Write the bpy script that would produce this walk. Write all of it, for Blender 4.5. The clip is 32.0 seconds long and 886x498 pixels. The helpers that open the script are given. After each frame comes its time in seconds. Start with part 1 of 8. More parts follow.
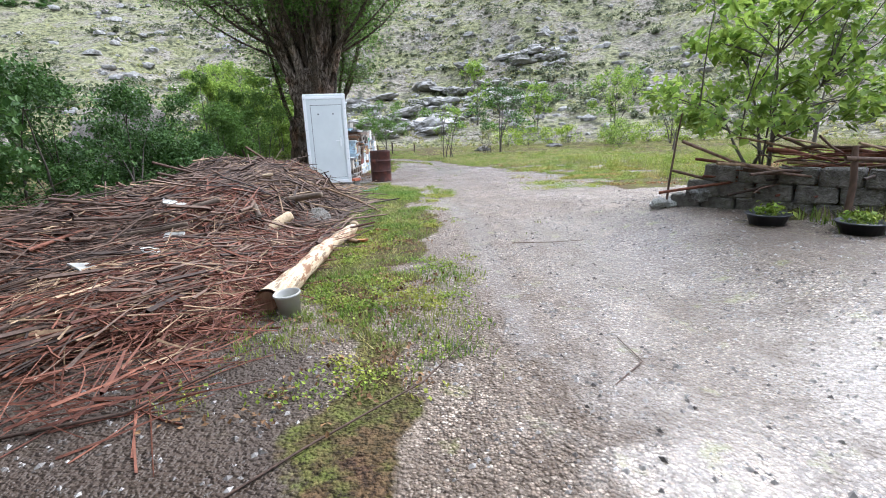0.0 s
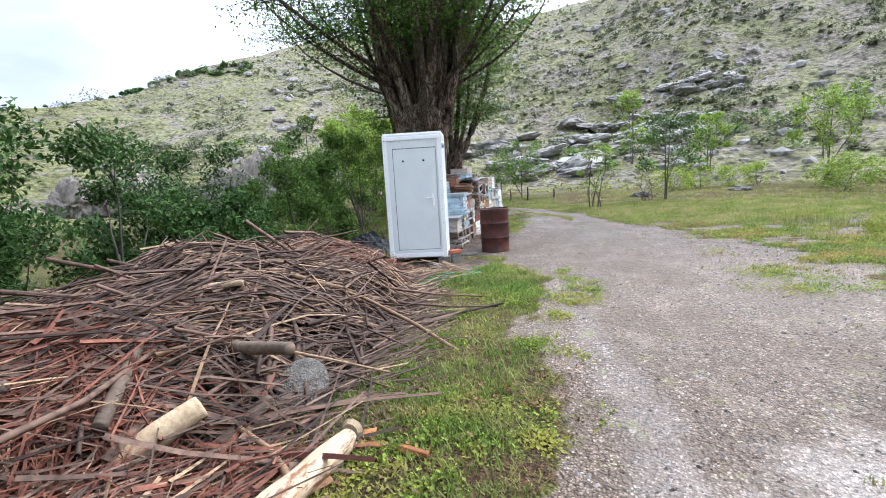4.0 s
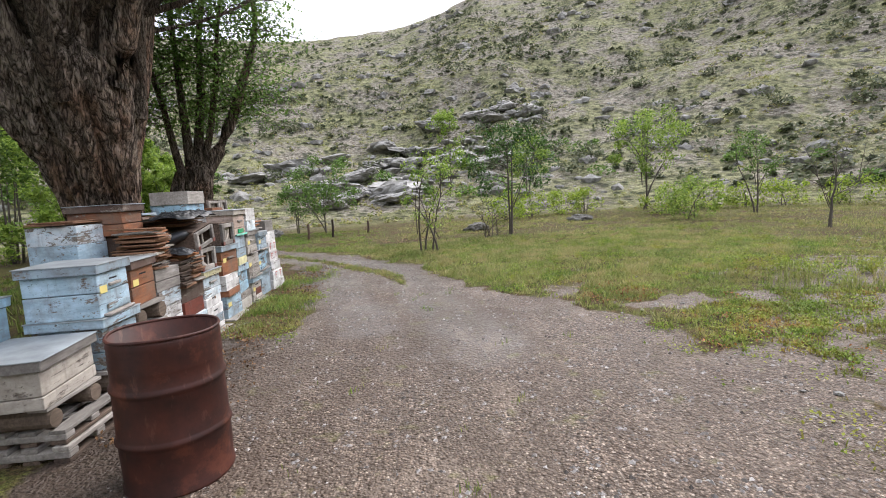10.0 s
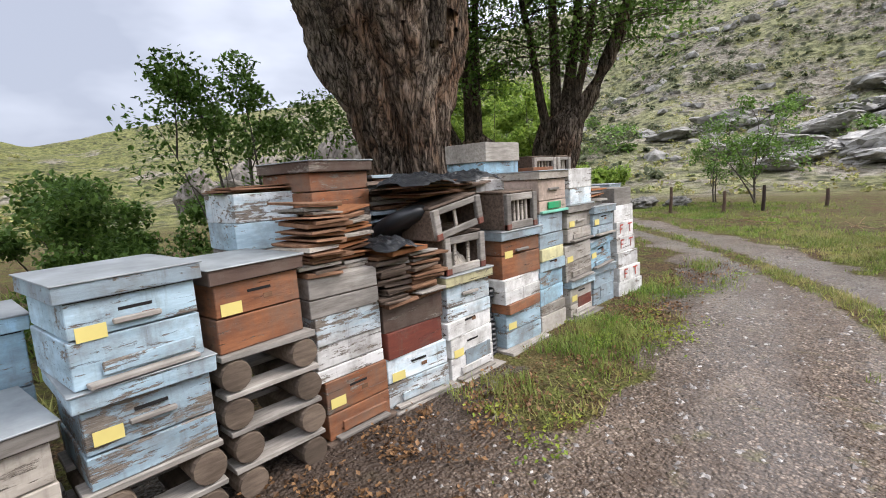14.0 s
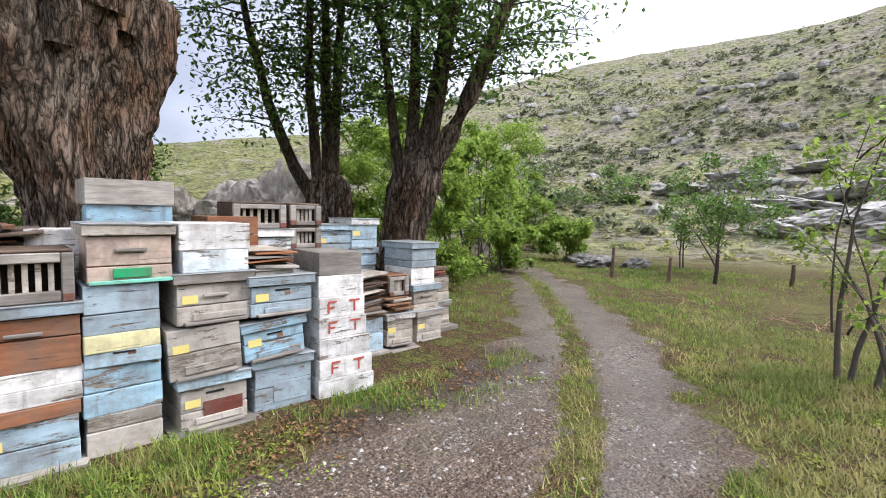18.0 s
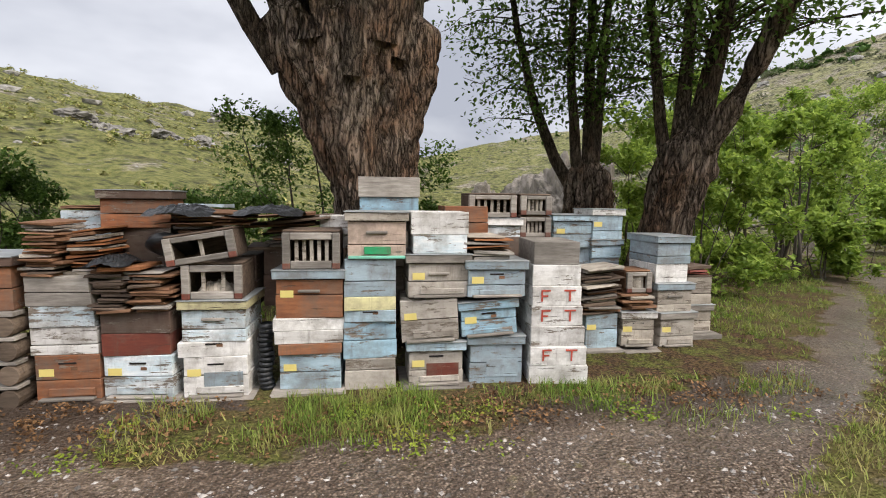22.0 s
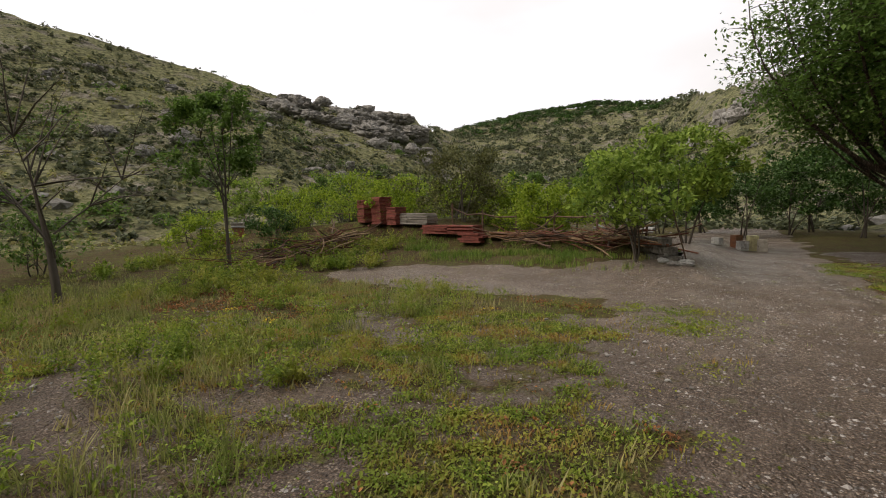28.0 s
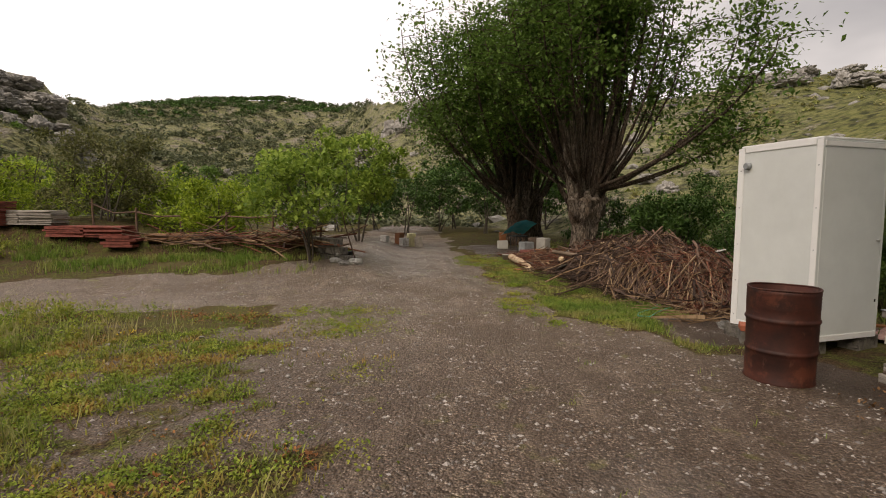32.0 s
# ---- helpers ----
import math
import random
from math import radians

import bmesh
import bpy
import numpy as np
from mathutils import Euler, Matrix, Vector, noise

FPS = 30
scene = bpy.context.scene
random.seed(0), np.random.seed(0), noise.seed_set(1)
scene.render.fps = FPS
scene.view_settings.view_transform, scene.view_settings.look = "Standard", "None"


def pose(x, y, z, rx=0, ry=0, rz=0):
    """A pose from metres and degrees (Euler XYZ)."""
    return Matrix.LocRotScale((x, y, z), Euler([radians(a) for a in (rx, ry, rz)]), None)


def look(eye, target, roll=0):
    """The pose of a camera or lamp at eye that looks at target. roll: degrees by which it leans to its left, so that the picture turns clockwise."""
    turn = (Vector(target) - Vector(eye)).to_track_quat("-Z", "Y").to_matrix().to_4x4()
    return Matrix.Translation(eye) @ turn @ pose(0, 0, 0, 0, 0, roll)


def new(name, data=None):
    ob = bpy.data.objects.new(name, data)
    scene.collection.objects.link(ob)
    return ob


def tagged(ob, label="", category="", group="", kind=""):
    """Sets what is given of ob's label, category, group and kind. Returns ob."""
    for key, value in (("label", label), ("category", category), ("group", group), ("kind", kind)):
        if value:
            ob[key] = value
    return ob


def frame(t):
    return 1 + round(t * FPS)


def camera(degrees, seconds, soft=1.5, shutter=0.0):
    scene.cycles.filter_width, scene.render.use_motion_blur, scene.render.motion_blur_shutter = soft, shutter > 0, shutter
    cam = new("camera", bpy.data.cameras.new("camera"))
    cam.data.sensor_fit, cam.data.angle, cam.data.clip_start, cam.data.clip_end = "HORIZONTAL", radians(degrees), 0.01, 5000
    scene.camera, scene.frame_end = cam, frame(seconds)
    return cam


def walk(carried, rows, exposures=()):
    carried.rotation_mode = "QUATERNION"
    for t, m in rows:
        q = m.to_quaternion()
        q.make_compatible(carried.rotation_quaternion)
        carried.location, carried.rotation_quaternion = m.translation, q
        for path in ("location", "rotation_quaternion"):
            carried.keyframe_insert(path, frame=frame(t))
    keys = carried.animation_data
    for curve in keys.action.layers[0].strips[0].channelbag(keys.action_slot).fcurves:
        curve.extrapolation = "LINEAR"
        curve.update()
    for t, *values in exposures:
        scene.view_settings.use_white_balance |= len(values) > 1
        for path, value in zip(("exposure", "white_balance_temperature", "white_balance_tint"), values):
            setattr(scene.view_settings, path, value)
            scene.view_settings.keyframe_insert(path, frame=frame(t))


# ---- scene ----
cam = camera(85.0, 32.0, soft=1.0)
PATH = [
    (0, (-0.686, -1.886, 1.414), (-0.706, 0.054, 0.93), -2.3),
    (0.5, (-0.667, -1.41, 1.548), (-0.745, 0.559, 1.205), 1.4),
    (1, (-0.628, -0.923, 1.41), (-0.959, 1.033, 1.156), -2.6),
    (1.5, (-0.569, -0.457, 1.55), (-1.105, 1.431, 1.163), -0.1),
    (2, (-0.58, 0.024, 1.578), (-0.927, 1.939, 1.115), -2.2),
    (2.5, (-0.706, 0.685, 1.569), (-1.308, 2.557, 1.206), -4.4),
    (3, (-0.78, 1.343, 1.563), (-1.326, 3.25, 1.314), -0.8),
    (3.5, (-0.711, 1.95, 1.55), (-1.183, 3.846, 1.122), -0.8),
    (4, (-0.623, 2.528, 1.594), (-1.213, 4.415, 1.292), -3.4),
    (4.5, (-0.624, 3.145, 1.55), (-0.847, 5.127, 1.397), 0.2),
    (6.5, (-0.971, 5.579, 1.507), (-1.059, 7.572, 1.367), -3.5),
    (7, (-1.073, 6.163, 1.55), (-1.326, 8.136, 1.345), -0.5),
    (7.5, (-1.112, 6.737, 1.56), (-1.119, 8.721, 1.305), -1),
    (8, (-1.152, 7.371, 1.5), (-1.425, 9.332, 1.216), -4.6),
    (8.5, (-1.229, 7.927, 1.528), (-1.341, 9.915, 1.34), -0.6),
    (9, (-1.283, 8.404, 1.548), (-1.289, 10.378, 1.228), -3.2),
    (9.5, (-1.215, 8.93, 1.541), (-1.389, 10.893, 1.203), -7.1),
    (10, (-1.133, 9.458, 1.545), (-0.976, 11.438, 1.307), -3.3),
    (10.5, (-1.169, 9.969, 1.519), (-0.956, 11.931, 1.199), -4),
    (11, (-1.121, 10.562, 1.493), (-1.306, 12.536, 1.226), -4.3),
    (11.5, (-1.114, 11.016, 1.47), (-1.205, 13.003, 1.26), -2),
    (12, (-1.208, 11.484, 1.441), (-1.647, 13.42, 1.201), -1.9),
    (12.5, (-1.226, 11.911, 1.484), (-2.136, 13.681, 1.284), -3.7),
    (13, (-1.232, 12.274, 1.445), (-2.04, 14.095, 1.266), -2.4),
    (13.5, (-1.329, 12.564, 1.441), (-2.384, 14.247, 1.205), -3.3),
    (15.5, (-0.639, 13.987, 1.531), (-2.359, 14.951, 1.193), -1),
    (16, (-0.397, 14.424, 1.587), (-2.025, 15.515, 1.189), -1.6),
    (16.5, (-0.286, 14.922, 1.512), (-1.814, 16.164, 1.164), -2.4),
    (17, (-0.13, 15.301, 1.541), (-1.668, 16.539, 1.224), -1.1),
    (17.5, (0.08, 15.722, 1.587), (-1.556, 16.849, 1.363), -1),
    (18, (0.049, 16.104, 1.551), (-1.412, 17.462, 1.403), 1.1),
    (18.5, (0.135, 16.429, 1.565), (-1.277, 17.831, 1.359), -1.3),
    (19, (0.275, 16.733, 1.611), (-1.22, 18.041, 1.373), 1.3),
    (19.5, (0.296, 16.793, 1.569), (-1.254, 18.035, 1.329), 0.8),
    (20, (0.352, 16.758, 1.568), (-1.262, 17.915, 1.333), 0.2),
    (20.5, (0.385, 16.779, 1.556), (-1.37, 17.716, 1.355), -0.4),
    (21, (0.365, 16.797, 1.561), (-1.487, 17.517, 1.335), -0.2),
    (21.5, (0.392, 16.799, 1.553), (-1.534, 17.303, 1.359), 0),
    (22, (0.363, 16.686, 1.543), (-1.605, 16.979, 1.343), 0.7),
    (22.5, (0.357, 16.595, 1.546), (-1.631, 16.637, 1.33), 0.4),
    (23, (0.35, 16.548, 1.554), (-1.597, 16.144, 1.341), 0.2),
    (23.5, (0.366, 16.501, 1.55), (-1.433, 15.643, 1.375), 0.2),
    (24, (0.541, 16.361, 1.561), (-1.075, 15.194, 1.409), 2.1),
    (24.5, (0.702, 16.349, 1.578), (-0.557, 14.809, 1.375), 1.7),
    (25, (0.822, 16.341, 1.581), (-0.06, 14.56, 1.357), 1.2),
    (25.5, (0.934, 16.351, 1.652), (0.464, 14.418, 1.443), 0.5),
    (26, (0.913, 16.514, 1.648), (0.891, 14.523, 1.453), -0.2),
    (26.5, (0.986, 16.427, 1.577), (1.337, 14.465, 1.408), 1.2),
    (28.5, (1.281, 16.938, 1.473), (2.385, 15.275, 1.339), -1.3),
    (29, (1.241, 16.907, 1.495), (2.299, 15.213, 1.391), -0.6),
    (29.5, (1.15, 16.926, 1.548), (2.016, 15.126, 1.448), 0.4),
    (30, (1.118, 17.037, 1.578), (1.777, 15.153, 1.462), 0.3),
    (30.5, (1.055, 16.852, 1.57), (1.544, 14.917, 1.45), 0.9),
    (31, (1.035, 16.865, 1.557), (1.33, 14.89, 1.44), 0.9),
    (31.5, (1.009, 16.718, 1.559), (1.054, 14.724, 1.416), -0.1),
    (32, (0.963, 16.521, 1.583), (0.826, 14.533, 1.417), 0.2),
]
EXPOSURES = [(0.0, 1.65, 5700, 12), (4.5, 1.5, 5800, 13), (7.0, 1.2, 6000, 13), (9.0, 1.15, 6200, 15), (13.0, 1.2, 6400, 14), (16.0, 1.25, 6300, 14), (18.0, 1.35, 6200, 15), (20.0, 1.2, 6400, 16), (22.0, 0.95, 6800, 13), (24.0, 0.85, 7400, 17), (26.0, 1.1, 7300, 15), (28.5, -0.25, 7300, 13), (30.0, -0.35, 7400, 14), (31.0, -0.3, 7600, 14), (32.0, 0.15, 7800, 17)]
walk(cam, [(t, look(eye, target, roll)) for t, eye, target, roll in PATH], EXPOSURES)

# ---- world, sun ----
SUN_ELEV, SUN_YAW = radians(48), radians(-35)
world = bpy.data.worlds.new("overcast_sky")
scene.world = world
world.use_nodes = True
wn = world.node_tree.nodes
wl = world.node_tree.links
wn.clear()
w_out = wn.new("ShaderNodeOutputWorld")
w_bg = wn.new("ShaderNodeBackground")
w_sky = wn.new("ShaderNodeTexSky")
w_sky.sky_type = "NISHITA"
w_sky.sun_disc = False
w_sky.sun_elevation = SUN_ELEV
w_sky.sun_rotation = -SUN_YAW
w_sky.dust_density = 4.0
w_co = wn.new("ShaderNodeTexCoord")
w_noise = wn.new("ShaderNodeTexNoise")
w_noise.inputs["Scale"].default_value = 1.6
w_noise.inputs["Detail"].default_value = 5
w_map = wn.new("ShaderNodeMapping")
w_map.inputs["Scale"].default_value = (1, 1, 2.5)
w_ramp = wn.new("ShaderNodeValToRGB")
w_ramp.color_ramp.elements[0].position = 0.02
w_ramp.color_ramp.elements[0].color = (2.5, 2.75, 3.25, 1)
w_ramp.color_ramp.elements[1].position = 0.55
w_ramp.color_ramp.elements[1].color = (9.6, 9.9, 10.6, 1)
w_high = w_ramp.color_ramp.elements.new(0.92)
w_high.color = (14.0, 14.6, 16.0, 1)
w_fair = w_ramp.color_ramp.elements.new(0.74)
w_fair.color = (11.0, 11.5, 12.7, 1)
w_mid = w_ramp.color_ramp.elements.new(0.27)
w_mid.color = (4.9, 5.2, 5.7, 1)
w_grad = wn.new("ShaderNodeVectorMath")
w_grad.operation = "DOT_PRODUCT"
w_grad.inputs[1].default_value = (0.98, -0.18, 0.0)
w_add = wn.new("ShaderNodeMath")
w_add.operation = "MULTIPLY_ADD"
w_add.inputs[1].default_value = 0.42
w_mix = wn.new("ShaderNodeMix")
w_mix.data_type = "RGBA"
w_mix.inputs["Factor"].default_value = 0.93
wl.new(w_co.outputs["Generated"], w_map.inputs["Vector"])
wl.new(w_map.outputs["Vector"], w_noise.inputs["Vector"])
wl.new(w_co.outputs["Generated"], w_grad.inputs[0])
wl.new(w_grad.outputs["Value"], w_add.inputs[0])
wl.new(w_noise.outputs["Fac"], w_add.inputs[2])
wl.new(w_add.outputs["Value"], w_ramp.inputs["Fac"])
wl.new(w_sky.outputs["Color"], w_mix.inputs["A"])
wl.new(w_ramp.outputs["Color"], w_mix.inputs["B"])
wl.new(w_mix.outputs["Result"], w_bg.inputs["Color"])
w_bg.inputs["Strength"].default_value = 0.1
wl.new(w_bg.outputs["Background"], w_out.inputs["Surface"])

sun = new("sun", bpy.data.lights.new("sun", "SUN"))
sun.data.energy = 1.8
sun.data.angle = radians(35)
sun.data.color = (1.0, 0.95, 0.87)
sun.matrix_world = look((0, 0, 0), (math.sin(SUN_YAW) * math.cos(SUN_ELEV), -math.cos(SUN_YAW) * math.cos(SUN_ELEV), -math.sin(SUN_ELEV)))


# ---- materials ----
class Nodes:
    """Short-hand for building a node material."""

    def __init__(self, name, rough=0.8, spec=0.3):
        self.mat = bpy.data.materials.new(name)
        self.mat.use_nodes = True
        self.t = self.mat.node_tree
        self.b = self.t.nodes["Principled BSDF"]
        self.b.inputs["Roughness"].default_value = rough
        self.b.inputs["Specular IOR Level"].default_value = spec
        self.co = self.t.nodes.new("ShaderNodeTexCoord")

    def put(self, kind, **kw):
        n = self.t.nodes.new(kind)
        for k, v in kw.items():
            n.inputs[k].default_value = v
        return n

    def to(self, a, b):
        self.t.links.new(a, b)

    def coords(self, scale=(1, 1, 1), shift=False):
        m = self.put("ShaderNodeMapping", Scale=scale)
        self.to(self.co.outputs["Object"], m.inputs["Vector"])
        if shift:
            info = self.put("ShaderNodeObjectInfo")
            mul = self.put("ShaderNodeMath")
            mul.operation = "MULTIPLY"
            mul.inputs[1].default_value = 37.0
            self.to(info.outputs["Random"], mul.inputs[0])
            self.to(mul.outputs[0], m.inputs["Location"])
        return m.outputs["Vector"]

    def noise(self, scale, detail=4, rough=0.55, vec=None, stretch=(1, 1, 1), shift=False):
        n = self.put("ShaderNodeTexNoise", Scale=scale, Detail=detail, Roughness=rough)
        self.to(vec or self.coords(stretch, shift), n.inputs["Vector"])
        return n.outputs["Fac"]

    def voronoi(self, scale, stretch=(1, 1, 1), feature="F1"):
        n = self.put("ShaderNodeTexVoronoi", Scale=scale)
        n.feature = feature
        self.to(self.coords(stretch), n.inputs["Vector"])
        return n

    def ramp(self, fac, stops):
        r = self.put("ShaderNodeValToRGB")
        e = r.color_ramp.elements
        while len(e) < len(stops):
            e.new(0.5)
        for k, (p, c) in zip(e, stops):
            k.position = p
            k.color = (c, c, c, 1) if isinstance(c, (int, float)) else (*c, 1)
        self.to(fac, r.inputs["Fac"])
        return r.outputs["Color"]

    def mix(self, fac, a, b, mode="MIX"):
        m = self.put("ShaderNodeMix")
        m.data_type = "RGBA"
        m.blend_type = mode
        for v, s in ((fac, m.inputs["Factor"]), (a, m.inputs["A"]), (b, m.inputs["B"])):
            if isinstance(v, (int, float)):
                s.default_value = v
            elif isinstance(v, tuple):
                s.default_value = (*v, 1)
            else:
                self.to(v, s)
        return m.outputs["Result"]

    def math(self, op, a, b=0.0):
        m = self.put("ShaderNodeMath")
        m.operation = op
        for v, s in ((a, m.inputs[0]), (b, m.inputs[1])):
            if isinstance(v, (int, float)):
                s.default_value = v
            else:
                self.to(v, s)
        return m.outputs[0]

    def attr(self, name):
        n = self.put("ShaderNodeAttribute")
        n.attribute_name = name
        return n.outputs["Fac"]

    def random(self):
        return self.put("ShaderNodeObjectInfo").outputs["Random"]

    def island(self):
        return self.put("ShaderNodeNewGeometry").outputs["Random Per Island"]

    def bump(self, height, strength, distance=0.02):
        b = self.put("ShaderNodeBump", Strength=strength, Distance=distance)
        self.to(height, b.inputs["Height"])
        self.to(b.outputs["Normal"], self.b.inputs["Normal"])

    def done(self, colour):
        if isinstance(colour, tuple):
            self.b.inputs["Base Color"].default_value = (*colour, 1)
        else:
            self.to(colour, self.b.inputs["Base Color"])
        return self.mat


def painted_wood(name, paint, dirty=None, peel=0.45, rough=0.7):
    """Old paint on boards: cracks along the grain, flaked patches of grey wood, grime and streaks."""
    n = Nodes(name, rough, 0.22)
    dirty = dirty or tuple(c * 0.72 for c in paint)
    grain = n.noise(5, 6, 0.7, stretch=(1, 0.5, 3.0), shift=True)
    blot = n.noise(6.0, 10, 0.76, stretch=(1, 0.55, 1.9), shift=True)
    fine = n.noise(95, 5, 0.7, stretch=(1, 0.16, 1.6), shift=True)
    crack = n.noise(30, 6, 0.72, stretch=(1, 0.10, 2.2), shift=True)
    wood = n.ramp(fine, [(0.3, (0.075, 0.058, 0.045)), (0.52, (0.20, 0.17, 0.14)), (0.72, (0.33, 0.29, 0.245))])
    coat = n.mix(n.ramp(grain, [(0.35, 0.0), (0.65, 1.0)]), paint, dirty)
    tone = n.math("ADD", 0.80, n.math("MULTIPLY", n.random(), 0.32))
    coat = n.mix(1.0, coat, n.mix(1.0, (1, 1, 1), tone, "MULTIPLY"), "MULTIPLY")
    bare = n.math("MULTIPLY", n.math("SUBTRACT", n.random(), 0.5), 0.07)
    edge = n.math("ADD", bare, n.math("ADD", n.math("MULTIPLY", blot, 0.70), n.math("MULTIPLY", crack, 0.30)))
    gone = n.ramp(edge, [(peel - 0.005, 1.0), (peel + 0.012, 0.0)])
    split = n.ramp(crack, [(0.335, 0.85), (0.385, 0.0)])
    coat = n.mix(n.ramp(n.noise(3.4, 6, 0.72, shift=True), [(0.44, 0.0), (0.66, 0.62)]), coat, (0.15, 0.125, 0.10))
    run = n.noise(16, 5, 0.7, stretch=(1, 1.0, 0.10), shift=True)
    coat = n.mix(n.ramp(run, [(0.56, 0.0), (0.72, 0.45)]), coat, (0.11, 0.088, 0.07))
    c = n.mix(gone, coat, wood)
    c = n.mix(split, c, (0.05, 0.04, 0.032))
    n.bump(n.math("ADD", n.math("MULTIPLY", fine, 0.6), n.math("ADD", n.math("MULTIPLY", gone, -0.7), n.math("MULTIPLY", split, -0.9))), 0.7, 0.004)
    return n.done(c)


def bare_wood(name, dark, light, rough=0.8, stretch=(1, 0.12, 1)):
    n = Nodes(name, rough, 0.2)
    a = n.noise(40, 6, 0.72, stretch=stretch, shift=True)
    b = n.noise(4, 3, 0.5, shift=True)
    c = n.mix(n.ramp(a, [(0.3, 0.0), (0.7, 1.0)]), dark, light)
    c = n.mix(n.ramp(b, [(0.35, 0.45), (0.65, 0.0)]), c, tuple(v * 0.55 for v in dark))
    tone = n.math("ADD", 0.7, n.math("MULTIPLY", n.random(), 0.6))
    c = n.mix(1.0, c, n.mix(1.0, (1, 1, 1), tone, "MULTIPLY"), "MULTIPLY")
    n.bump(a, 0.4, 0.004)
    return n.done(c)


def leaf_material(name, dark, light, through_share=0.28, dry=None):
    n = Nodes(name, 0.55, 0.2)
    c = n.mix(n.math("POWER", n.island(), 1.2), tuple(v * 0.75 for v in dark), tuple(v * 1.12 for v in light))
    big = n.noise(0.9, 3)
    c = n.mix(n.ramp(big, [(0.35, 0.35), (0.65, 0.0)]), c, tuple(v * 0.6 for v in dark))
    if dry:
        c = n.mix(n.ramp(n.noise(1.6, 4, 0.65), [(0.46, 0.0), (0.60, 0.8)]), c, dry)
        c = n.mix(n.ramp(n.noise(0.5, 4, 0.6), [(0.36, 0.6), (0.50, 0.0)]), c, dark)
    n.done(c)
    tr = n.put("ShaderNodeBsdfTranslucent")
    n.to(c, tr.inputs["Color"])
    ms = n.put("ShaderNodeMixShader", Fac=through_share)
    n.to(n.b.outputs["BSDF"], ms.inputs[1])
    n.to(tr.outputs["BSDF"], ms.inputs[2])
    n.to(ms.outputs["Shader"], n.t.nodes["Material Output"].inputs["Surface"])
    return n.mat


def bark_material(name, dark, light, warm, size=1.0):
    """Old bark: braided upright ridges parted by dark furrows, rusty where it has flaked."""
    n = Nodes(name, 0.9, 0.12)
    wide = n.noise(5.5 / size, 3, 0.5, stretch=(1.7, 1.7, 0.42))
    slim = n.noise(15 / size, 3, 0.55, stretch=(1.5, 1.5, 0.36))
    fine = n.noise(52 / size, 5, 0.7, stretch=(1, 1, 0.4))
    mid = n.noise(9 / size, 5, 0.7, stretch=(1.2, 1.2, 0.5))
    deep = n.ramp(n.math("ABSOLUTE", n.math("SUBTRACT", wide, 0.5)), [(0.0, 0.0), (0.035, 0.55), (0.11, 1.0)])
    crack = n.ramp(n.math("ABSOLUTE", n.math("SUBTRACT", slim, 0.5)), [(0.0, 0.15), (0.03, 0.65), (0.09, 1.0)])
    c = n.mix(n.ramp(mid, [(0.34, 0.0), (0.64, 1.0)]), tuple(0.5 * p + 0.5 * q for p, q in zip(dark, light)), light)
    c = n.mix(n.ramp(n.noise(1.5 / size, 4, 0.6), [(0.46, 0.0), (0.64, 0.8)]), c, warm)
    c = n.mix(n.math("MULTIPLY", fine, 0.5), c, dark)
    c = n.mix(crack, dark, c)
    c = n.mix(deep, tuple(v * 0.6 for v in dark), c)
    rise = n.math("ADD", deep, n.math("MULTIPLY", crack, 0.5))
    n.bump(n.math("ADD", rise, n.math("ADD", n.math("MULTIPLY", mid, 0.6), n.math("MULTIPLY", fine, 0.35))), 1.0, 0.06 * size)
    return n.done(c)


def stone_material(name, dark, light, lichen, scale=1.0):
    n = Nodes(name, 0.9, 0.2)
    a = n.noise(2.2 * scale, 6, 0.65)
    b = n.noise(14 * scale, 5, 0.6)
    c = n.mix(n.ramp(a, [(0.35, 0.0), (0.65, 1.0)]), dark, light)
    c = n.mix(n.ramp(b, [(0.55, 0.0), (0.68, 0.7)]), c, lichen)
    c = n.mix(n.ramp(n.noise(5 * scale, 4), [(0.3, 0.6), (0.42, 0.0)]), c, tuple(v * 0.4 for v in dark))
    n.bump(n.math("ADD", a, n.math("MULTIPLY", b, 0.5)), 0.9, 0.10)
    return n.done(c)


def plain(name, colour, rough=0.6, metal=0.0, var=0.12, scale=6):
    n = Nodes(name, rough, 0.4)
    n.b.inputs["Metallic"].default_value = metal
    a = n.noise(scale, 5, 0.6, shift=True)
    return n.done(n.mix(n.ramp(a, [(0.3, 0.0), (0.7, 1.0)]), tuple(c * (1 - 2 * var) for c in colour), colour))


M = {}
M["blue"] = painted_wood("pale_blue_paint", (0.44, 0.58, 0.66), (0.27, 0.37, 0.43), 0.45)
M["skyblue"] = painted_wood("sky_blue_paint", (0.38, 0.58, 0.70), (0.25, 0.39, 0.48), 0.425)
M["greyblue"] = painted_wood("grey_blue_paint", (0.34, 0.43, 0.48), (0.26, 0.32, 0.36), 0.42)
M["white"] = painted_wood("chipped_white_paint", (0.80, 0.79, 0.77), (0.60, 0.58, 0.55), 0.425)
M["whiteblue"] = painted_wood("flaking_white_and_blue_paint", (0.78, 0.80, 0.80), (0.46, 0.58, 0.64), 0.45)
M["cream"] = painted_wood("cream_paint", (0.52, 0.47, 0.40), (0.36, 0.32, 0.27), 0.45)
M["beige"] = painted_wood("grey_beige_paint", (0.47, 0.43, 0.38), (0.36, 0.33, 0.29), 0.44)
M["yellow"] = painted_wood("pale_yellow_paint", (0.66, 0.62, 0.34), (0.55, 0.50, 0.30), 0.40)
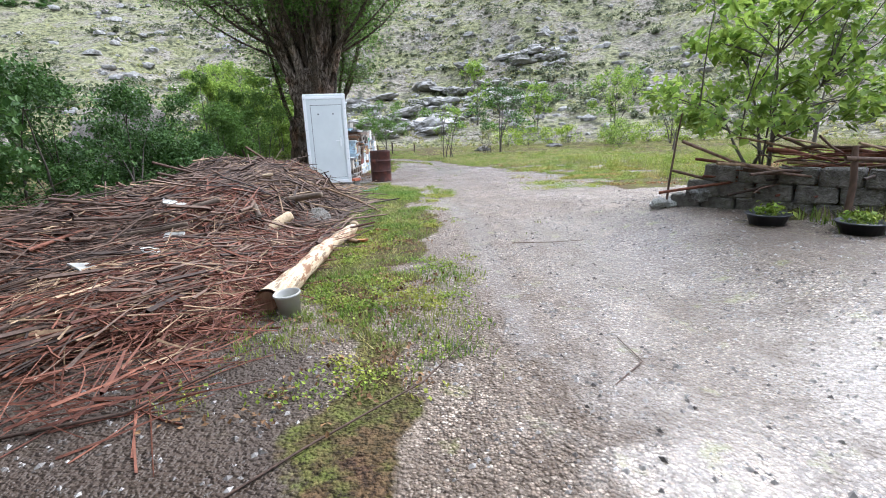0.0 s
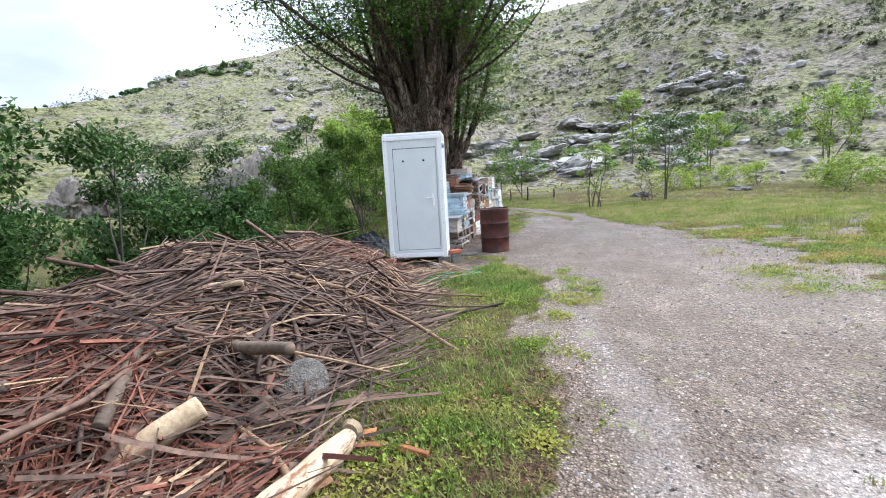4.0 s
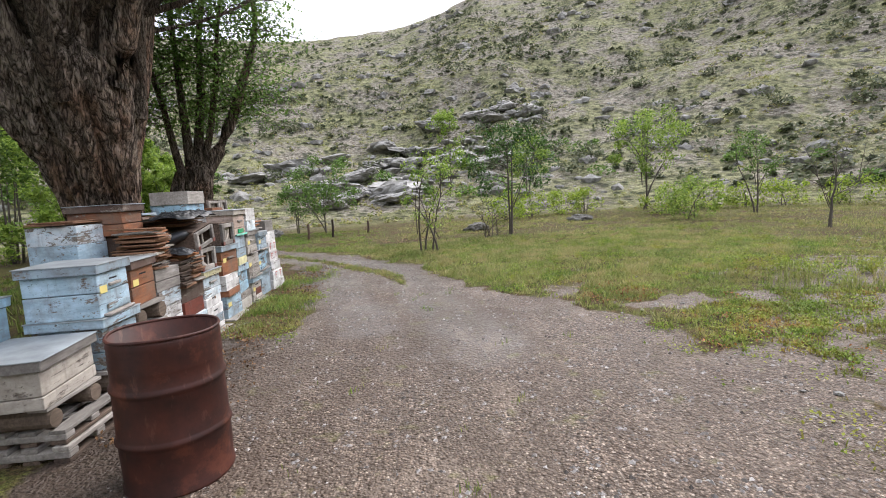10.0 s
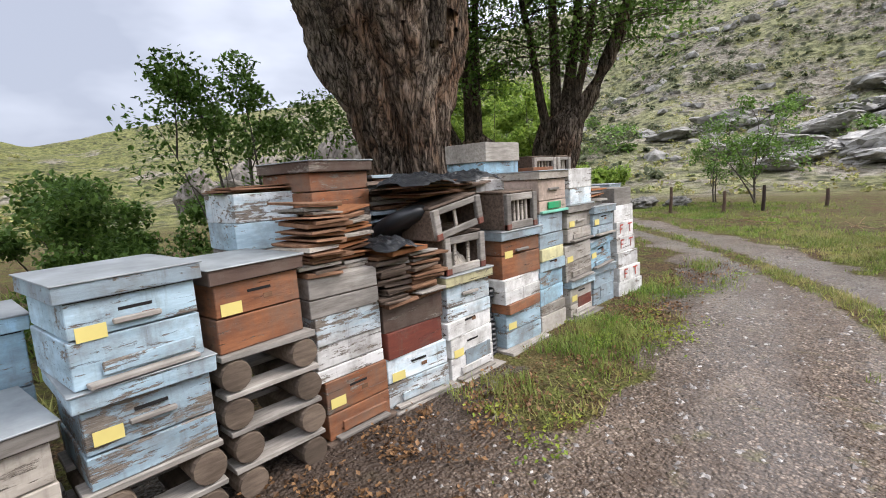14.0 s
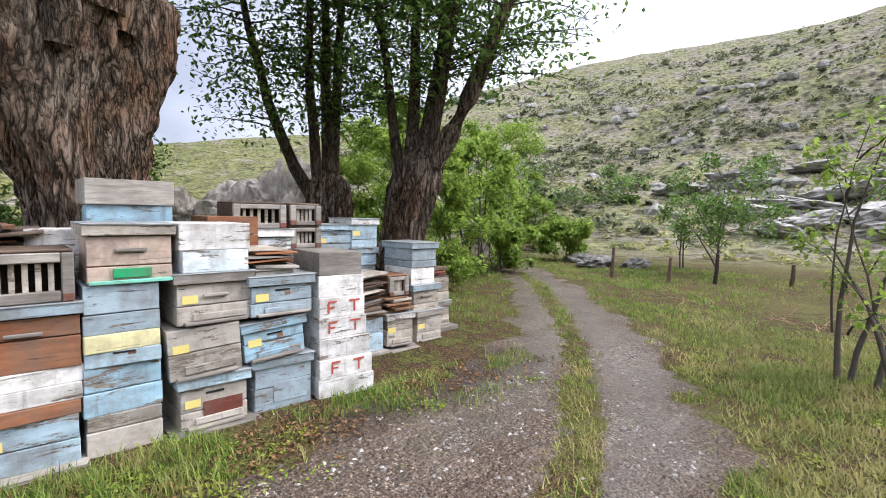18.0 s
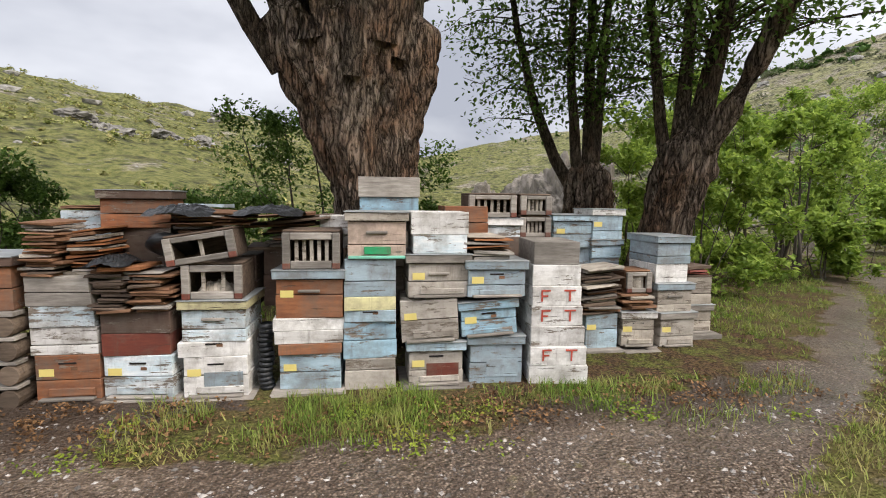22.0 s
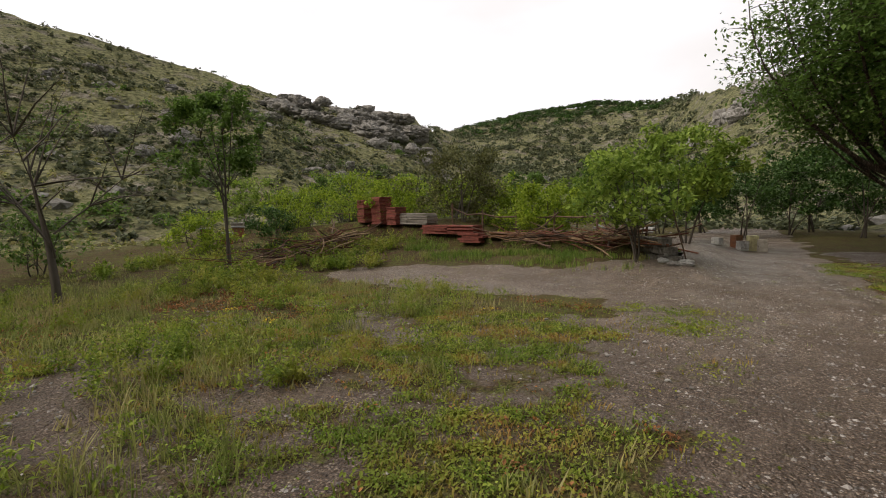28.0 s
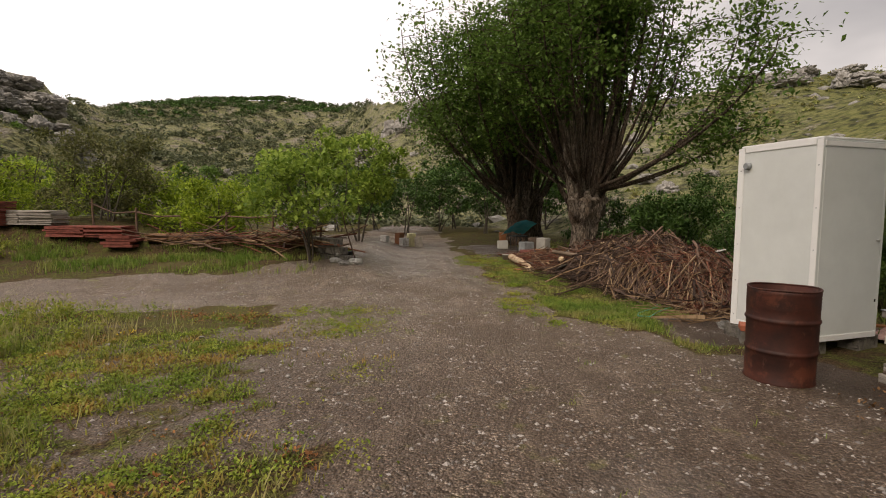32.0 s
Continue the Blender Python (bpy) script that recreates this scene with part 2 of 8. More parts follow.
M["orange"] = painted_wood("orange_brown_stain", (0.34, 0.14, 0.065), (0.16, 0.062, 0.032), 0.40)
M["darkred"] = painted_wood("dark_red_paint", (0.20, 0.055, 0.035), (0.13, 0.04, 0.03), 0.34)
M["brown"] = painted_wood("dark_brown_stain", (0.13, 0.085, 0.065), (0.08, 0.05, 0.04), 0.42)
M["green"] = painted_wood("bright_green_paint", (0.02, 0.40, 0.16), (0.02, 0.30, 0.12), 0.30)
M["mint"] = painted_wood("mint_green_paint", (0.20, 0.60, 0.45), (0.2, 0.5, 0.4), 0.32)
M["salmon"] = painted_wood("pink_cream_paint", (0.62, 0.47, 0.38), (0.52, 0.40, 0.33), 0.38)
M["grey"] = bare_wood("weathered_grey_wood", (0.17, 0.15, 0.13), (0.40, 0.37, 0.33))
M["board"] = bare_wood("reddish_brown_boards", (0.12, 0.06, 0.035), (0.34, 0.19, 0.11))
M["darkboard"] = bare_wood("dark_rotten_boards", (0.05, 0.036, 0.028), (0.22, 0.16, 0.12))
M["orangeboard"] = bare_wood("orange_boards", (0.24, 0.09, 0.04), (0.46, 0.21, 0.09))
M["peeled"] = bare_wood("peeled_yellow_wood", (0.36, 0.25, 0.13), (0.72, 0.58, 0.40), 0.6)
def peeled_material():
    """Barked pole: cream sapwood with streaks of brown inner bark and grey cracks."""
    n = Nodes("peeled_log_wood", 0.65, 0.25)
    a = n.noise(30, 5, 0.65, stretch=(1.2, 0.12, 1.2))
    c = n.mix(n.ramp(a, [(0.3, 0.0), (0.7, 1.0)]), (0.36, 0.25, 0.14), (0.70, 0.57, 0.41))
    b = n.noise(5.5, 6, 0.7, stretch=(1.8, 0.55, 1.8))
    c = n.mix(n.ramp(b, [(0.52, 0.0), (0.58, 0.9)]), c, (0.19, 0.085, 0.04))
    c = n.mix(n.ramp(n.noise(9, 5, 0.7, stretch=(1.5, 0.3, 1.5)), [(0.36, 0.8), (0.43, 0.0)]), c, (0.10, 0.065, 0.04))
    n.bump(n.math("ADD", a, b), 0.7, 0.01)
    return n.done(c)


M["pole"] = peeled_material()
M["split"] = bare_wood("split_log_ends", (0.085, 0.062, 0.046), (0.23, 0.175, 0.13))
M["tin"] = plain("weathered_tin_sheet", (0.40, 0.43, 0.44), 0.5, 0.35, 0.22, 5)
M["sticker"] = plain("yellow_sticker", (0.72, 0.60, 0.20), 0.6, 0, 0.06)
M["slot"] = plain("dark_gap", (0.012, 0.010, 0.009), 0.9)
M["redpaint"] = plain("red_paint_letters", (0.52, 0.09, 0.06), 0.7, 0, 0.2, 30)
M["black"] = plain("black_plastic", (0.02, 0.022, 0.025), 0.4)
M["cloth"] = plain("dirty_cloth", (0.45, 0.40, 0.33), 0.9, 0, 0.25, 9)
M["panel"] = plain("white_sandwich_panel", (0.65, 0.685, 0.67), 0.4, 0, 0.05, 3)
M["trim"] = plain("white_trim", (0.80, 0.81, 0.80), 0.35, 0, 0.03, 4)
M["chrome"] = plain("brushed_metal", (0.6, 0.6, 0.6), 0.3, 0.9, 0.05)
M["concrete"] = stone_material("old_concrete", (0.11, 0.10, 0.088), (0.27, 0.25, 0.22), (0.16, 0.16, 0.10), 3)
M["brick"] = plain("red_brick", (0.42, 0.13, 0.07), 0.85, 0, 0.2, 14)
M["limestone"] = stone_material("pale_limestone", (0.20, 0.19, 0.175), (0.46, 0.445, 0.42), (0.19, 0.185, 0.13), 1.1)
M["cliff"] = stone_material("grey_limestone_cliff", (0.16, 0.15, 0.135), (0.44, 0.425, 0.395), (0.19, 0.185, 0.13), 1.6)
M["whitestone"] = stone_material("white_stone", (0.5, 0.49, 0.46), (0.8, 0.79, 0.76), (0.4, 0.38, 0.3), 3)
M["tor"] = stone_material("brown_grey_limestone", (0.09, 0.08, 0.068), (0.26, 0.235, 0.205), (0.16, 0.15, 0.10), 1.4)
M["scree"] = stone_material("grey_slabs", (0.12, 0.115, 0.10), (0.34, 0.33, 0.31), (0.15, 0.15, 0.09), 0.8)
M["darkrock"] = stone_material("dark_rock", (0.09, 0.085, 0.08), (0.25, 0.24, 0.22), (0.2, 0.2, 0.14), 0.9)
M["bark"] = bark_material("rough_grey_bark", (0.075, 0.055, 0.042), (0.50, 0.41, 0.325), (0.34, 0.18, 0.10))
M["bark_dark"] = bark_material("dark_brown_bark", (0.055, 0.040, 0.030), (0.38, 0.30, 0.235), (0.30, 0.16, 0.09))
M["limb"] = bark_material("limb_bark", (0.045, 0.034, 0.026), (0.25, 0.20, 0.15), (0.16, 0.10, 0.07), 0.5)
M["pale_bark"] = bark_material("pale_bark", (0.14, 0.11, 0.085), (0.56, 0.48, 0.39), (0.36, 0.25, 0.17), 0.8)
M["twig"] = plain("thin_stem_bark", (0.09, 0.075, 0.06), 0.85)
M["leaf_dark"] = leaf_material("dark_green_leaves", (0.04, 0.095, 0.022), (0.10, 0.185, 0.045))
M["leaf_mid"] = leaf_material("mid_green_leaves", (0.075, 0.15, 0.028), (0.18, 0.29, 0.065), 0.42)
M["leaf_bright"] = leaf_material("bright_green_leaves", (0.15, 0.26, 0.04), (0.36, 0.47, 0.09), 0.48)
M["leaf_lime"] = leaf_material("lime_green_leaves", (0.15, 0.25, 0.02), (0.40, 0.50, 0.06), 0.48)
M["leaf_olive"] = leaf_material("olive_leaves", (0.10, 0.115, 0.042), (0.21, 0.21, 0.08), 0.35)
# hill scrub leaves, lightened too in place of haze
M["leaf_scrub"] = leaf_material("grey_green_scrub", (0.075, 0.095, 0.05), (0.19, 0.21, 0.115), 0.3)
M["grass"] = leaf_material("grass_blades", (0.10, 0.19, 0.028), (0.31, 0.40, 0.085), 0.35, (0.32, 0.30, 0.11))
M["yard_grass"] = leaf_material("yard_grass_blades", (0.10, 0.16, 0.022), (0.38, 0.40, 0.08), 0.3, (0.40, 0.22, 0.08))
M["turf_blade"] = leaf_material("turf_blades", (0.11, 0.16, 0.03), (0.40, 0.42, 0.11), 0.3, (0.40, 0.33, 0.13))
M["drygrass"] = leaf_material("dry_grass_blades", (0.16, 0.21, 0.05), (0.42, 0.42, 0.15), 0.35, (0.40, 0.33, 0.16))
M["weed"] = leaf_material("broad_weed_leaves", (0.12, 0.21, 0.022), (0.36, 0.44, 0.07), 0.35, (0.34, 0.32, 0.06))
M["litter"] = leaf_material("dead_leaves", (0.09, 0.045, 0.02), (0.30, 0.17, 0.08), 0.1)
M["drymoss"] = leaf_material("dried_moss", (0.15, 0.055, 0.02), (0.46, 0.21, 0.075), 0.15)
M["flower"] = plain("yellow_flowers", (0.75, 0.55, 0.03), 0.6)
M["bluecloth"] = plain("blue_tarpaulin", (0.07, 0.56, 0.74), 0.55, 0, 0.12, 5)
M["hose"] = plain("green_hose", (0.06, 0.30, 0.20), 0.4, 0, 0.15, 20)
M["sacking"] = plain("dirty_pink_sacking", (0.42, 0.26, 0.23), 0.85, 0, 0.3, 14)
M["redtile"] = plain("red_clay", (0.29, 0.082, 0.062), 0.8, 0, 0.3, 9)
M["white_plastic"] = plain("dirty_white_plastic", (0.45, 0.44, 0.40), 0.5, 0, 0.1, 5)


def stick_material(name, dark, light):
    n = Nodes(name, 0.75, 0.3)
    r = n.math("FRACT", n.math("ADD", n.island(), n.random()))
    c = n.mix(r, dark, light)
    f = n.noise(25, 4, stretch=(1, 1, 0.3))
    c = n.mix(n.ramp(f, [(0.35, 0.5), (0.6, 0.0)]), c, tuple(v * 0.4 for v in dark))
    n.bump(f, 0.4, 0.005)
    return n.done(c)


M["stick_grey"] = stick_material("grey_brown_sticks", (0.028, 0.017, 0.013), (0.20, 0.125, 0.088))
# near-black brown: the shade between the heap's sticks is put into this colour
M["pile_core"] = stick_material("shaded_twig_core", (0.018, 0.011, 0.008), (0.045, 0.027, 0.019))
M["stick_red"] = stick_material("red_brown_sticks", (0.075, 0.024, 0.015), (0.25, 0.095, 0.055))
M["stick_tan"] = stick_material("tan_sticks", (0.20, 0.12, 0.065), (0.44, 0.31, 0.19))


def rust_material():
    n = Nodes("rusty_steel", 0.6, 0.35)
    a = n.noise(5, 6, 0.65)
    b = n.noise(18, 5, 0.6, stretch=(1, 1, 0.35))
    c = n.mix(n.ramp(a, [(0.35, 0.0), (0.65, 1.0)]), (0.022, 0.007, 0.005), (0.062, 0.016, 0.009))
    c = n.mix(n.ramp(n.noise(3.2, 6, 0.7), [(0.54, 0.0), (0.62, 0.75)]), c, (0.105, 0.030, 0.015))
    c = n.mix(n.ramp(b, [(0.60, 0.0), (0.72, 0.4)]), c, (0.17, 0.08, 0.055))
    n.bump(b, 0.25, 0.004)
    return n.done(c)


M["rust"] = rust_material()


def ground_material():
    n = Nodes("gravel_and_turf", 0.85, 0.3)
    g = n.attr("gravel")
    rocky = n.attr("rocky")
    hill = n.attr("hill")
    mid = n.noise(1.3, 5, 0.6)
    small = n.noise(7, 4, 0.6)
    peb = n.voronoi(58)
    peb2 = n.voronoi(21)
    spots = n.noise(0.35, 4, 0.6)
    # gravel: grey-brown fines with lighter chips
    pc = n.put("ShaderNodeSeparateColor")
    n.to(peb.outputs["Color"], pc.inputs[0])
    chips = n.ramp(pc.outputs[0], [(0.0, (0.028, 0.022, 0.018)), (0.45, (0.125, 0.10, 0.086)), (0.85, (0.30, 0.26, 0.235)), (1.0, (0.62, 0.60, 0.57))])
    dirt = n.mix(n.ramp(mid, [(0.35, 0.0), (0.65, 1.0)]), (0.07, 0.05, 0.039), (0.17, 0.134, 0.11))
    gravel = n.mix(0.72, dirt, chips)
    stones = n.voronoi(34)
    sc = n.put("ShaderNodeSeparateColor")
    n.to(stones.outputs["Color"], sc.inputs[0])
    shade = n.ramp(sc.outputs[1], [(0.0, (0.020, 0.017, 0.015)), (0.4, (0.085, 0.07, 0.06)), (0.8, (0.22, 0.19, 0.168)), (1.0, (0.50, 0.48, 0.46))])
    lone = n.math("MULTIPLY", n.ramp(stones.outputs["Distance"], [(0.30, 1.0), (0.46, 0.0)]), n.ramp(sc.outputs[0], [(0.35, 0.0), (0.45, 0.85)]))
    gravel = n.mix(lone, gravel, shade)
    # shade in the crevices between chips, painted as a darker colour
    gap = n.ramp(peb.outputs["Distance"], [(0.30, 0.0), (0.62, 0.75)])
    gravel = n.mix(gap, gravel, (0.022, 0.018, 0.015))
    gravel = n.mix(n.ramp(n.noise(22, 4, 0.7), [(0.36, 0.85), (0.52, 0.0)]), gravel, (0.032, 0.025, 0.021))
    gravel = n.mix(n.ramp(n.noise(30, 3, 0.7), [(0.57, 0.0), (0.68, 0.7)]), gravel, (0.27, 0.245, 0.225))
    gravel = n.mix(n.ramp(n.noise(4.5, 5, 0.7), [(0.36, 0.6), (0.50, 0.0)]), gravel, (0.05, 0.038, 0.031))
    gravel = n.mix(n.ramp(n.noise(1.9, 5, 0.65, stretch=(1.4, 0.5, 1)), [(0.54, 0.0), (0.68, 0.4)]), gravel, (0.23, 0.205, 0.185))
    lane = n.noise(1.1, 4, 0.6, stretch=(1.6, 0.35, 1))
    gravel = n.mix(n.ramp(lane, [(0.38, 0.5), (0.60, 0.0)]), gravel, (0.07, 0.058, 0.05))
    gravel = n.mix(n.ramp(n.noise(90, 2), [(0.66, 0.0), (0.74, 0.55)]), gravel, (0.42, 0.40, 0.38))
    gravel = n.mix(n.ramp(n.noise(0.55, 5, 0.62), [(0.40, 0.45), (0.56, 0.0)]), gravel, (0.055, 0.042, 0.034))
    gravel = n.mix(n.ramp(n.noise(3.4, 4, 0.6), [(0.60, 0.0), (0.72, 0.55)]), gravel, (0.11, 0.125, 0.04))
    gravel = n.mix(1.0, gravel, (1.10, 1.0, 0.86), "MULTIPLY")
    # gravel at the start is brightened in place of sheen and haze; damp yard less
    gravel = n.mix(1.0, gravel, n.mix(n.attr("sheen_to_damp"), (1.7, 1.7, 1.7), (1.12, 1.06, 1.04)), "MULTIPLY")
    gravel = n.mix(n.math("MULTIPLY", n.attr("earth"), 0.9), gravel, n.mix(mid, (0.028, 0.019, 0.014), (0.075, 0.051, 0.036)))
    # turf: moss, soil and short grass
    tiny = n.noise(38, 5, 0.7)
    turf = n.mix(n.ramp(small, [(0.36, 0.0), (0.60, 1.0)]), (0.055, 0.034, 0.022), (0.10, 0.115, 0.028))
    turf = n.mix(n.ramp(tiny, [(0.38, 0.9), (0.50, 0.0)]), turf, (0.026, 0.019, 0.014))
    turf = n.mix(n.ramp(tiny, [(0.54, 0.0), (0.66, 0.75)]), turf, (0.21, 0.19, 0.07))
    turf = n.mix(n.ramp(n.noise(2.3, 5, 0.65), [(0.46, 0.0), (0.56, 0.85)]), turf, n.mix(n.ramp(tiny, [(0.4, 0.0), (0.6, 1.0)]), (0.030, 0.020, 0.015), (0.13, 0.075, 0.045)))
    turf = n.mix(n.ramp(spots, [(0.46, 0.0), (0.66, 0.5)]), turf, (0.12, 0.115, 0.04))
    # slopes: grass and bare scree; sparse and scree are lightened in place of haze
    hs = n.noise(0.22, 6, 0.68)
    hf = n.noise(1.7, 5, 0.7)
    lush = n.mix(n.ramp(hf, [(0.36, 0.0), (0.6, 1.0)]), (0.085, 0.10, 0.035), (0.225, 0.225, 0.085))
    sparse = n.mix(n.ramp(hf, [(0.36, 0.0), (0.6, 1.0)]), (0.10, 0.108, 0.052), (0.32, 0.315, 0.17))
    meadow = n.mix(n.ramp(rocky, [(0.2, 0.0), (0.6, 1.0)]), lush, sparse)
    scree = n.mix(n.ramp(n.noise(2.6, 6, 0.75, stretch=(1, 1, 2.5)), [(0.40, 0.0), (0.58, 1.0)]), (0.12, 0.10, 0.075), (0.38, 0.35, 0.285))
    stony = n.math("ADD", n.math("MULTIPLY", rocky, 0.12), hs)
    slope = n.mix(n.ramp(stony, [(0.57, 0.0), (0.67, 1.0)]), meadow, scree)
    tuft = n.voronoi(1.1, (1, 1, 0.4))
    tuft_mask = n.math("ADD", tuft.outputs["Distance"], n.math("MULTIPLY", n.noise(0.5, 4), 0.9))
    slope = n.mix(n.ramp(tuft_mask, [(0.62, 0.85), (0.86, 0.0)]), slope, (0.04, 0.048, 0.026))
    bench = n.noise(0.5, 5, 0.7, stretch=(0.6, 0.6, 4.0))
    slope = n.mix(n.ramp(bench, [(0.38, 0.5), (0.5, 0.0)]), slope, (0.05, 0.048, 0.036))
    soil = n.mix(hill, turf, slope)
    edge = n.math("ADD", g, n.math("MULTIPLY", n.math("SUBTRACT", n.noise(2.6, 5, 0.65), 0.5), 1.1))
    mask = n.ramp(edge, [(0.42, 0.0), (0.58, 1.0)])
    c = n.mix(mask, soil, gravel)
    h = n.math("ADD", n.math("MULTIPLY", peb.outputs["Distance"], -0.5), n.math("MULTIPLY", peb2.outputs["Distance"], -0.5))
    h = n.math("ADD", n.math("MULTIPLY", stones.outputs["Distance"], -0.7), n.math("ADD", h, n.math("MULTIPLY", small, 0.8)))
    n.bump(n.math("ADD", h, n.math("MULTIPLY", n.math("MULTIPLY", hill, hf), 30.0)), 0.9, 0.03)
    wet = n.ramp(n.noise(0.8, 4), [(0.40, 0.38), (0.62, 0.65)])
    rough = n.mix(mask, (0.9, 0.9, 0.9), wet)
    n.to(rough, n.b.inputs["Roughness"])
    film = n.ramp(n.math("ADD", n.math("MULTIPLY", n.attr("wet"), 0.48), n.noise(2.2, 5, 0.7)), [(0.62, 0.0), (0.88, 0.55)])
    n.to(n.math("MULTIPLY", film, mask), n.b.inputs["Coat Weight"])
    n.b.inputs["Coat Roughness"].default_value = 0.22
    n.b.inputs["Coat IOR"].default_value = 1.6
    cb = n.put("ShaderNodeBump", Strength=0.5, Distance=0.012)
    n.to(n.noise(26, 4, 0.7), cb.inputs["Height"])
    n.to(cb.outputs["Normal"], n.b.inputs["Coat Normal"])
    n.to(n.math("ADD", 0.08, n.math("MULTIPLY", mask, 0.20)), n.b.inputs["Specular IOR Level"])
    return n.done(c)


M["ground"] = ground_material()
M["pebble"] = stick_material("gravel_stones", (0.06, 0.05, 0.043), (0.50, 0.47, 0.44))


# ---- building blocks ----
def fast_mesh(name, verts, faces, mat, smooth=False):
    """A mesh from an array of points and an array of equal-sided faces."""
    verts, faces = np.asarray(verts, np.float32), np.asarray(faces, np.int32)
    me = bpy.data.meshes.new(name)
    k = faces.shape[1]
    me.vertices.add(len(verts))
    me.vertices.foreach_set("co", verts.ravel())
    me.loops.add(faces.size)
    me.loops.foreach_set("vertex_index", faces.ravel())
    me.polygons.add(len(faces))
    me.polygons.foreach_set("loop_start", np.arange(0, faces.size, k, dtype=np.int32))
    me.polygons.foreach_set("use_smooth", np.full(len(faces), smooth))
    me.update(calc_edges=True)
    me.materials.append(mat)
    return me


def thing(name, label, category, m=None, group="", kind=""):
    ob = new(name)
    ob.empty_display_size = 0.1
    if m is not None:
        ob.matrix_basis = m
    return tagged(ob, label, category, group, kind)


def part(name, shape, material=None, parent=None, label="", m=None, smooth=False):
    """Links a bmesh or a mesh as one object under a thing or a part."""
    if isinstance(shape, bmesh.types.BMesh):
        me = bpy.data.meshes.new(name)
        if smooth:
            for f in shape.faces:
                f.smooth = True
        shape.to_mesh(me)
        shape.free()
        me.materials.append(material)
    else:
        me = shape
    ob = new(name, me)
    ob.parent = parent
    if m is not None:
        ob.matrix_basis = m
    if label:
        ob["label"] = label
    return ob


def box(x0, x1, y0, y1, z0, z1, bevel=0.006, wob=0.0):
    bm = bmesh.new()
    bmesh.ops.create_cube(bm, size=1)
    for v in bm.verts:
        v.co = Vector(((x0 + x1) / 2 + v.co.x * (x1 - x0), (y0 + y1) / 2 + v.co.y * (y1 - y0), (z0 + z1) / 2 + v.co.z * (z1 - z0)))
        if wob:
            v.co += Vector((random.uniform(-wob, wob), random.uniform(-wob, wob), random.uniform(-wob, wob)))
    if bevel:
        bmesh.ops.bevel(bm, geom=bm.edges[:], offset=bevel, segments=1, affect="EDGES")
    return bm


def add_boxes(bm, boxes, bevel=0.0):
    for b in boxes:
        r = bmesh.ops.create_cube(bm, size=1)
        x0, x1, y0, y1, z0, z1 = b
        for v in r["verts"]:
            v.co = Vector(((x0 + x1) / 2 + v.co.x * (x1 - x0), (y0 + y1) / 2 + v.co.y * (y1 - y0), (z0 + z1) / 2 + v.co.z * (z1 - z0)))
    if bevel:
        bmesh.ops.bevel(bm, geom=bm.edges[:], offset=bevel, segments=1, affect="EDGES")
    return bm


def lathe(profile, sides=32, cx=0.0, cy=0.0, flat=1.0):
    """A turned body from (radius, height) steps."""
    bm = bmesh.new()
    rings = []
    for r, z in profile:
        rings.append([bm.verts.new((cx + r * math.cos(2 * math.pi * k / sides), cy + flat * r * math.sin(2 * math.pi * k / sides), z)) for k in range(sides)])
    for a, b in zip(rings, rings[1:]):
        for k in range(sides):
            bm.faces.new((a[k], a[(k + 1) % sides], b[(k + 1) % sides], b[k]))
    return bm


def tube_arrays(points, radii, sides=6):
    """Points and quads of a tapered tube along a line of places."""
    pts, rad = np.asarray(points, float), np.asarray(radii, float)
    tan = np.gradient(pts, axis=0)
    tan /= np.linalg.norm(tan, axis=1)[:, None] + 1e-9
    ref = np.where(np.abs(tan[:, 2:3]) > 0.9, np.array([[1.0, 0, 0]]), np.array([[0, 0, 1.0]]))
    u = np.cross(tan, ref)
    u /= np.linalg.norm(u, axis=1)[:, None] + 1e-9
    w = np.cross(tan, u)
    a = np.linspace(0, 2 * np.pi, sides, endpoint=False)
    ring = pts[:, None] + rad[:, None, None] * (np.cos(a)[None, :, None] * u[:, None] + np.sin(a)[None, :, None] * w[:, None])
    n = len(pts)
    i, k = np.meshgrid(np.arange(n - 1), np.arange(sides), indexing="ij")
    quads = np.stack([i * sides + k, i * sides + (k + 1) % sides, (i + 1) * sides + (k + 1) % sides, (i + 1) * sides + k], -1).reshape(-1, 4)
    return ring.reshape(-1, 3), quads


def tubes_mesh(name, lines, mat, sides=6, smooth=True):
    vs, fs, base = [], [], 0
    for pts, rad in lines:
        v, f = tube_arrays(pts, rad, sides)
        vs.append(v)
        fs.append(f + base)
        base += len(v)
    return fast_mesh(name, np.concatenate(vs), np.concatenate(fs), mat, smooth)


def leaves_mesh(name, centres, size, mat, rng, droop=0.3, slim=0.62):
    """Small folded leaves, one at each place, turned at random."""
    c = np.asarray(centres, float)
    n = len(c)
    yaw = rng.uniform(0, 2 * np.pi, n)
    tilt = rng.normal(-droop, 0.6, n)
    along = np.stack([np.cos(yaw) * np.cos(tilt), np.sin(yaw) * np.cos(tilt), np.sin(tilt)], -1)
    side = np.stack([-np.sin(yaw), np.cos(yaw), rng.normal(0, 0.35, n)], -1)
    side /= np.linalg.norm(side, axis=1)[:, None]
    up = np.cross(along, side)
    s = (size * rng.uniform(0.6, 1.35, n))[:, None]
    p0 = c - along * s * 0.5
    p2 = c + along * s * 0.5
    mid = c + up * s * 0.10
    p1 = mid + side * s * slim * 0.5
    p3 = mid - side * s * slim * 0.5
    v = np.stack([p0, p1, p2, p3], 1).reshape(-1, 3)
    b = np.arange(n)[:, None] * 4
    return fast_mesh(name, v, b + np.array([[0, 1, 2, 3]]), mat)


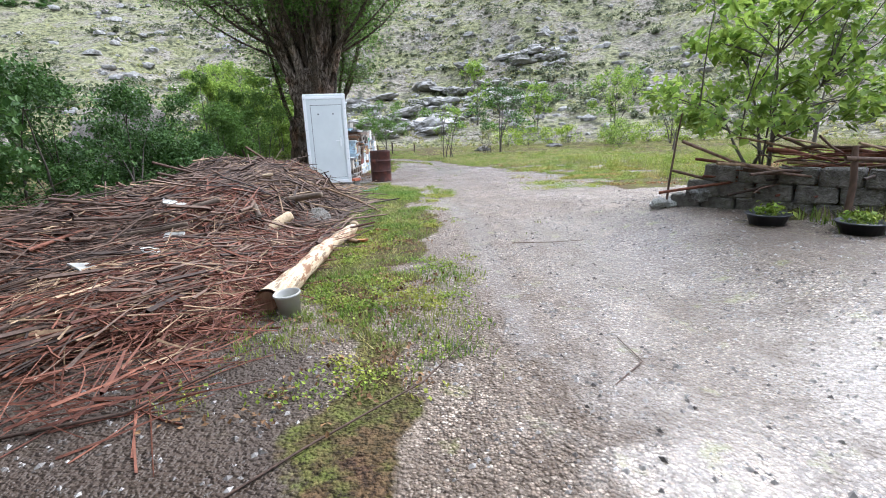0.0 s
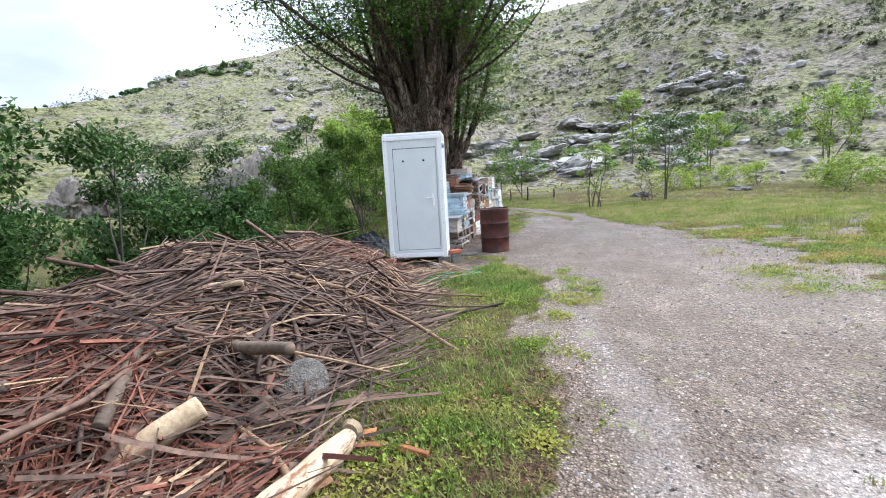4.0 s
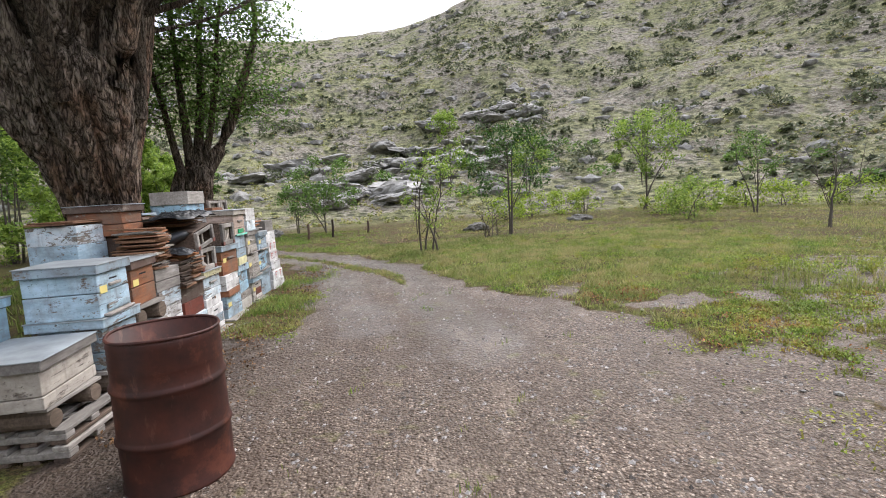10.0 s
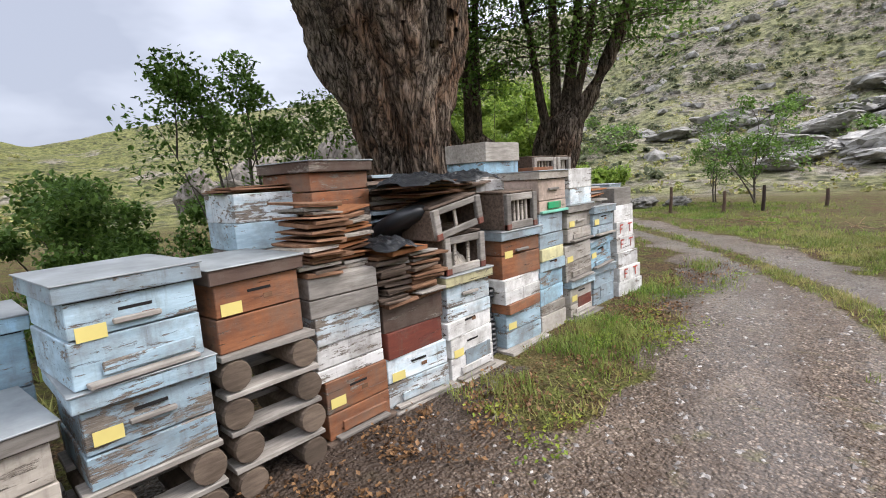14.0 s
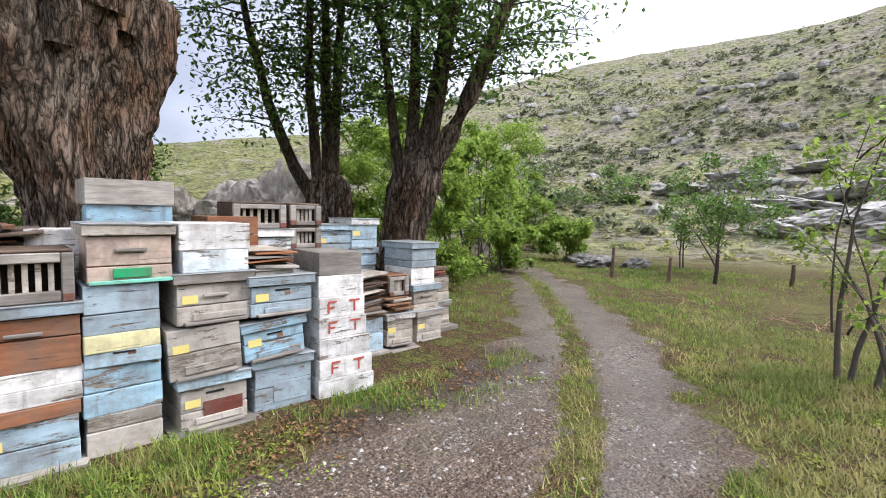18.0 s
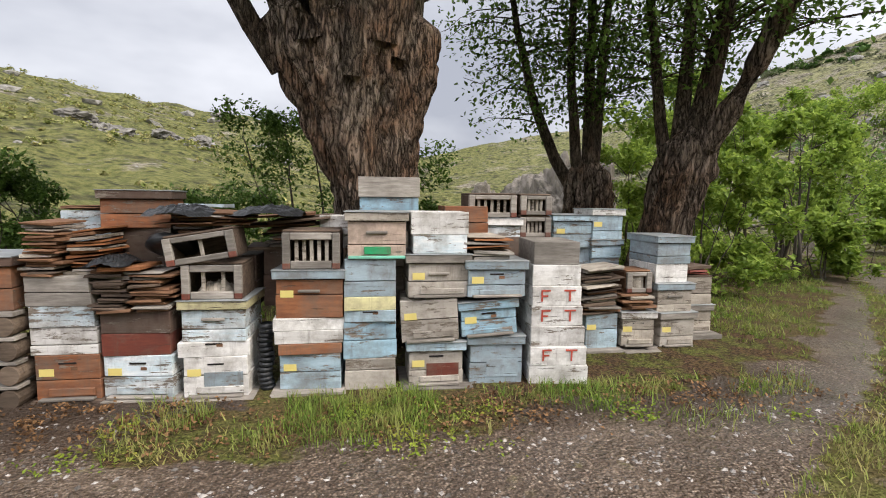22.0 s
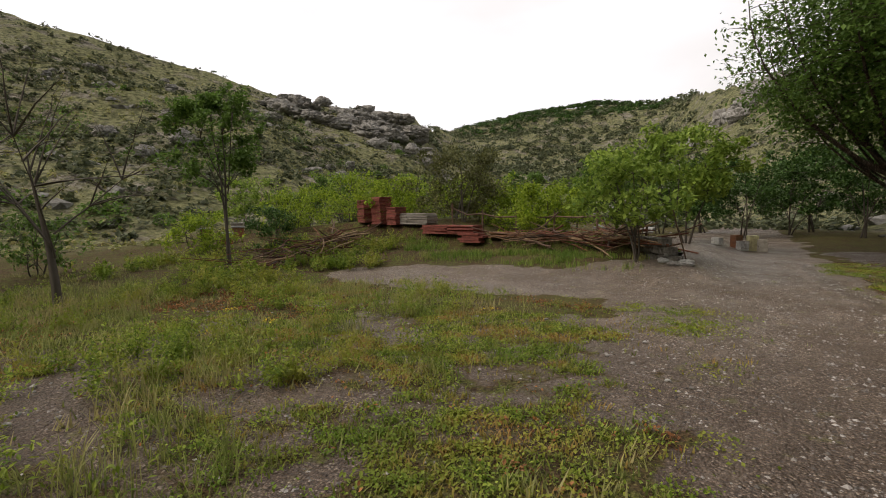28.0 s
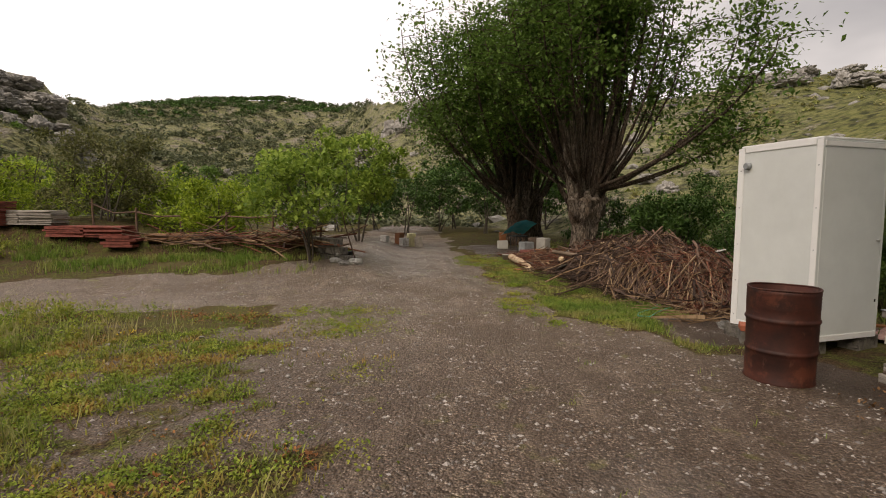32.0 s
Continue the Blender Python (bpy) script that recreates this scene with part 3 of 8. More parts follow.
def smooth01(x):
    x = np.clip(x, 0, 1)
    return x * x * (3 - 2 * x)


def lattice(x, y, seed):
    """Value noise in 0..1 on the plane."""
    xi, yi = np.floor(x).astype(np.int64), np.floor(y).astype(np.int64)
    fx, fy = smooth01(x - xi), smooth01(y - yi)

    def rnd(a, b):
        k = (a * 374761393 + b * 668265263 + seed * 974634217) & 0x7FFFFFFF
        k = ((k ^ (k >> 13)) * 1274126177) & 0x7FFFFFFF
        return ((k ^ (k >> 16)) & 0xFFFF) / 65535.0

    top = rnd(xi, yi) * (1 - fx) + rnd(xi + 1, yi) * fx
    low = rnd(xi, yi + 1) * (1 - fx) + rnd(xi + 1, yi + 1) * fx
    return top * (1 - fy) + low * fy


def fractal(x, y, seed, octaves=4):
    s, a, t = 0.0, 1.0, 0.0
    for k in range(octaves):
        s = s + a * lattice(x * 2**k + 13.7 * k, y * 2**k + 7.1 * k, seed + k)
        t += a
        a *= 0.5
    return s / t


# ---- the ground's shape ----
# yaw (0 ahead, left positive), elevation of the skyline, start and crest of the slope
RIDGE = [
    (0, 18.0, 27, 135), (12, 17.2, 26, 140), (24, 16.6, 26, 150), (36, 15.0, 26, 140), (45, 13.0, 27, 130), (52, 10.0, 28, 120),
    (60, 8.5, 28, 110), (72, 7.2, 26, 110), (82, 5.2, 24, 105), (92, 7.0, 18, 90), (101, 9.0, 14, 85), (111, 10.1, 13, 82),
    (120, 11.2, 12, 80), (129, 12.7, 12, 78), (138, 13.0, 14, 80), (150, 12.6, 18, 85), (165, 11.5, 30, 95), (178, 12.9, 45, 120),
    (184, 12.4, 55, 150), (188, 11.6, 60, 240), (195, 12.1, 60, 260), (203, 11.3, 60, 260), (212, 9.5, 55, 230), (217, 11.5, 45, 120),
    (224, 12.3, 38, 110), (231, 13.0, 34, 110), (239, 15.0, 32, 110), (247, 16.0, 30, 115), (270, 18.5, 28, 125), (300, 21.0, 27, 130),
    (330, 22.5, 27, 130), (350, 21.5, 27, 132), (360, 18.0, 27, 135),
]
RIDGE_T = np.array(RIDGE).T


def height(x, y):
    """The ground's height at arrays of places."""
    x, y = np.asarray(x, float), np.asarray(y, float)
    dx, dy = x, y - 12.0
    r = np.hypot(dx, dy)
    yaw = np.degrees(np.arctan2(-dx, dy)) % 360
    elev, r0, r1 = (np.interp(yaw, RIDGE_T[0], RIDGE_T[k]) for k in (1, 2, 3))
    crest = 1.5 + r1 * np.tan(np.radians(elev))
    u = (r - r0) / (r1 - r0)
    rough = (fractal(x * 0.045, y * 0.045, 3, 5) - 0.5)
    z = crest * np.where(u < 1, np.clip(u, 0, 1) ** 1.3, 1 - 0.35 * np.clip(u - 1, 0, 3))
    z = z + rough * 9 * smooth01(u * 3) * (0.25 + 0.75 * smooth01((1.05 - u) * 4)) * np.minimum(1, r1 / 130)
    z = z + (fractal(x * 0.4, y * 0.4, 9, 3) - 0.5) * 0.8 * smooth01(u * 8)
    near = 1 - smooth01((r - 14) / 12)
    z = z + (fractal(x * 0.5, y * 0.5, 5, 3) - 0.5) * 0.06 * near
    # the rise towards the old wall
    rise = 0.30 * smooth01((x - 1.0) / 1.5) * smooth01((8.0 - y) / 4) * (1 - smooth01((r - 22) / 10))
    bed = 0.38 * smooth01((y - 4.55 + (x - 2.5) * 1.2) / 0.3) * smooth01((4.1 - 0.14 * (x - 2.5) - y) / 0.4) * smooth01((20 - x) / 6) * smooth01((x - 2.5) / 0.4)
    # the bank that the vines stand on
    bed = bed + 0.55 * smooth01((x - 7.5) / 4) * smooth01((4.5 - y) / 3.0) * (1 - smooth01((r - 45) / 20))
    # the hollow behind the hedge
    dip = -0.25 * smooth01((-6.8 - x) / 2.5) * smooth01((15 - y) / 4) * smooth01((14 + x) / 4) * smooth01((y + 4) / 4)
    return z + rise + bed + dip


def ground_z(x, y):
    return float(height(np.array([x]), np.array([y]))[0])


def capsule(x, y, line):
    """Signed depth inside a band along a line of (x, y, half width)."""
    best = np.full(np.shape(x), -1e9)
    for (ax, ay, aw), (bx, by, bw) in zip(line, line[1:]):
        ux, uy = bx - ax, by - ay
        t = np.clip(((x - ax) * ux + (y - ay) * uy) / (ux * ux + uy * uy), 0, 1)
        d = np.hypot(x - ax - t * ux, y - ay - t * uy)
        best = np.maximum(best, aw + t * (bw - aw) - d)
    return best


TRACK = [(1.2, -30, 2.0), (1.2, -4, 2.2), (1.2, 1, 2.1), (1.1, 5, 1.9), (0.9, 8.5, 2.1), (0.3, 11, 2.3), (-0.7, 14, 2.0), (-1.3, 16.5, 1.4), (-1.65, 18.1, 1.2), (-2.1, 19.6, 1.05), (-2.95, 21.4, 0.85), (-4.5, 23.0, 0.68), (-6.1, 24.8, 0.62), (-8.3, 26.8, 0.6), (-12, 30.2, 0.65), (-20, 38, 0.8)]
CENTRE = [(-1.15, 17.4, 0.04), (-1.38, 18.5, 0.2), (-1.88, 19.4, 0.2), (-2.72, 20.7, 0.18), (-3.95, 22.3, 0.2), (-6.2, 24.8, 0.2), (-8.3, 26.75, 0.15), (-12, 30.2, 0.15)]
YARD = [(1.5, 5.5, 1.6), (4.5, 7.2, 1.5), (9.0, 7.8, 1.3)]
APRON = [(3.0, -6, 2.5), (3.2, 0, 1.8), (2.6, 2.6, 1.0)]
PATCH = [(2.0, 11.5, 1.6), (4.5, 13.0, 2.6), (6.0, 15.5, 2.2)]
RILL = [(-0.2, 1.0, 0.1), (-0.28, 4.5, 0.16), (-0.35, 5.8, 0.18), (-0.74, 7.8, 0.14), (-1.2, 9.6, 0.08)]
CABIN_SOIL = [(-4.0, 10.2, 0.6), (-3.0, 10.2, 0.55), (-2.7, 11.2, 0.3)]
WET = [(1.4, -4.0, 1.6), (1.5, 2.0, 1.5), (1.2, 4.6, 1.2)]
RUT = [(-0.4, 14.0, 0.5), (-1.0, 17.5, 0.4), (-1.35, 19.4, 0.35), (-2.3, 21.2, 0.35), (-4.1, 22.9, 0.35), (-6.2, 25.1, 0.35), (-11.5, 30.2, 0.4)]
RUT_TWO = [(-1.6, 15.0, 0.4), (-2.3, 18.0, 0.35), (-2.7, 19.6, 0.35), (-3.4, 21.2, 0.35), (-4.8, 22.9, 0.3), (-7.6, 25.9, 0.3)]
SOIL = [(-2.4, -3.0, 1.5), (-2.5, 0.4, 1.2), (-3.0, 2.0, 0.6)]
FRONT = [(-2.6, 12.3, 0.9), (-3.1, 13.2, 0.7), (-3.4, 15.6, 0.3)]


def bare_patch(x, y):
    """Where the yard's thin turf gives way to dark gravel."""
    on_yard = smooth01((x - 0.3) / 1.0) * smooth01((9.5 - x) / 3.0) * smooth01((y - 9.0) / 1.5) * smooth01((17.5 - y) / 1.5)
    return on_yard * smooth01((fractal(x * 1.25, y * 1.25, 207, 4) + 0.05 * np.exp(-((x - 2.4) ** 2 + (y - 14.2) ** 2) / 1.6) - 0.50) / 0.12)


def gravel_share(x, y):
    d = np.maximum.reduce([capsule(x, y, TRACK), capsule(x, y, YARD), capsule(x, y, APRON), capsule(x, y, FRONT), capsule(x, y, SOIL), capsule(x, y, CABIN_SOIL)])
    lane = 1 - 0.65 * smooth01((y - 15.5) / 2.5)
    d = d + (fractal(x * 0.55, y * 0.55, 17, 4) - 0.5) * 1.5 * lane + (fractal(x * 2.6, y * 2.6, 18, 3) - 0.5) * 0.7
    g = smooth01(0.5 + d / 0.5)
    g = np.maximum(g, 0.52 * smooth01(0.5 + capsule(x, y, PATCH) / 1.2))
    g = np.maximum(g, 0.8 * bare_patch(x, y))
    return g * (1 - 0.75 * smooth01(0.5 + capsule(x, y, CENTRE) / 0.25))


def spread(lo, hi, step, far, grow):
    """Grid lines: even between lo and hi, then ever wider."""
    mid = list(np.arange(lo, hi, step))
    out, s, p = [], step, hi
    while p < far:
        out.append(p)
        s *= grow
        p += s
    back, s, p = [], step, lo
    while p > -far:
        s *= grow
        p -= s
        back.append(p)
    return np.array(back[::-1] + mid + out)


gx = spread(-7.5, 9.5, 0.17, 620, 1.052)
gy = spread(-3.5, 24.5, 0.17, 640, 1.052)
GX, GY = np.meshgrid(gx, gy)
GZ = height(GX, GY)
nx, ny = len(gx), len(gy)
gi, gj = np.meshgrid(np.arange(ny - 1), np.arange(nx - 1), indexing="ij")
gq = np.stack([gi * nx + gj, gi * nx + gj + 1, (gi + 1) * nx + gj + 1, (gi + 1) * nx + gj], -1).reshape(-1, 4)
g_me = fast_mesh("ground", np.stack([GX, GY, GZ], -1).reshape(-1, 3), gq, M["ground"], True)
g_yaw = np.degrees(np.arctan2(-GX, GY - 12.0)) % 360
g_r = np.hypot(GX, GY - 12.0)
rocky = np.interp(g_yaw, [0, 40, 60, 90, 130, 160, 180, 215, 250, 300, 360], [1.0, 0.8, 0.4, 0.05, 0.15, 0.6, 0.5, 0.5, 0.5, 0.9, 1.0])
for a_name, a_val in (("gravel", gravel_share(GX, GY)), ("earth", smooth01(0.5 + np.maximum(np.maximum(capsule(GX, GY, SOIL), capsule(GX, GY, CABIN_SOIL)), capsule(GX, GY, [(-3.2, 12.4, 0.6), (-3.3, 16, 0.55), (-3.2, 20, 0.5)])) / 0.5)), ("wet", np.maximum(smooth01(0.5 + capsule(GX, GY, RILL) / 0.2), 0.8 * smooth01(0.5 + np.maximum(capsule(GX, GY, WET) / 1.4, np.maximum(capsule(GX, GY, RUT), capsule(GX, GY, RUT_TWO)) / 0.4)))), ("sheen_to_damp", smooth01((GY - 8.0 + 2.5 * (fractal(GX * 0.5, GY * 0.5, 91, 3) - 0.5)) / 6.0)), ("rocky", rocky), ("hill", smooth01((g_r - np.interp(g_yaw, RIDGE_T[0], RIDGE_T[2]) + 6) / 10))):
    g_me.attributes.new(a_name, "FLOAT", "POINT").data.foreach_set("value", np.asarray(a_val, np.float32).ravel())
ground = tagged(new("ground", g_me), "wet gravel track through rough grass with stony hills around", "ground", kind="structure")


# ---- cabin ----
def cabin():
    w, d, h = 1.02, 0.99, 2.18
    c = thing("portable_cabin", "small white sandwich-panel cabin with one closed door on concrete blocks", "cabin", pose(-3.727, 11.092, 0.15, 0, 0, 13.4))
    x, y = w / 2, d / 2
    part("side_panel", box(-x, -x + 0.04, -y + 0.02, y, 0, h), M["panel"], c)
    part("side_panel", box(x - 0.04, x, -y + 0.02, y, 0, h), M["panel"], c)
    part("back_panel", box(-x + 0.04, x - 0.04, y - 0.04, y, 0, h), M["panel"], c)
    part("roof", box(-x + 0.002, x - 0.002, -y + 0.02, y - 0.002, h, h + 0.025), M["trim"], c)
    part("floor_tray", box(-x + 0.04, x - 0.04, -y + 0.06, y - 0.04, 0.0, 0.05), M["trim"], c)
    front = part("front_panel", add_boxes(bmesh.new(), [(-x, -x + 0.16, -y, -y + 0.04, 0, h), (x - 0.10, x, -y, -y + 0.04, 0, h), (-x + 0.16, x - 0.10, -y, -y + 0.04, h - 0.24, h), (-x + 0.16, x - 0.10, -y, -y + 0.04, 0, 0.14)], 0.004), M["panel"], c)
    door = part("door", box(-x + 0.168, x - 0.108, -y + 0.004, -y + 0.04, 0.148, h - 0.248, 0.005), M["panel"], c, "closed white panel door")
    part("top_rail", box(-x + 0.02, x - 0.02, -y - 0.012, -y - 0.001, h - 0.10, h - 0.03), M["trim"], c)
    part("corner_trim", box(x - 0.07, x + 0.006, -y - 0.008, -y - 0.001, 0, h), M["trim"], c)
    part("corner_trim", box(-x - 0.006, -x + 0.07, -y - 0.008, -y - 0.001, 0, h), M["trim"], c)
    part("corner_trim", box(x + 0.001, x + 0.008, -y - 0.008, -y + 0.075, 0, h), M["trim"], c)
    part("corner_trim", box(x + 0.001, x + 0.008, y - 0.06, y + 0.004, 0, h), M["trim"], c)
    part("bottom_rail", box(-x + 0.07, x - 0.07, -y - 0.010, -y - 0.001, 0.01, 0.085), M["trim"], c)
    part("bottom_rail", box(x + 0.001, x + 0.009, -y + 0.08, y - 0.07, 0.005, 0.07), M["trim"], c)
    part("roof_trim", box(x + 0.001, x + 0.010, -y + 0.08, y - 0.07, h - 0.06, h + 0.02), M["trim"], c)
    part("door_seam", add_boxes(bmesh.new(), [(-x + 0.160, -x + 0.168, -y + 0.012, -y + 0.03, 0.14, h - 0.24), (-x + 0.16, x - 0.10, -y + 0.012, -y + 0.03, 0.14, 0.148), (-x + 0.16, x - 0.10, -y + 0.012, -y + 0.03, h - 0.248, h - 0.24)]), M["slot"], c, "dark seam round the door")
    plate = part("door_handle", box(x - 0.205, x - 0.165, -y - 0.012, -y + 0.003, 0.92, 1.14, 0.003), M["trim"], door, "white lever handle plate")
    part("lever", add_boxes(bmesh.new(), [(x - 0.30, x - 0.18, -y - 0.050, -y - 0.035, 1.055, 1.075), (x - 0.195, x - 0.178, -y - 0.05, -y - 0.012, 1.055, 1.075)], 0.003), M["trim"], door)
    for vx in (-0.17, 0.19):
        v = lathe([(0.0, 0.0), (0.016, 0.0), (0.019, 0.006), (0.019, 0.012)], 16)
        part("vent_hole", v, M["slot"], door, "round dark vent hole", pose(vx, -y - 0.008, 1.72, -90, 0, 0))
    lamp = part("side_lamp", lathe([(0.0, 0.05), (0.035, 0.05), (0.045, 0.035), (0.045, 0.0)], 18), M["tin"], c, "small grey bulkhead lamp", pose(x + 0.001, -y + 0.13, h - 0.22, 0, 90, 0))
    screws = []
    for k in range(9):
        z = 0.12 + k * 0.245
        screws += [(-x + 0.025, -y - 0.010, z), (x - 0.03, -y - 0.010, z)]
    for k in range(6):
        screws += [(-x + 0.15 + k * 0.16, -y - 0.014, h - 0.125)]
    for sx, sy, sz in screws:
        part("screw", box(sx - 0.006, sx + 0.006, sy - 0.003, sy + 0.001, sz - 0.006, sz + 0.006, 0), M["tin"], c)
    part("back_knob", lathe([(0.0, 0.035), (0.014, 0.034), (0.018, 0.024), (0.010, 0.012), (0.010, 0.0)], 14), M["chrome"], c, "small round chrome knob", pose(-x + 0.10, y, 1.10, -90, 0, 0))
    part("back_lock", box(-x + 0.055, -x + 0.075, y, y + 0.006, 0.40, 0.435, 0.002), M["slot"], c, "small black lock")
    part("back_trim", box(-x + 0.02, x - 0.02, y + 0.001, y + 0.008, h - 0.075, h - 0.02), M["trim"], c)
    part("back_trim", box(-x + 0.02, x - 0.02, y + 0.001, y + 0.008, 0.005, 0.07), M["trim"], c)
    for sz in (0.12, 0.55, 1.0, 1.45, 1.9):
        part("screw", box(x + 0.007, x + 0.010, y - 0.035, y - 0.023, sz, sz + 0.012, 0), M["tin"], c)
        part("screw", box(x + 0.007, x + 0.010, -y + 0.03, -y + 0.042, sz, sz + 0.012, 0), M["tin"], c)
    return c


cabin()


def hollow_block(m, w=0.40, d=0.20, h=0.19):
    bm = bmesh.new()
    t = 0.035
    add_boxes(bm, [(-w / 2, w / 2, -d / 2, -d / 2 + t, 0, h), (-w / 2, w / 2, d / 2 - t, d / 2, 0, h), (-w / 2, -w / 2 + t, -d / 2 + t, d / 2 - t, 0, h), (w / 2 - t, w / 2, -d / 2 + t, d / 2 - t, 0, h), (-t / 2, t / 2, -d / 2 + t, d / 2 - t, 0, h)])
    ob = part("concrete_block", bm, M["concrete"], None, "", m)
    return tagged(ob, "grey hollow concrete block propping up the cabin", "block", "cabin blocks")


hollow_block(pose(-3.20, 10.86, -0.01, 0, 0, 103), 0.4, 0.2, 0.158)
hollow_block(pose(-3.42, 11.52, -0.01, 0, 0, 13), 0.4, 0.2, 0.158)
hollow_block(pose(-4.22, 11.36, -0.01, 0, 0, 20), 0.4, 0.2, 0.158)
tagged(part("flat_stone", box(-0.24, 0.24, -0.09, 0.09, 0, 0.045, 0.012, 0.012), M["concrete"], None, "", pose(-3.02, 11.68, -0.005, 0, 0, 25)), "flat slab of concrete on the ground behind the cabin", "slab")
for bx, by, bz, br in ((-4.16, 10.43, 0.0, 14), (-3.92, 10.50, 0.0, 10), (-4.14, 10.44, 0.075, 17)):
    tagged(part("brick", box(-0.14, 0.14, -0.06, 0.06, 0, 0.072, 0.006, 0.004), M["brick"], None, "", pose(bx, by, bz, 0, 0, br)), "red brick under the cabin's corner", "brick", "cabin bricks")
tagged(part("brick", box(-0.12, 0.12, -0.055, 0.055, 0, 0.065, 0.006, 0.004), M["brick"], None, "", pose(-3.06, 11.06, 0.15, 0, 0, 60)), "red brick lying on a concrete block", "brick", "cabin bricks")
tagged(part("brick", box(-0.12, 0.12, -0.055, 0.055, 0, 0.15, 0.006, 0.004), M["concrete"], None, "", pose(-3.07, 11.06, -0.01, 0, 0, 60)), "small concrete piece beside the cabin", "block", "cabin blocks")


# ---- barrel ----
def barrel():
    b = thing("steel_barrel", "open rusty brown steel barrel standing on the gravel", "barrel", pose(-2.53, 12.27, -0.01, 0, 0, 20))
    r = 0.287
    prof = [(0.0, 0.012), (r - 0.012, 0.012), (r - 0.004, 0.0), (r + 0.006, 0.004), (r + 0.006, 0.018), (r - 0.002, 0.03)]
    for zc in (0.295, 0.585):
        prof += [(r, zc - 0.028), (r + 0.004, zc - 0.018), (r + 0.011, zc - 0.006), (r + 0.011, zc + 0.006), (r + 0.004, zc + 0.018), (r, zc + 0.028)]
    for zc in (0.70, 0.73, 0.76, 0.79, 0.82):
        prof += [(r - 0.001, zc - 0.012), (r + 0.003, zc)]
    prof += [(r, 0.845), (r - 0.003, 0.868), (r - 0.009, 0.868), (r - 0.010, 0.03), (0.0, 0.026)]
    bm = lathe(prof, 48)
    for v in bm.verts:
        a = math.atan2(v.co.y, v.co.x)
        k = 1 + 0.012 * math.sin(2 * a + 4 * v.co.z) + 0.008 * math.sin(5 * a + 9 * v.co.z)
        v.co.x *= k
        v.co.y *= k
    part("shell", bm, M["rust"], b, smooth=True)
    ring = []
    for k in range(49):
        a = 2 * math.pi * k / 48
        q = 1 + 0.012 * math.sin(2 * a + 3.5) + 0.008 * math.sin(5 * a + 7.8)
        ring.append((q * (r - 0.003) * math.cos(a), q * (r - 0.003) * math.sin(a), 0.868 + 0.004 * math.sin(3 * a)))
    part("rim", tubes_mesh("rim", [(ring, [0.009] * 49)], M["rust"], 8), None, b, "rolled rusty rim")


barrel()


# ---- beehives ----
FRONT_X = -3.5
HIVE_WORDS = {
    "blue": "pale blue", "skyblue": "sky-blue", "greyblue": "grey-blue", "white": "chipped white", "whiteblue": "flaking white and blue", "cream": "cream",
    "beige": "grey-beige", "yellow": "pale yellow", "orange": "orange-brown", "darkred": "dark red", "brown": "dark brown", "grey": "bare grey", "salmon": "pink-cream",
}


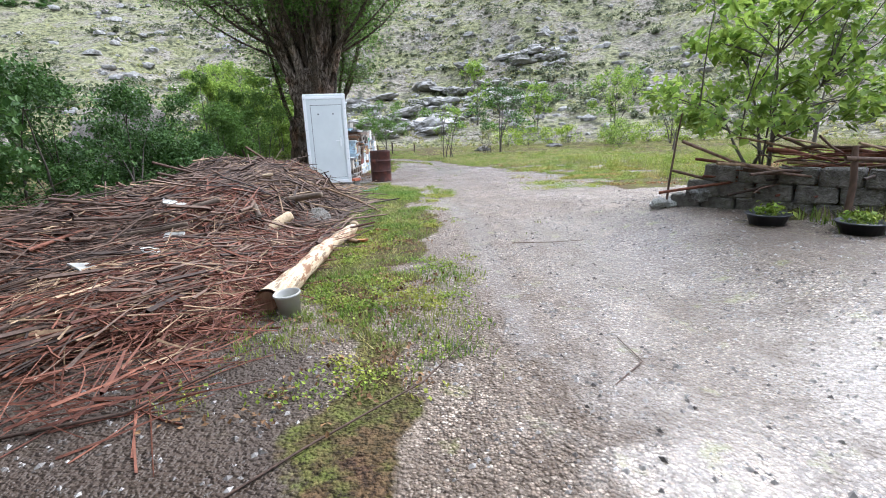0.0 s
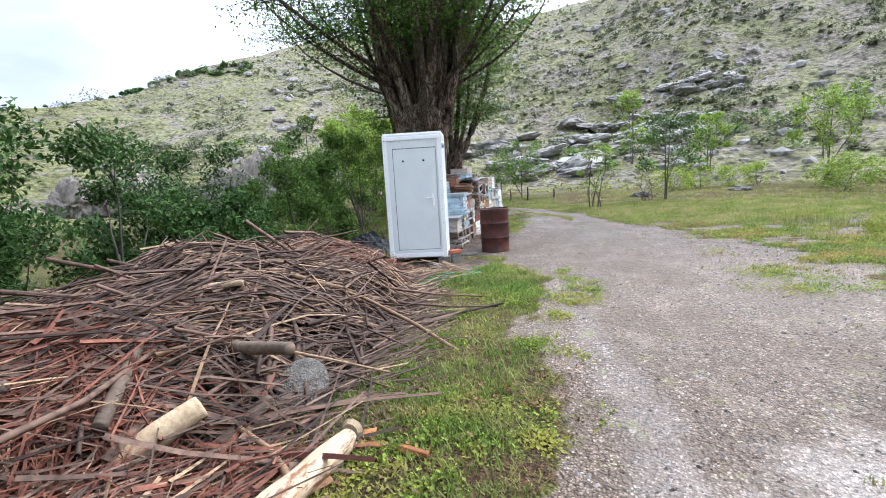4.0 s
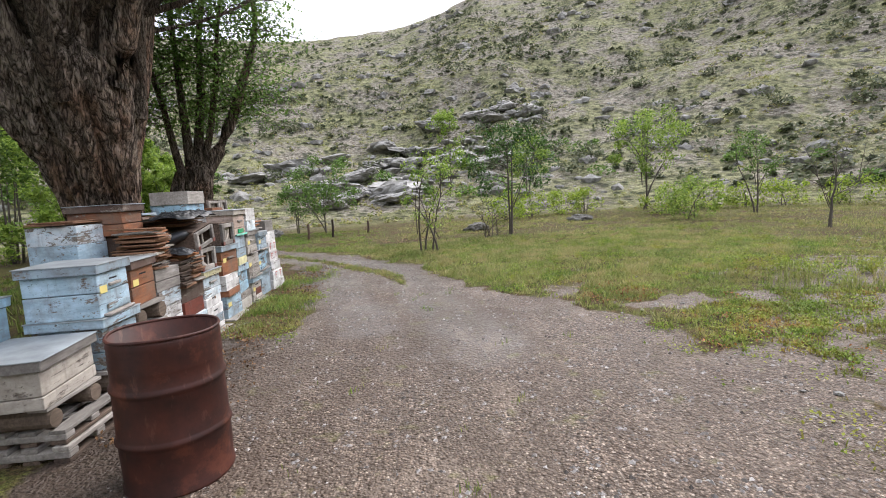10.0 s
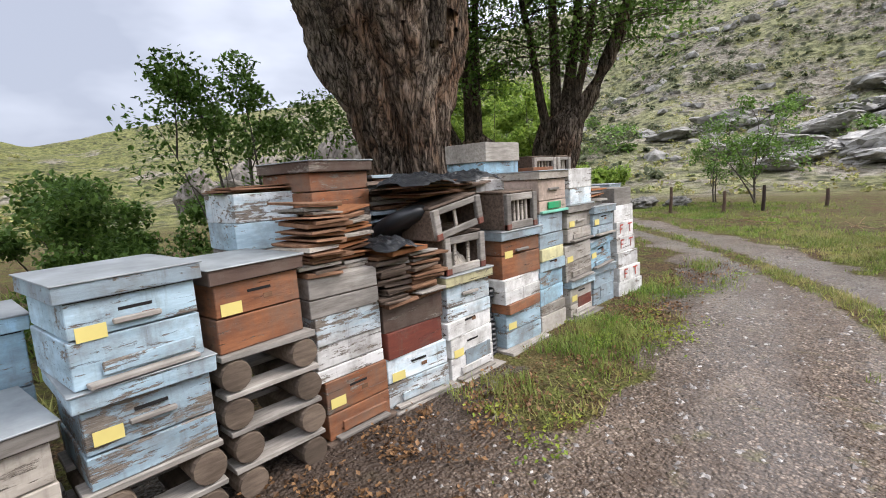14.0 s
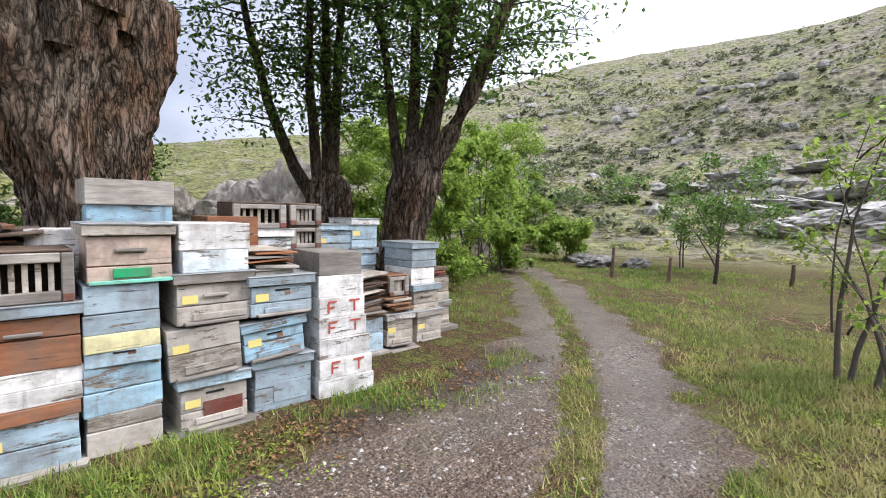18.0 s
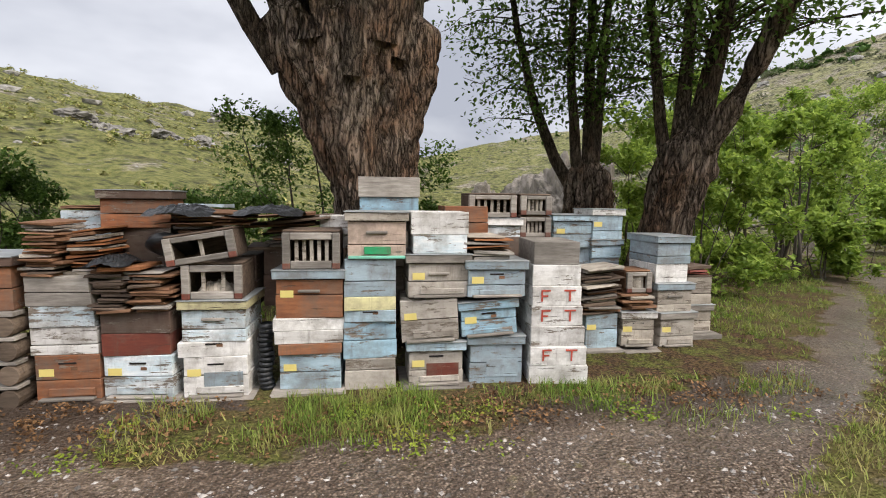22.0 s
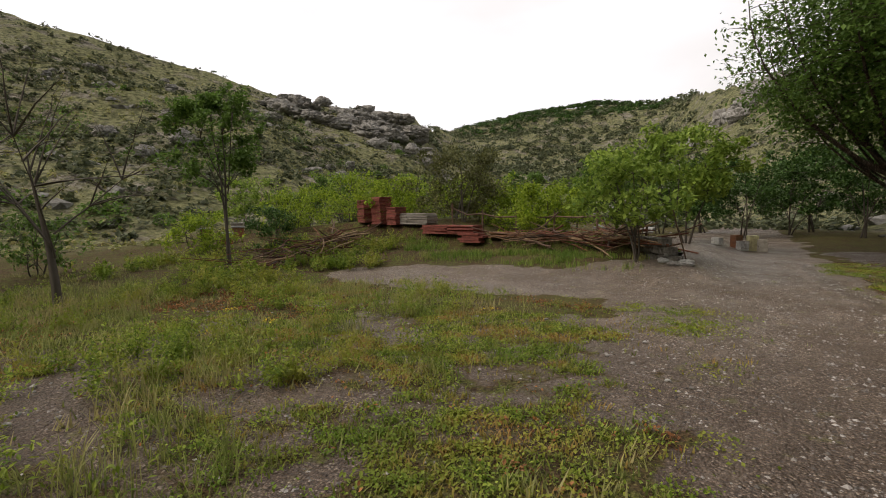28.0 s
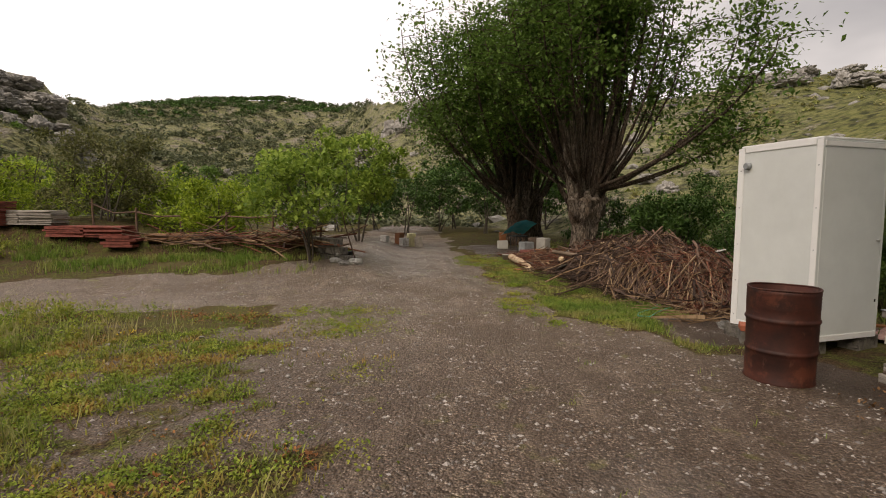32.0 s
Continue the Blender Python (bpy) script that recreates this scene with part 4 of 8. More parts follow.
def hive(y0, y1, z0, z1, colour, lid="", x=FRONT_X, depth=0.5, yaw=0.0, tilt=0.0, sticker=False, entrance=False, handle=False, ledge=False, patch="", words=""):
    """One wooden hive box whose front looks down the +x side, with what is fixed on it."""
    w, h = y1 - y0, z1 - z0
    yaw = yaw + random.uniform(-3.5, 3.5)
    say = words or f"old {HIVE_WORDS[colour]} wooden beehive box" + (" with flat lid" if lid else " in a stack")
    c = thing("beehive", say, "beehive", pose(x + random.uniform(-0.012, 0.012), (y0 + y1) / 2, z0, tilt, 0, yaw), "stacked beehives")
    hb = h - (0.075 if lid else 0.0)
    body = bmesh.new()
    g = 0.5 * hb + random.uniform(-0.04, 0.04)
    seam = 0.007
    if hb > 0.20:
        add_boxes(body, [(-depth, 0, -w / 2, w / 2, 0, g - seam)], 0.004)
        upper = add_boxes(bmesh.new(), [(-depth, random.uniform(-0.006, 0.004), -w / 2 + random.uniform(0, 0.006), w / 2 - random.uniform(0, 0.006), g, hb)], 0.004)
        for v in upper.verts:
            v.co.x += 0.004 * noise.noise(v.co * 6 + Vector((y0, z0, x)))
        part("upper_box", upper, M[colour], c)
    else:
        add_boxes(body, [(-depth, 0, -w / 2, w / 2, 0, hb)], 0.004)
    for v in body.verts:
        v.co.x += 0.003 * noise.noise(v.co * 6 + Vector((y0, z0, x)))
    part("body", body, M[colour], c)
    if lid:
        part("lid", box(-depth - 0.025, 0.025, -w / 2 - 0.022, w / 2 + 0.022, hb + 0.001, h - 0.008, 0.004, 0.003), M[lid], c, f"{HIVE_WORDS.get(lid, 'weathered')} lid")
        part("lid_sheet", box(-depth - 0.03, 0.032, -w / 2 - 0.028, w / 2 + 0.028, h - 0.008, h, 0.002, 0.002), M["tin"], c, "dull grey tin cover")
    if sticker:
        sy = -w * 0.34
        part("sticker", box(0.0015, 0.004, sy - 0.045, sy + 0.055, hb * 0.62 - 0.028, hb * 0.62 + 0.028, 0), M["sticker"], c, "yellow plate")
    if entrance:
        part("entrance", box(-0.01, 0.003, -0.06, 0.06, hb * 0.80, hb * 0.80 + 0.013, 0), M["slot"], c, "dark entrance slot")
    if handle:
        hz = hb * 0.66
        part("handle", box(0.001, 0.022, -0.085, 0.085, hz, hz + 0.022, 0.004), M["grey"], c, "wooden cleat")
    if entrance and not patch:
        part("number_plate", box(0.0012, 0.003, 0.02, 0.065, hb * 0.66, hb * 0.66 + 0.024, 0), M["board"], c, "small brown plate")
    if ledge and h > 0.28:
        part("flap", box(0.001, 0.016, -w * 0.30, w * 0.42, hb * 0.10, hb * 0.26, 0.003, 0.002), M[colour], c)
    # thin dark strip added as the lid's shadow on the body
    if lid:
        part("lid_gap", box(-depth + 0.01, 0.004, -w / 2 + 0.01, w / 2 - 0.01, hb - 0.006, hb + 0.001, 0), M["slot"], c, "dark strip standing in for shade under the lid")
    if ledge:
        part("landing_board", box(0.0, 0.05, -w * 0.42, w * 0.42, 0.004, 0.022, 0.003), M["grey"], c, "narrow landing board")
    if patch:
        part("patch", box(0.001, 0.005, -w * 0.18, w * 0.42, hb * 0.18, hb * 0.62, 0.001), M[patch], c, f"{HIVE_WORDS.get(patch, patch)} painted board")
    return c


def boards(y0, y1, z0, z1, count, mat, x=FRONT_X, depth=0.45, words="stack of old brown boards", mess=0.03, lean=0.0):
    """Loose boards lying on one another."""
    c = thing("board_stack", words, "boards", pose(x, (y0 + y1) / 2, z0, 0, 0, random.uniform(-3, 3)), "loose boards")
    count = int(count * 1.35)
    step = (z1 - z0) / count
    for k in range(count):
        w = (y1 - y0) * random.uniform(0.70, 1.04)
        off = random.uniform(-mess, mess) * 1.5
        t = step * random.uniform(0.45, 0.92)
        tone = mat if random.random() < 0.6 else random.choice(("grey", "darkboard", "board", "cream"))
        b = part("board", box(-depth * random.uniform(0.85, 1.05), random.uniform(-mess, mess * 1.3), -w / 2 + off, w / 2 + off, 0, t, 0.002, 0.006), M[tone], c)
        b.matrix_basis = pose(0, 0, k * step, random.uniform(-2.2, 2.2) + lean * k / count, random.uniform(-1.5, 1.5), random.uniform(-7, 7))
    return c


def open_crate(y0, y1, z0, z1, mat, x=FRONT_X, depth=0.42, slats=5, tilt=0.0, words="open dark wooden hive crate with upright slats", yaw=0.0, post="darkred"):
    """A hive body whose front is a frame with upright slats in its opening."""
    w, h = y1 - y0, z1 - z0
    c = thing("hive_crate", words, "crate", pose(x, (y0 + y1) / 2, z0, tilt, 0, yaw), "open hive crates")
    part("side_board", box(-depth, -0.03, -w / 2, -w / 2 + 0.025, 0, h), M[mat], c)
    part("side_board", box(-depth, -0.03, w / 2 - 0.025, w / 2, 0, h), M[mat], c)
    part("back_board", box(-depth, -depth + 0.02, -w / 2 + 0.026, w / 2 - 0.026, 0, h), M[mat], c)
    part("top_board", box(-depth, -0.03, -w / 2, w / 2, h + 0.001, h + 0.02), M[mat], c)
    part("post", box(-0.03, 0.008, -w / 2, -w / 2 + 0.06, 0, h), M["grey"], c)
    part("post", box(-0.03, 0.008, w / 2 - 0.06, w / 2, 0, h), M["grey"], c)
    part("rail", box(-0.03, 0.0, -w / 2 + 0.06, w / 2 - 0.06, h * 0.80, h), M["grey"], c)
    part("rail", box(-0.03, 0.0, -w / 2 + 0.06, w / 2 - 0.06, 0, h * 0.22), M["grey"], c)
    for sy in (-1, 1):
        part("foot", box(-0.032, 0.010, sy * (w / 2 - 0.03) - 0.03, sy * (w / 2 - 0.03) + 0.03, -0.001, 0.05), M[post], c, "dark red foot")
    for k in range(slats):
        yy = -w / 2 + 0.075 + (w - 0.15) * (k + 0.5) / slats
        part("slat", box(-0.05, -0.035, yy - 0.014, yy + 0.014, h * 0.2, h * 0.82, 0.002), M["cream"], c)
    return c


def pallet(x0, x1, y0, y1, z0, z1):
    c = thing("pallet", "low weathered wooden pallet under the hives", "pallet", pose((x0 + x1) / 2, (y0 + y1) / 2, z0), "pallets")
    d, w, h = x1 - x0, y1 - y0, z1 - z0
    for k in range(3):
        yy = -w / 2 + 0.045 + (w - 0.09) * k / 2
        part("bearer", box(-d / 2, d / 2, yy - 0.045, yy + 0.045, h * 0.28, h * 0.72), M["grey"], c)
    for k in range(4):
        xx = -d / 2 + 0.05 + (d - 0.10) * k / 3
        part("slat", box(xx - 0.05, xx + 0.05, -w / 2, w / 2, h * 0.72 + 0.001, h, 0.003), M["grey"], c)
        part("slat", box(xx - 0.05, xx + 0.05, -w / 2, w / 2, 0, h * 0.28 - 0.001, 0.003), M["darkboard"], c)
    return c


def log_crib(y0, y1, z0, z1, x=FRONT_X, depth=0.5):
    """Sawn logs laid crosswise with boards between, as a stand."""
    c = thing("log_stand", "stand of short logs and boards laid crosswise", "log stand", pose(x, (y0 + y1) / 2, z0), "log stands")
    w = y1 - y0
    rows = max(1, round((z1 - z0) / 0.17))
    step = (z1 - z0) / rows
    for k in range(rows):
        r = (step - 0.03) / 2
        for yy in (-w * 0.36, w * 0.36):
            yy += random.uniform(-0.02, 0.02)
            prof = lathe([(0, -depth), (r * 0.96, -depth), (r, -depth + 0.02), (r * 0.98, -depth * 0.5), (r, -0.015), (r * 0.93, 0.0), (0, 0.004)], 14)
            part("log", prof, M["split"], c, "", pose(0.03, yy, k * step + r, 0, 90, 0), smooth=False)
        part("board", box(-depth * 0.2, 0.03, -w / 2, w / 2, k * step + 2 * r + 0.001, (k + 1) * step - 0.001, 0.003, 0.003), M["grey"], c)
        part("board", box(-depth * 0.95, -depth * 0.6, -w / 2, w / 2, k * step + 2 * r + 0.001, (k + 1) * step - 0.001, 0.003), M["grey"], c)
    return c


def plank(x0, x1, y0, y1, z0, z1, mat="grey", words="weathered plank lying on the ground under the hives"):
    ob = part("plank", box(x0, x1, y0, y1, z0, z1, 0.004, 0.006), M[mat])
    return tagged(ob, words, "plank", "hive planks")


# low stands by the cabin
pallet(-3.95, -3.3, 12.5, 13.15, -0.01, 0.10)
pallet(-3.95, -3.32, 12.52, 13.12, 0.105, 0.20)
log_crib(12.50, 13.05, 0.205, 0.36, -3.42, 0.46)
hive(12.46, 13.07, 0.362, 0.68, "cream", "grey", -3.40, 0.5, 4, words="low cream hive box with flaking paint and grey lid")
hive(12.74, 13.10, 0.36, 0.98, "skyblue", "skyblue", -3.98, 0.42, 0)
log_crib(13.12, 13.63, -0.01, 0.36, -3.42)
hive(13.15, 13.62, 0.362, 0.755, "blue", "blue", -3.40, 0.5, 3, sticker=True, entrance=True, handle=True)
hive(13.15, 13.62, 0.757, 1.16, "blue", "greyblue", -3.42, 0.5, 4, sticker=True, entrance=True, handle=True, ledge=True)
log_crib(13.68, 14.16, -0.01, 0.71, -3.45)
hive(13.69, 14.13, 0.712, 1.11, "orange", "brown", -3.46, 0.5, 2, sticker=True, entrance=True, words="orange-brown wooden hive box with a mossy dark lid")
# first column
plank(-3.95, -3.46, 14.20, 14.70, -0.015, 0.025, "darkboard")
hive(14.23, 14.67, 0.025, 0.365, "orange", "", sticker=True, entrance=True, ledge=True)
hive(14.20, 14.66, 0.367, 0.575, "white", "")
hive(14.21, 14.65, 0.577, 0.735, "whiteblue", "", handle=False)
hive(14.19, 14.64, 0.737, 0.955, "grey", "", words="bare grey weathered hive box in a stack")
boards(14.18, 14.45, 0.957, 1.36, 13, "board", -3.47, 0.42, "pile of split reddish-brown hive boards", 0.03)
boards(14.44, 14.68, 0.957, 1.30, 10, "orangeboard", -3.56, 0.40, "pile of orange-brown hive boards", 0.03, 8)
hive(14.14, 14.52, 0.50, 1.075, "grey", "", -4.10, 0.45, words="bare grey hive boxes at the back of the stack")
hive(14.11, 14.52, 1.077, 1.245, "blue", "", -4.09, 0.45)
hive(14.12, 14.53, 1.247, 1.42, "whiteblue", "", -4.10, 0.45, words="flaking white and blue hive box streaked with red paint")
boards(14.14, 14.50, 1.422, 1.47, 3, "board", -4.12, 0.45, "loose reddish boards on a hive box", 0.05)
# second column
plank(-3.98, -3.44, 14.68, 15.24, -0.015, 0.02)
hive(14.68, 15.19, 0.02, 0.345, "whiteblue", "", yaw=-3, sticker=True, entrance=True, ledge=True)
hive(14.69, 15.17, 0.347, 0.515, "darkred", "")
hive(14.68, 15.18, 0.517, 0.685, "brown", "")
boards(14.64, 14.90, 0.687, 1.00, 11, "darkboard", -3.47, 0.46, "stack of dark rotten hive boards", 0.025)
boards(14.90, 15.20, 0.687, 1.00, 10, "board", -3.47, 0.46, "stack of weathered brown hive boards", 0.03)
boards(14.66, 15.08, 1.002, 1.05, 1, "orangeboard", -3.42, 0.36, "broad orange-brown board lying loose on boards", 0.0)
hive(14.55, 15.03, 0.60, 1.285, "brown", "", -3.98, 0.48, words="dark brown hive boxes at the back of the stack")
hive(14.52, 15.03, 1.287, 1.60, "orange", "brown", -3.95, 0.48, 6, words="orange-brown hive box with a thick weathered lid on top")
# third column
plank(-3.95, -3.40, 15.20, 15.78, -0.02, 0.0)
hive(15.25, 15.73, 0.0, 0.315, "white", "", yaw=2, sticker=True, entrance=True, ledge=True, patch="greyblue")
hive(15.22, 15.74, 0.317, 0.435, "white", "", entrance=True)
hive(15.25, 15.72, 0.437, 0.765, "whiteblue", "yellow", handle=True)
open_crate(15.26, 15.70, 0.767, 1.03, "darkboard", -3.50, 0.4, 2, words="broken open hive crate stuffed with rags and paper")
open_crate(15.17, 15.68, 1.06, 1.27, "darkboard", -3.48, 0.35, 1, 9, "empty dark wooden hive frame tipped to one side")
boards(15.1, 15.65, 1.32, 1.44, 5, "board", -3.62, 0.5, "loose boards thrown over the hives", 0.08, -5)
hive(15.2, 15.7, 0.6, 1.05, "brown", "", -4.0, 0.45, words="dark brown hive boxes at the back of the stack")
boards(15.0, 15.45, 1.05, 1.50, 9, "greyblue", -3.98, 0.45, "stack of grey boards and lids at the back", 0.03)
# fourth column
plank(-3.95, -3.42, 15.90, 16.48, -0.015, 0.02)
hive(15.96, 16.44, 0.02, 0.31, "blue", "", sticker=True)
hive(15.96, 16.45, 0.312, 0.395, "orange", "")
hive(15.93, 16.46, 0.397, 0.50, "white", "")
hive(15.92, 16.48, 0.502, 0.60, "white", "")
hive(15.94, 16.46, 0.602, 0.99, "orange", "greyblue", sticker=True, handle=True, words="orange-brown hive box with a wide grey lid and a yellow plate")
open_crate(16.00, 16.44, 0.995, 1.28, "darkboard", -3.50, 0.42, 5)
hive(15.75, 16.3, 0.6, 1.1, "brown", "", -4.0, 0.45, words="dark hive boxes at the back of the stack")
boards(15.72, 16.30, 1.1, 1.42, 9, "darkboard", -3.98, 0.5, "heap of dark boards and felt", 0.08, 6)
hive(16.22, 16.56, 1.12, 1.40, "white", "", -3.92, 0.3, -20)
# fifth column
hive(16.47, 16.88, 0.0, 0.255, "beige", "", words="tall grey-white hive box with flaking paint")
hive(16.46, 16.89, 0.257, 0.56, "skyblue", "")
hive(16.47, 16.88, 0.562, 0.655, "blue", "", entrance=True)
hive(16.47, 16.88, 0.657, 0.765, "yellow", "", words="shallow pale yellow hive box with green corners")
hive(16.47, 16.88, 0.767, 1.07, "greyblue", "")
GREEN = hive(16.50, 16.96, 1.075, 1.45, "salmon", "cream", handle=True, words="pink-cream hive box with a bright green entrance bar")
part("entrance_bar", box(0.002, 0.018, -0.10, 0.11, 0.035, 0.095, 0.003), M["green"], GREEN, "bright green entrance bar")
part("landing_board", box(0.0, 0.03, -0.225, 0.225, 0.0, 0.022, 0.003), M["mint"], GREEN, "mint green ledge")
hive(16.55, 17.10, 0.5, 1.42, "grey", "", -4.15, 0.45, words="bare grey hive boxes at the back of the stack")
hive(16.58, 17.12, 1.422, 1.565, "skyblue", "", -4.14, 0.5)
hive(16.57, 17.13, 1.567, 1.75, "grey", "", -4.12, 0.52, words="bare grey wooden hive roof box on top of the stack")
# sixth column
plank(-3.98, -3.40, 16.92, 17.52, -0.015, 0.02)
hive(16.99, 17.44, 0.02, 0.385, "beige", "blue", sticker=True, entrance=True, ledge=True, patch="darkred")
hive(16.93, 17.40, 0.39, 0.735, "beige", "", tilt=3, sticker=True, ledge=True)
hive(16.98, 17.48, 0.752, 1.11, "beige", "grey", sticker=True, handle=True, ledge=True)
hive(17.02, 17.46, 1.112, 1.265, "whiteblue", "")
hive(17.00, 17.47, 1.267, 1.45, "white", "")
# seventh column
plank(-3.98, -3.38, 17.46, 17.98, -0.02, 0.0)
hive(17.50, 17.95, 0.0, 0.42, "greyblue", "greyblue", patch="greyblue")
hive(17.43, 17.90, 0.425, 0.725, "skyblue", "skyblue", tilt=4, sticker=True, entrance=True, ledge=True)
hive(17.47, 17.96, 0.75, 1.055, "greyblue", "greyblue", sticker=True, entrance=True, ledge=True)
boards(17.45, 17.88, 1.057, 1.26, 6, "orangeboard", -3.55, 0.45, "stack of orange-brown boards on a hive", 0.03)
# white tower
plank(-3.95, -3.35, 17.98, 18.56, -0.03, -0.005)
tower_z = [-0.005, 0.165, 0.325, 0.495, 0.665, 0.835, 1.015]
for k, z in enumerate(tower_z):
    ob = hive(18.00 + 0.006 * k, 18.50 - 0.012 * k, z, (tower_z + [1.21])[k + 1] - 0.002, "white" if k < 6 else "grey", "", -3.42 - 0.012 * k, 0.55, -4, words="shallow white hive box of a tall tower" if k < 6 else "bare grey roof box on the white tower")
    if k in (1, 3, 4):
        zz = 0.04
        part("letter", add_boxes(bmesh.new(), [(0.004, 0.006, -0.14, -0.125, zz, zz + 0.10), (0.004, 0.006, -0.125, -0.06, zz + 0.085, zz + 0.10), (0.004, 0.006, -0.125, -0.08, zz + 0.04, zz + 0.054)]), M["redpaint"], ob, "red painted letter F")
        part("letter", add_boxes(bmesh.new(), [(0.004, 0.006, 0.06, 0.16, zz + 0.085, zz + 0.10), (0.004, 0.006, 0.103, 0.118, zz, zz + 0.085)]), M["redpaint"], ob, "red painted letter T")
# boxes at the back
hive(17.3, 17.76, 0.5, 1.19, "brown", "", -4.1, 0.45, words="dark brown hive boxes at the back")
hive(17.36, 17.78, 1.192, 1.49, "orange", "", -4.1, 0.42)
hive(17.80, 18.46, 0.4, 1.19, "brown", "", -4.2, 0.45, words="dark brown hive boxes at the back")
hive(17.78, 18.14, 1.192, 1.38, "whiteblue", "white", -4.22, 0.45)
open_crate(17.62, 18.10, 1.385, 1.60, "darkboard", -4.25, 0.42, 5)
open_crate(18.14, 18.46, 1.192, 1.385, "darkboard", -4.25, 0.42, 4)
open_crate(18.14, 18.46, 1.41, 1.60, "darkboard", -4.25, 0.42, 4)
hive(18.74, 19.22, 0.0, 1.02, "greyblue", "", -4.95, 0.45, words="tall grey-blue hive stack by the tree")
hive(18.74, 19.24, 1.022, 1.40, "blue", "blue", -4.9, 0.45, sticker=True)
hive(19.2, 19.56, 0.0, 0.9, "greyblue", "", -4.9, 0.45, words="tall grey-blue hive stack by the tree")
hive(19.2, 19.57, 0.902, 1.12, "blue", "blue", -4.88, 0.45)
hive(19.2, 19.57, 1.122, 1.47, "blue", "white", -4.88, 0.45, sticker=True)
# the far end of the row
plank(-4.7, -4.15, 18.85, 19.25, -0.03, 0.035)
hive(18.87, 19.22, 0.035, 0.395, "blue", "", -4.25, 0.45, sticker=True)
boards(18.80, 19.24, 0.397, 0.88, 13, "darkboard", -4.25, 0.5, "leaning stack of dark hive boards", 0.05, 7)
hive(19.26, 19.61, 0.05, 0.42, "cream", "white", -4.22, 0.45, sticker=True, entrance=True, ledge=True)
boards(19.25, 19.61, 0.422, 0.60, 5, "board", -4.25, 0.45, "stack of reddish hive boards", 0.04)
open_crate(19.32, 19.60, 0.605, 0.82, "board", -4.28, 0.36, 5)
plank(-4.8, -4.1, 19.25, 20.1, -0.03, 0.02)
hive(19.72, 20.12, 0.02, 0.39, "beige", "grey", -4.28, 0.5, sticker=True, ledge=True)
hive(19.68, 20.08, 0.392, 0.70, "cream", "greyblue", -4.30, 0.5, handle=True)
hive(19.66, 20.04, 0.702, 0.90, "white", "", -4.32, 0.5)
hive(19.66, 20.06, 0.902, 1.20, "greyblue", "greyblue", -4.32, 0.52)
plank(-5.1, -4.5, 20.2, 20.65, -0.03, 0.06)
hive(20.26, 20.58, 0.06, 0.39, "cream", "grey", -4.62, 0.45, ledge=True)
hive(20.24, 20.56, 0.392, 0.70, "cream", "", -4.62, 0.45)
boards(20.24, 20.56, 0.702, 0.83, 3, "redtile", -4.62, 0.4, "low stack of red slabs", 0.02)
# dark hose and felt between the columns
part_hose = thing("corrugated_hose", "black corrugated hose hanging between hive columns", "hose", pose(-3.62, 15.84, 0.0))
for k in range(14):
    part("ring", lathe([(0.05, 0.0), (0.06, 0.012), (0.06, 0.026), (0.05, 0.038)], 14), M["black"], part_hose, "", pose(0.02 * math.sin(k * 0.5), 0.01 * math.cos(k), k * 0.039, 4 * math.sin(k), 3, 0))
felt = lathe([(0.02, 0.0), (0.18, 0.005), (0.24, 0.03), (0.22, 0.09), (0.10, 0.12), (0.02, 0.125)], 20, 0, 0, 0.8)
tagged(part("felt_hat", felt, M["black"], None, "", pose(-3.75, 15.12, 1.10, 0, -25, 0), True), "crumpled black rubber sheet on the stacks", "rubber sheet")


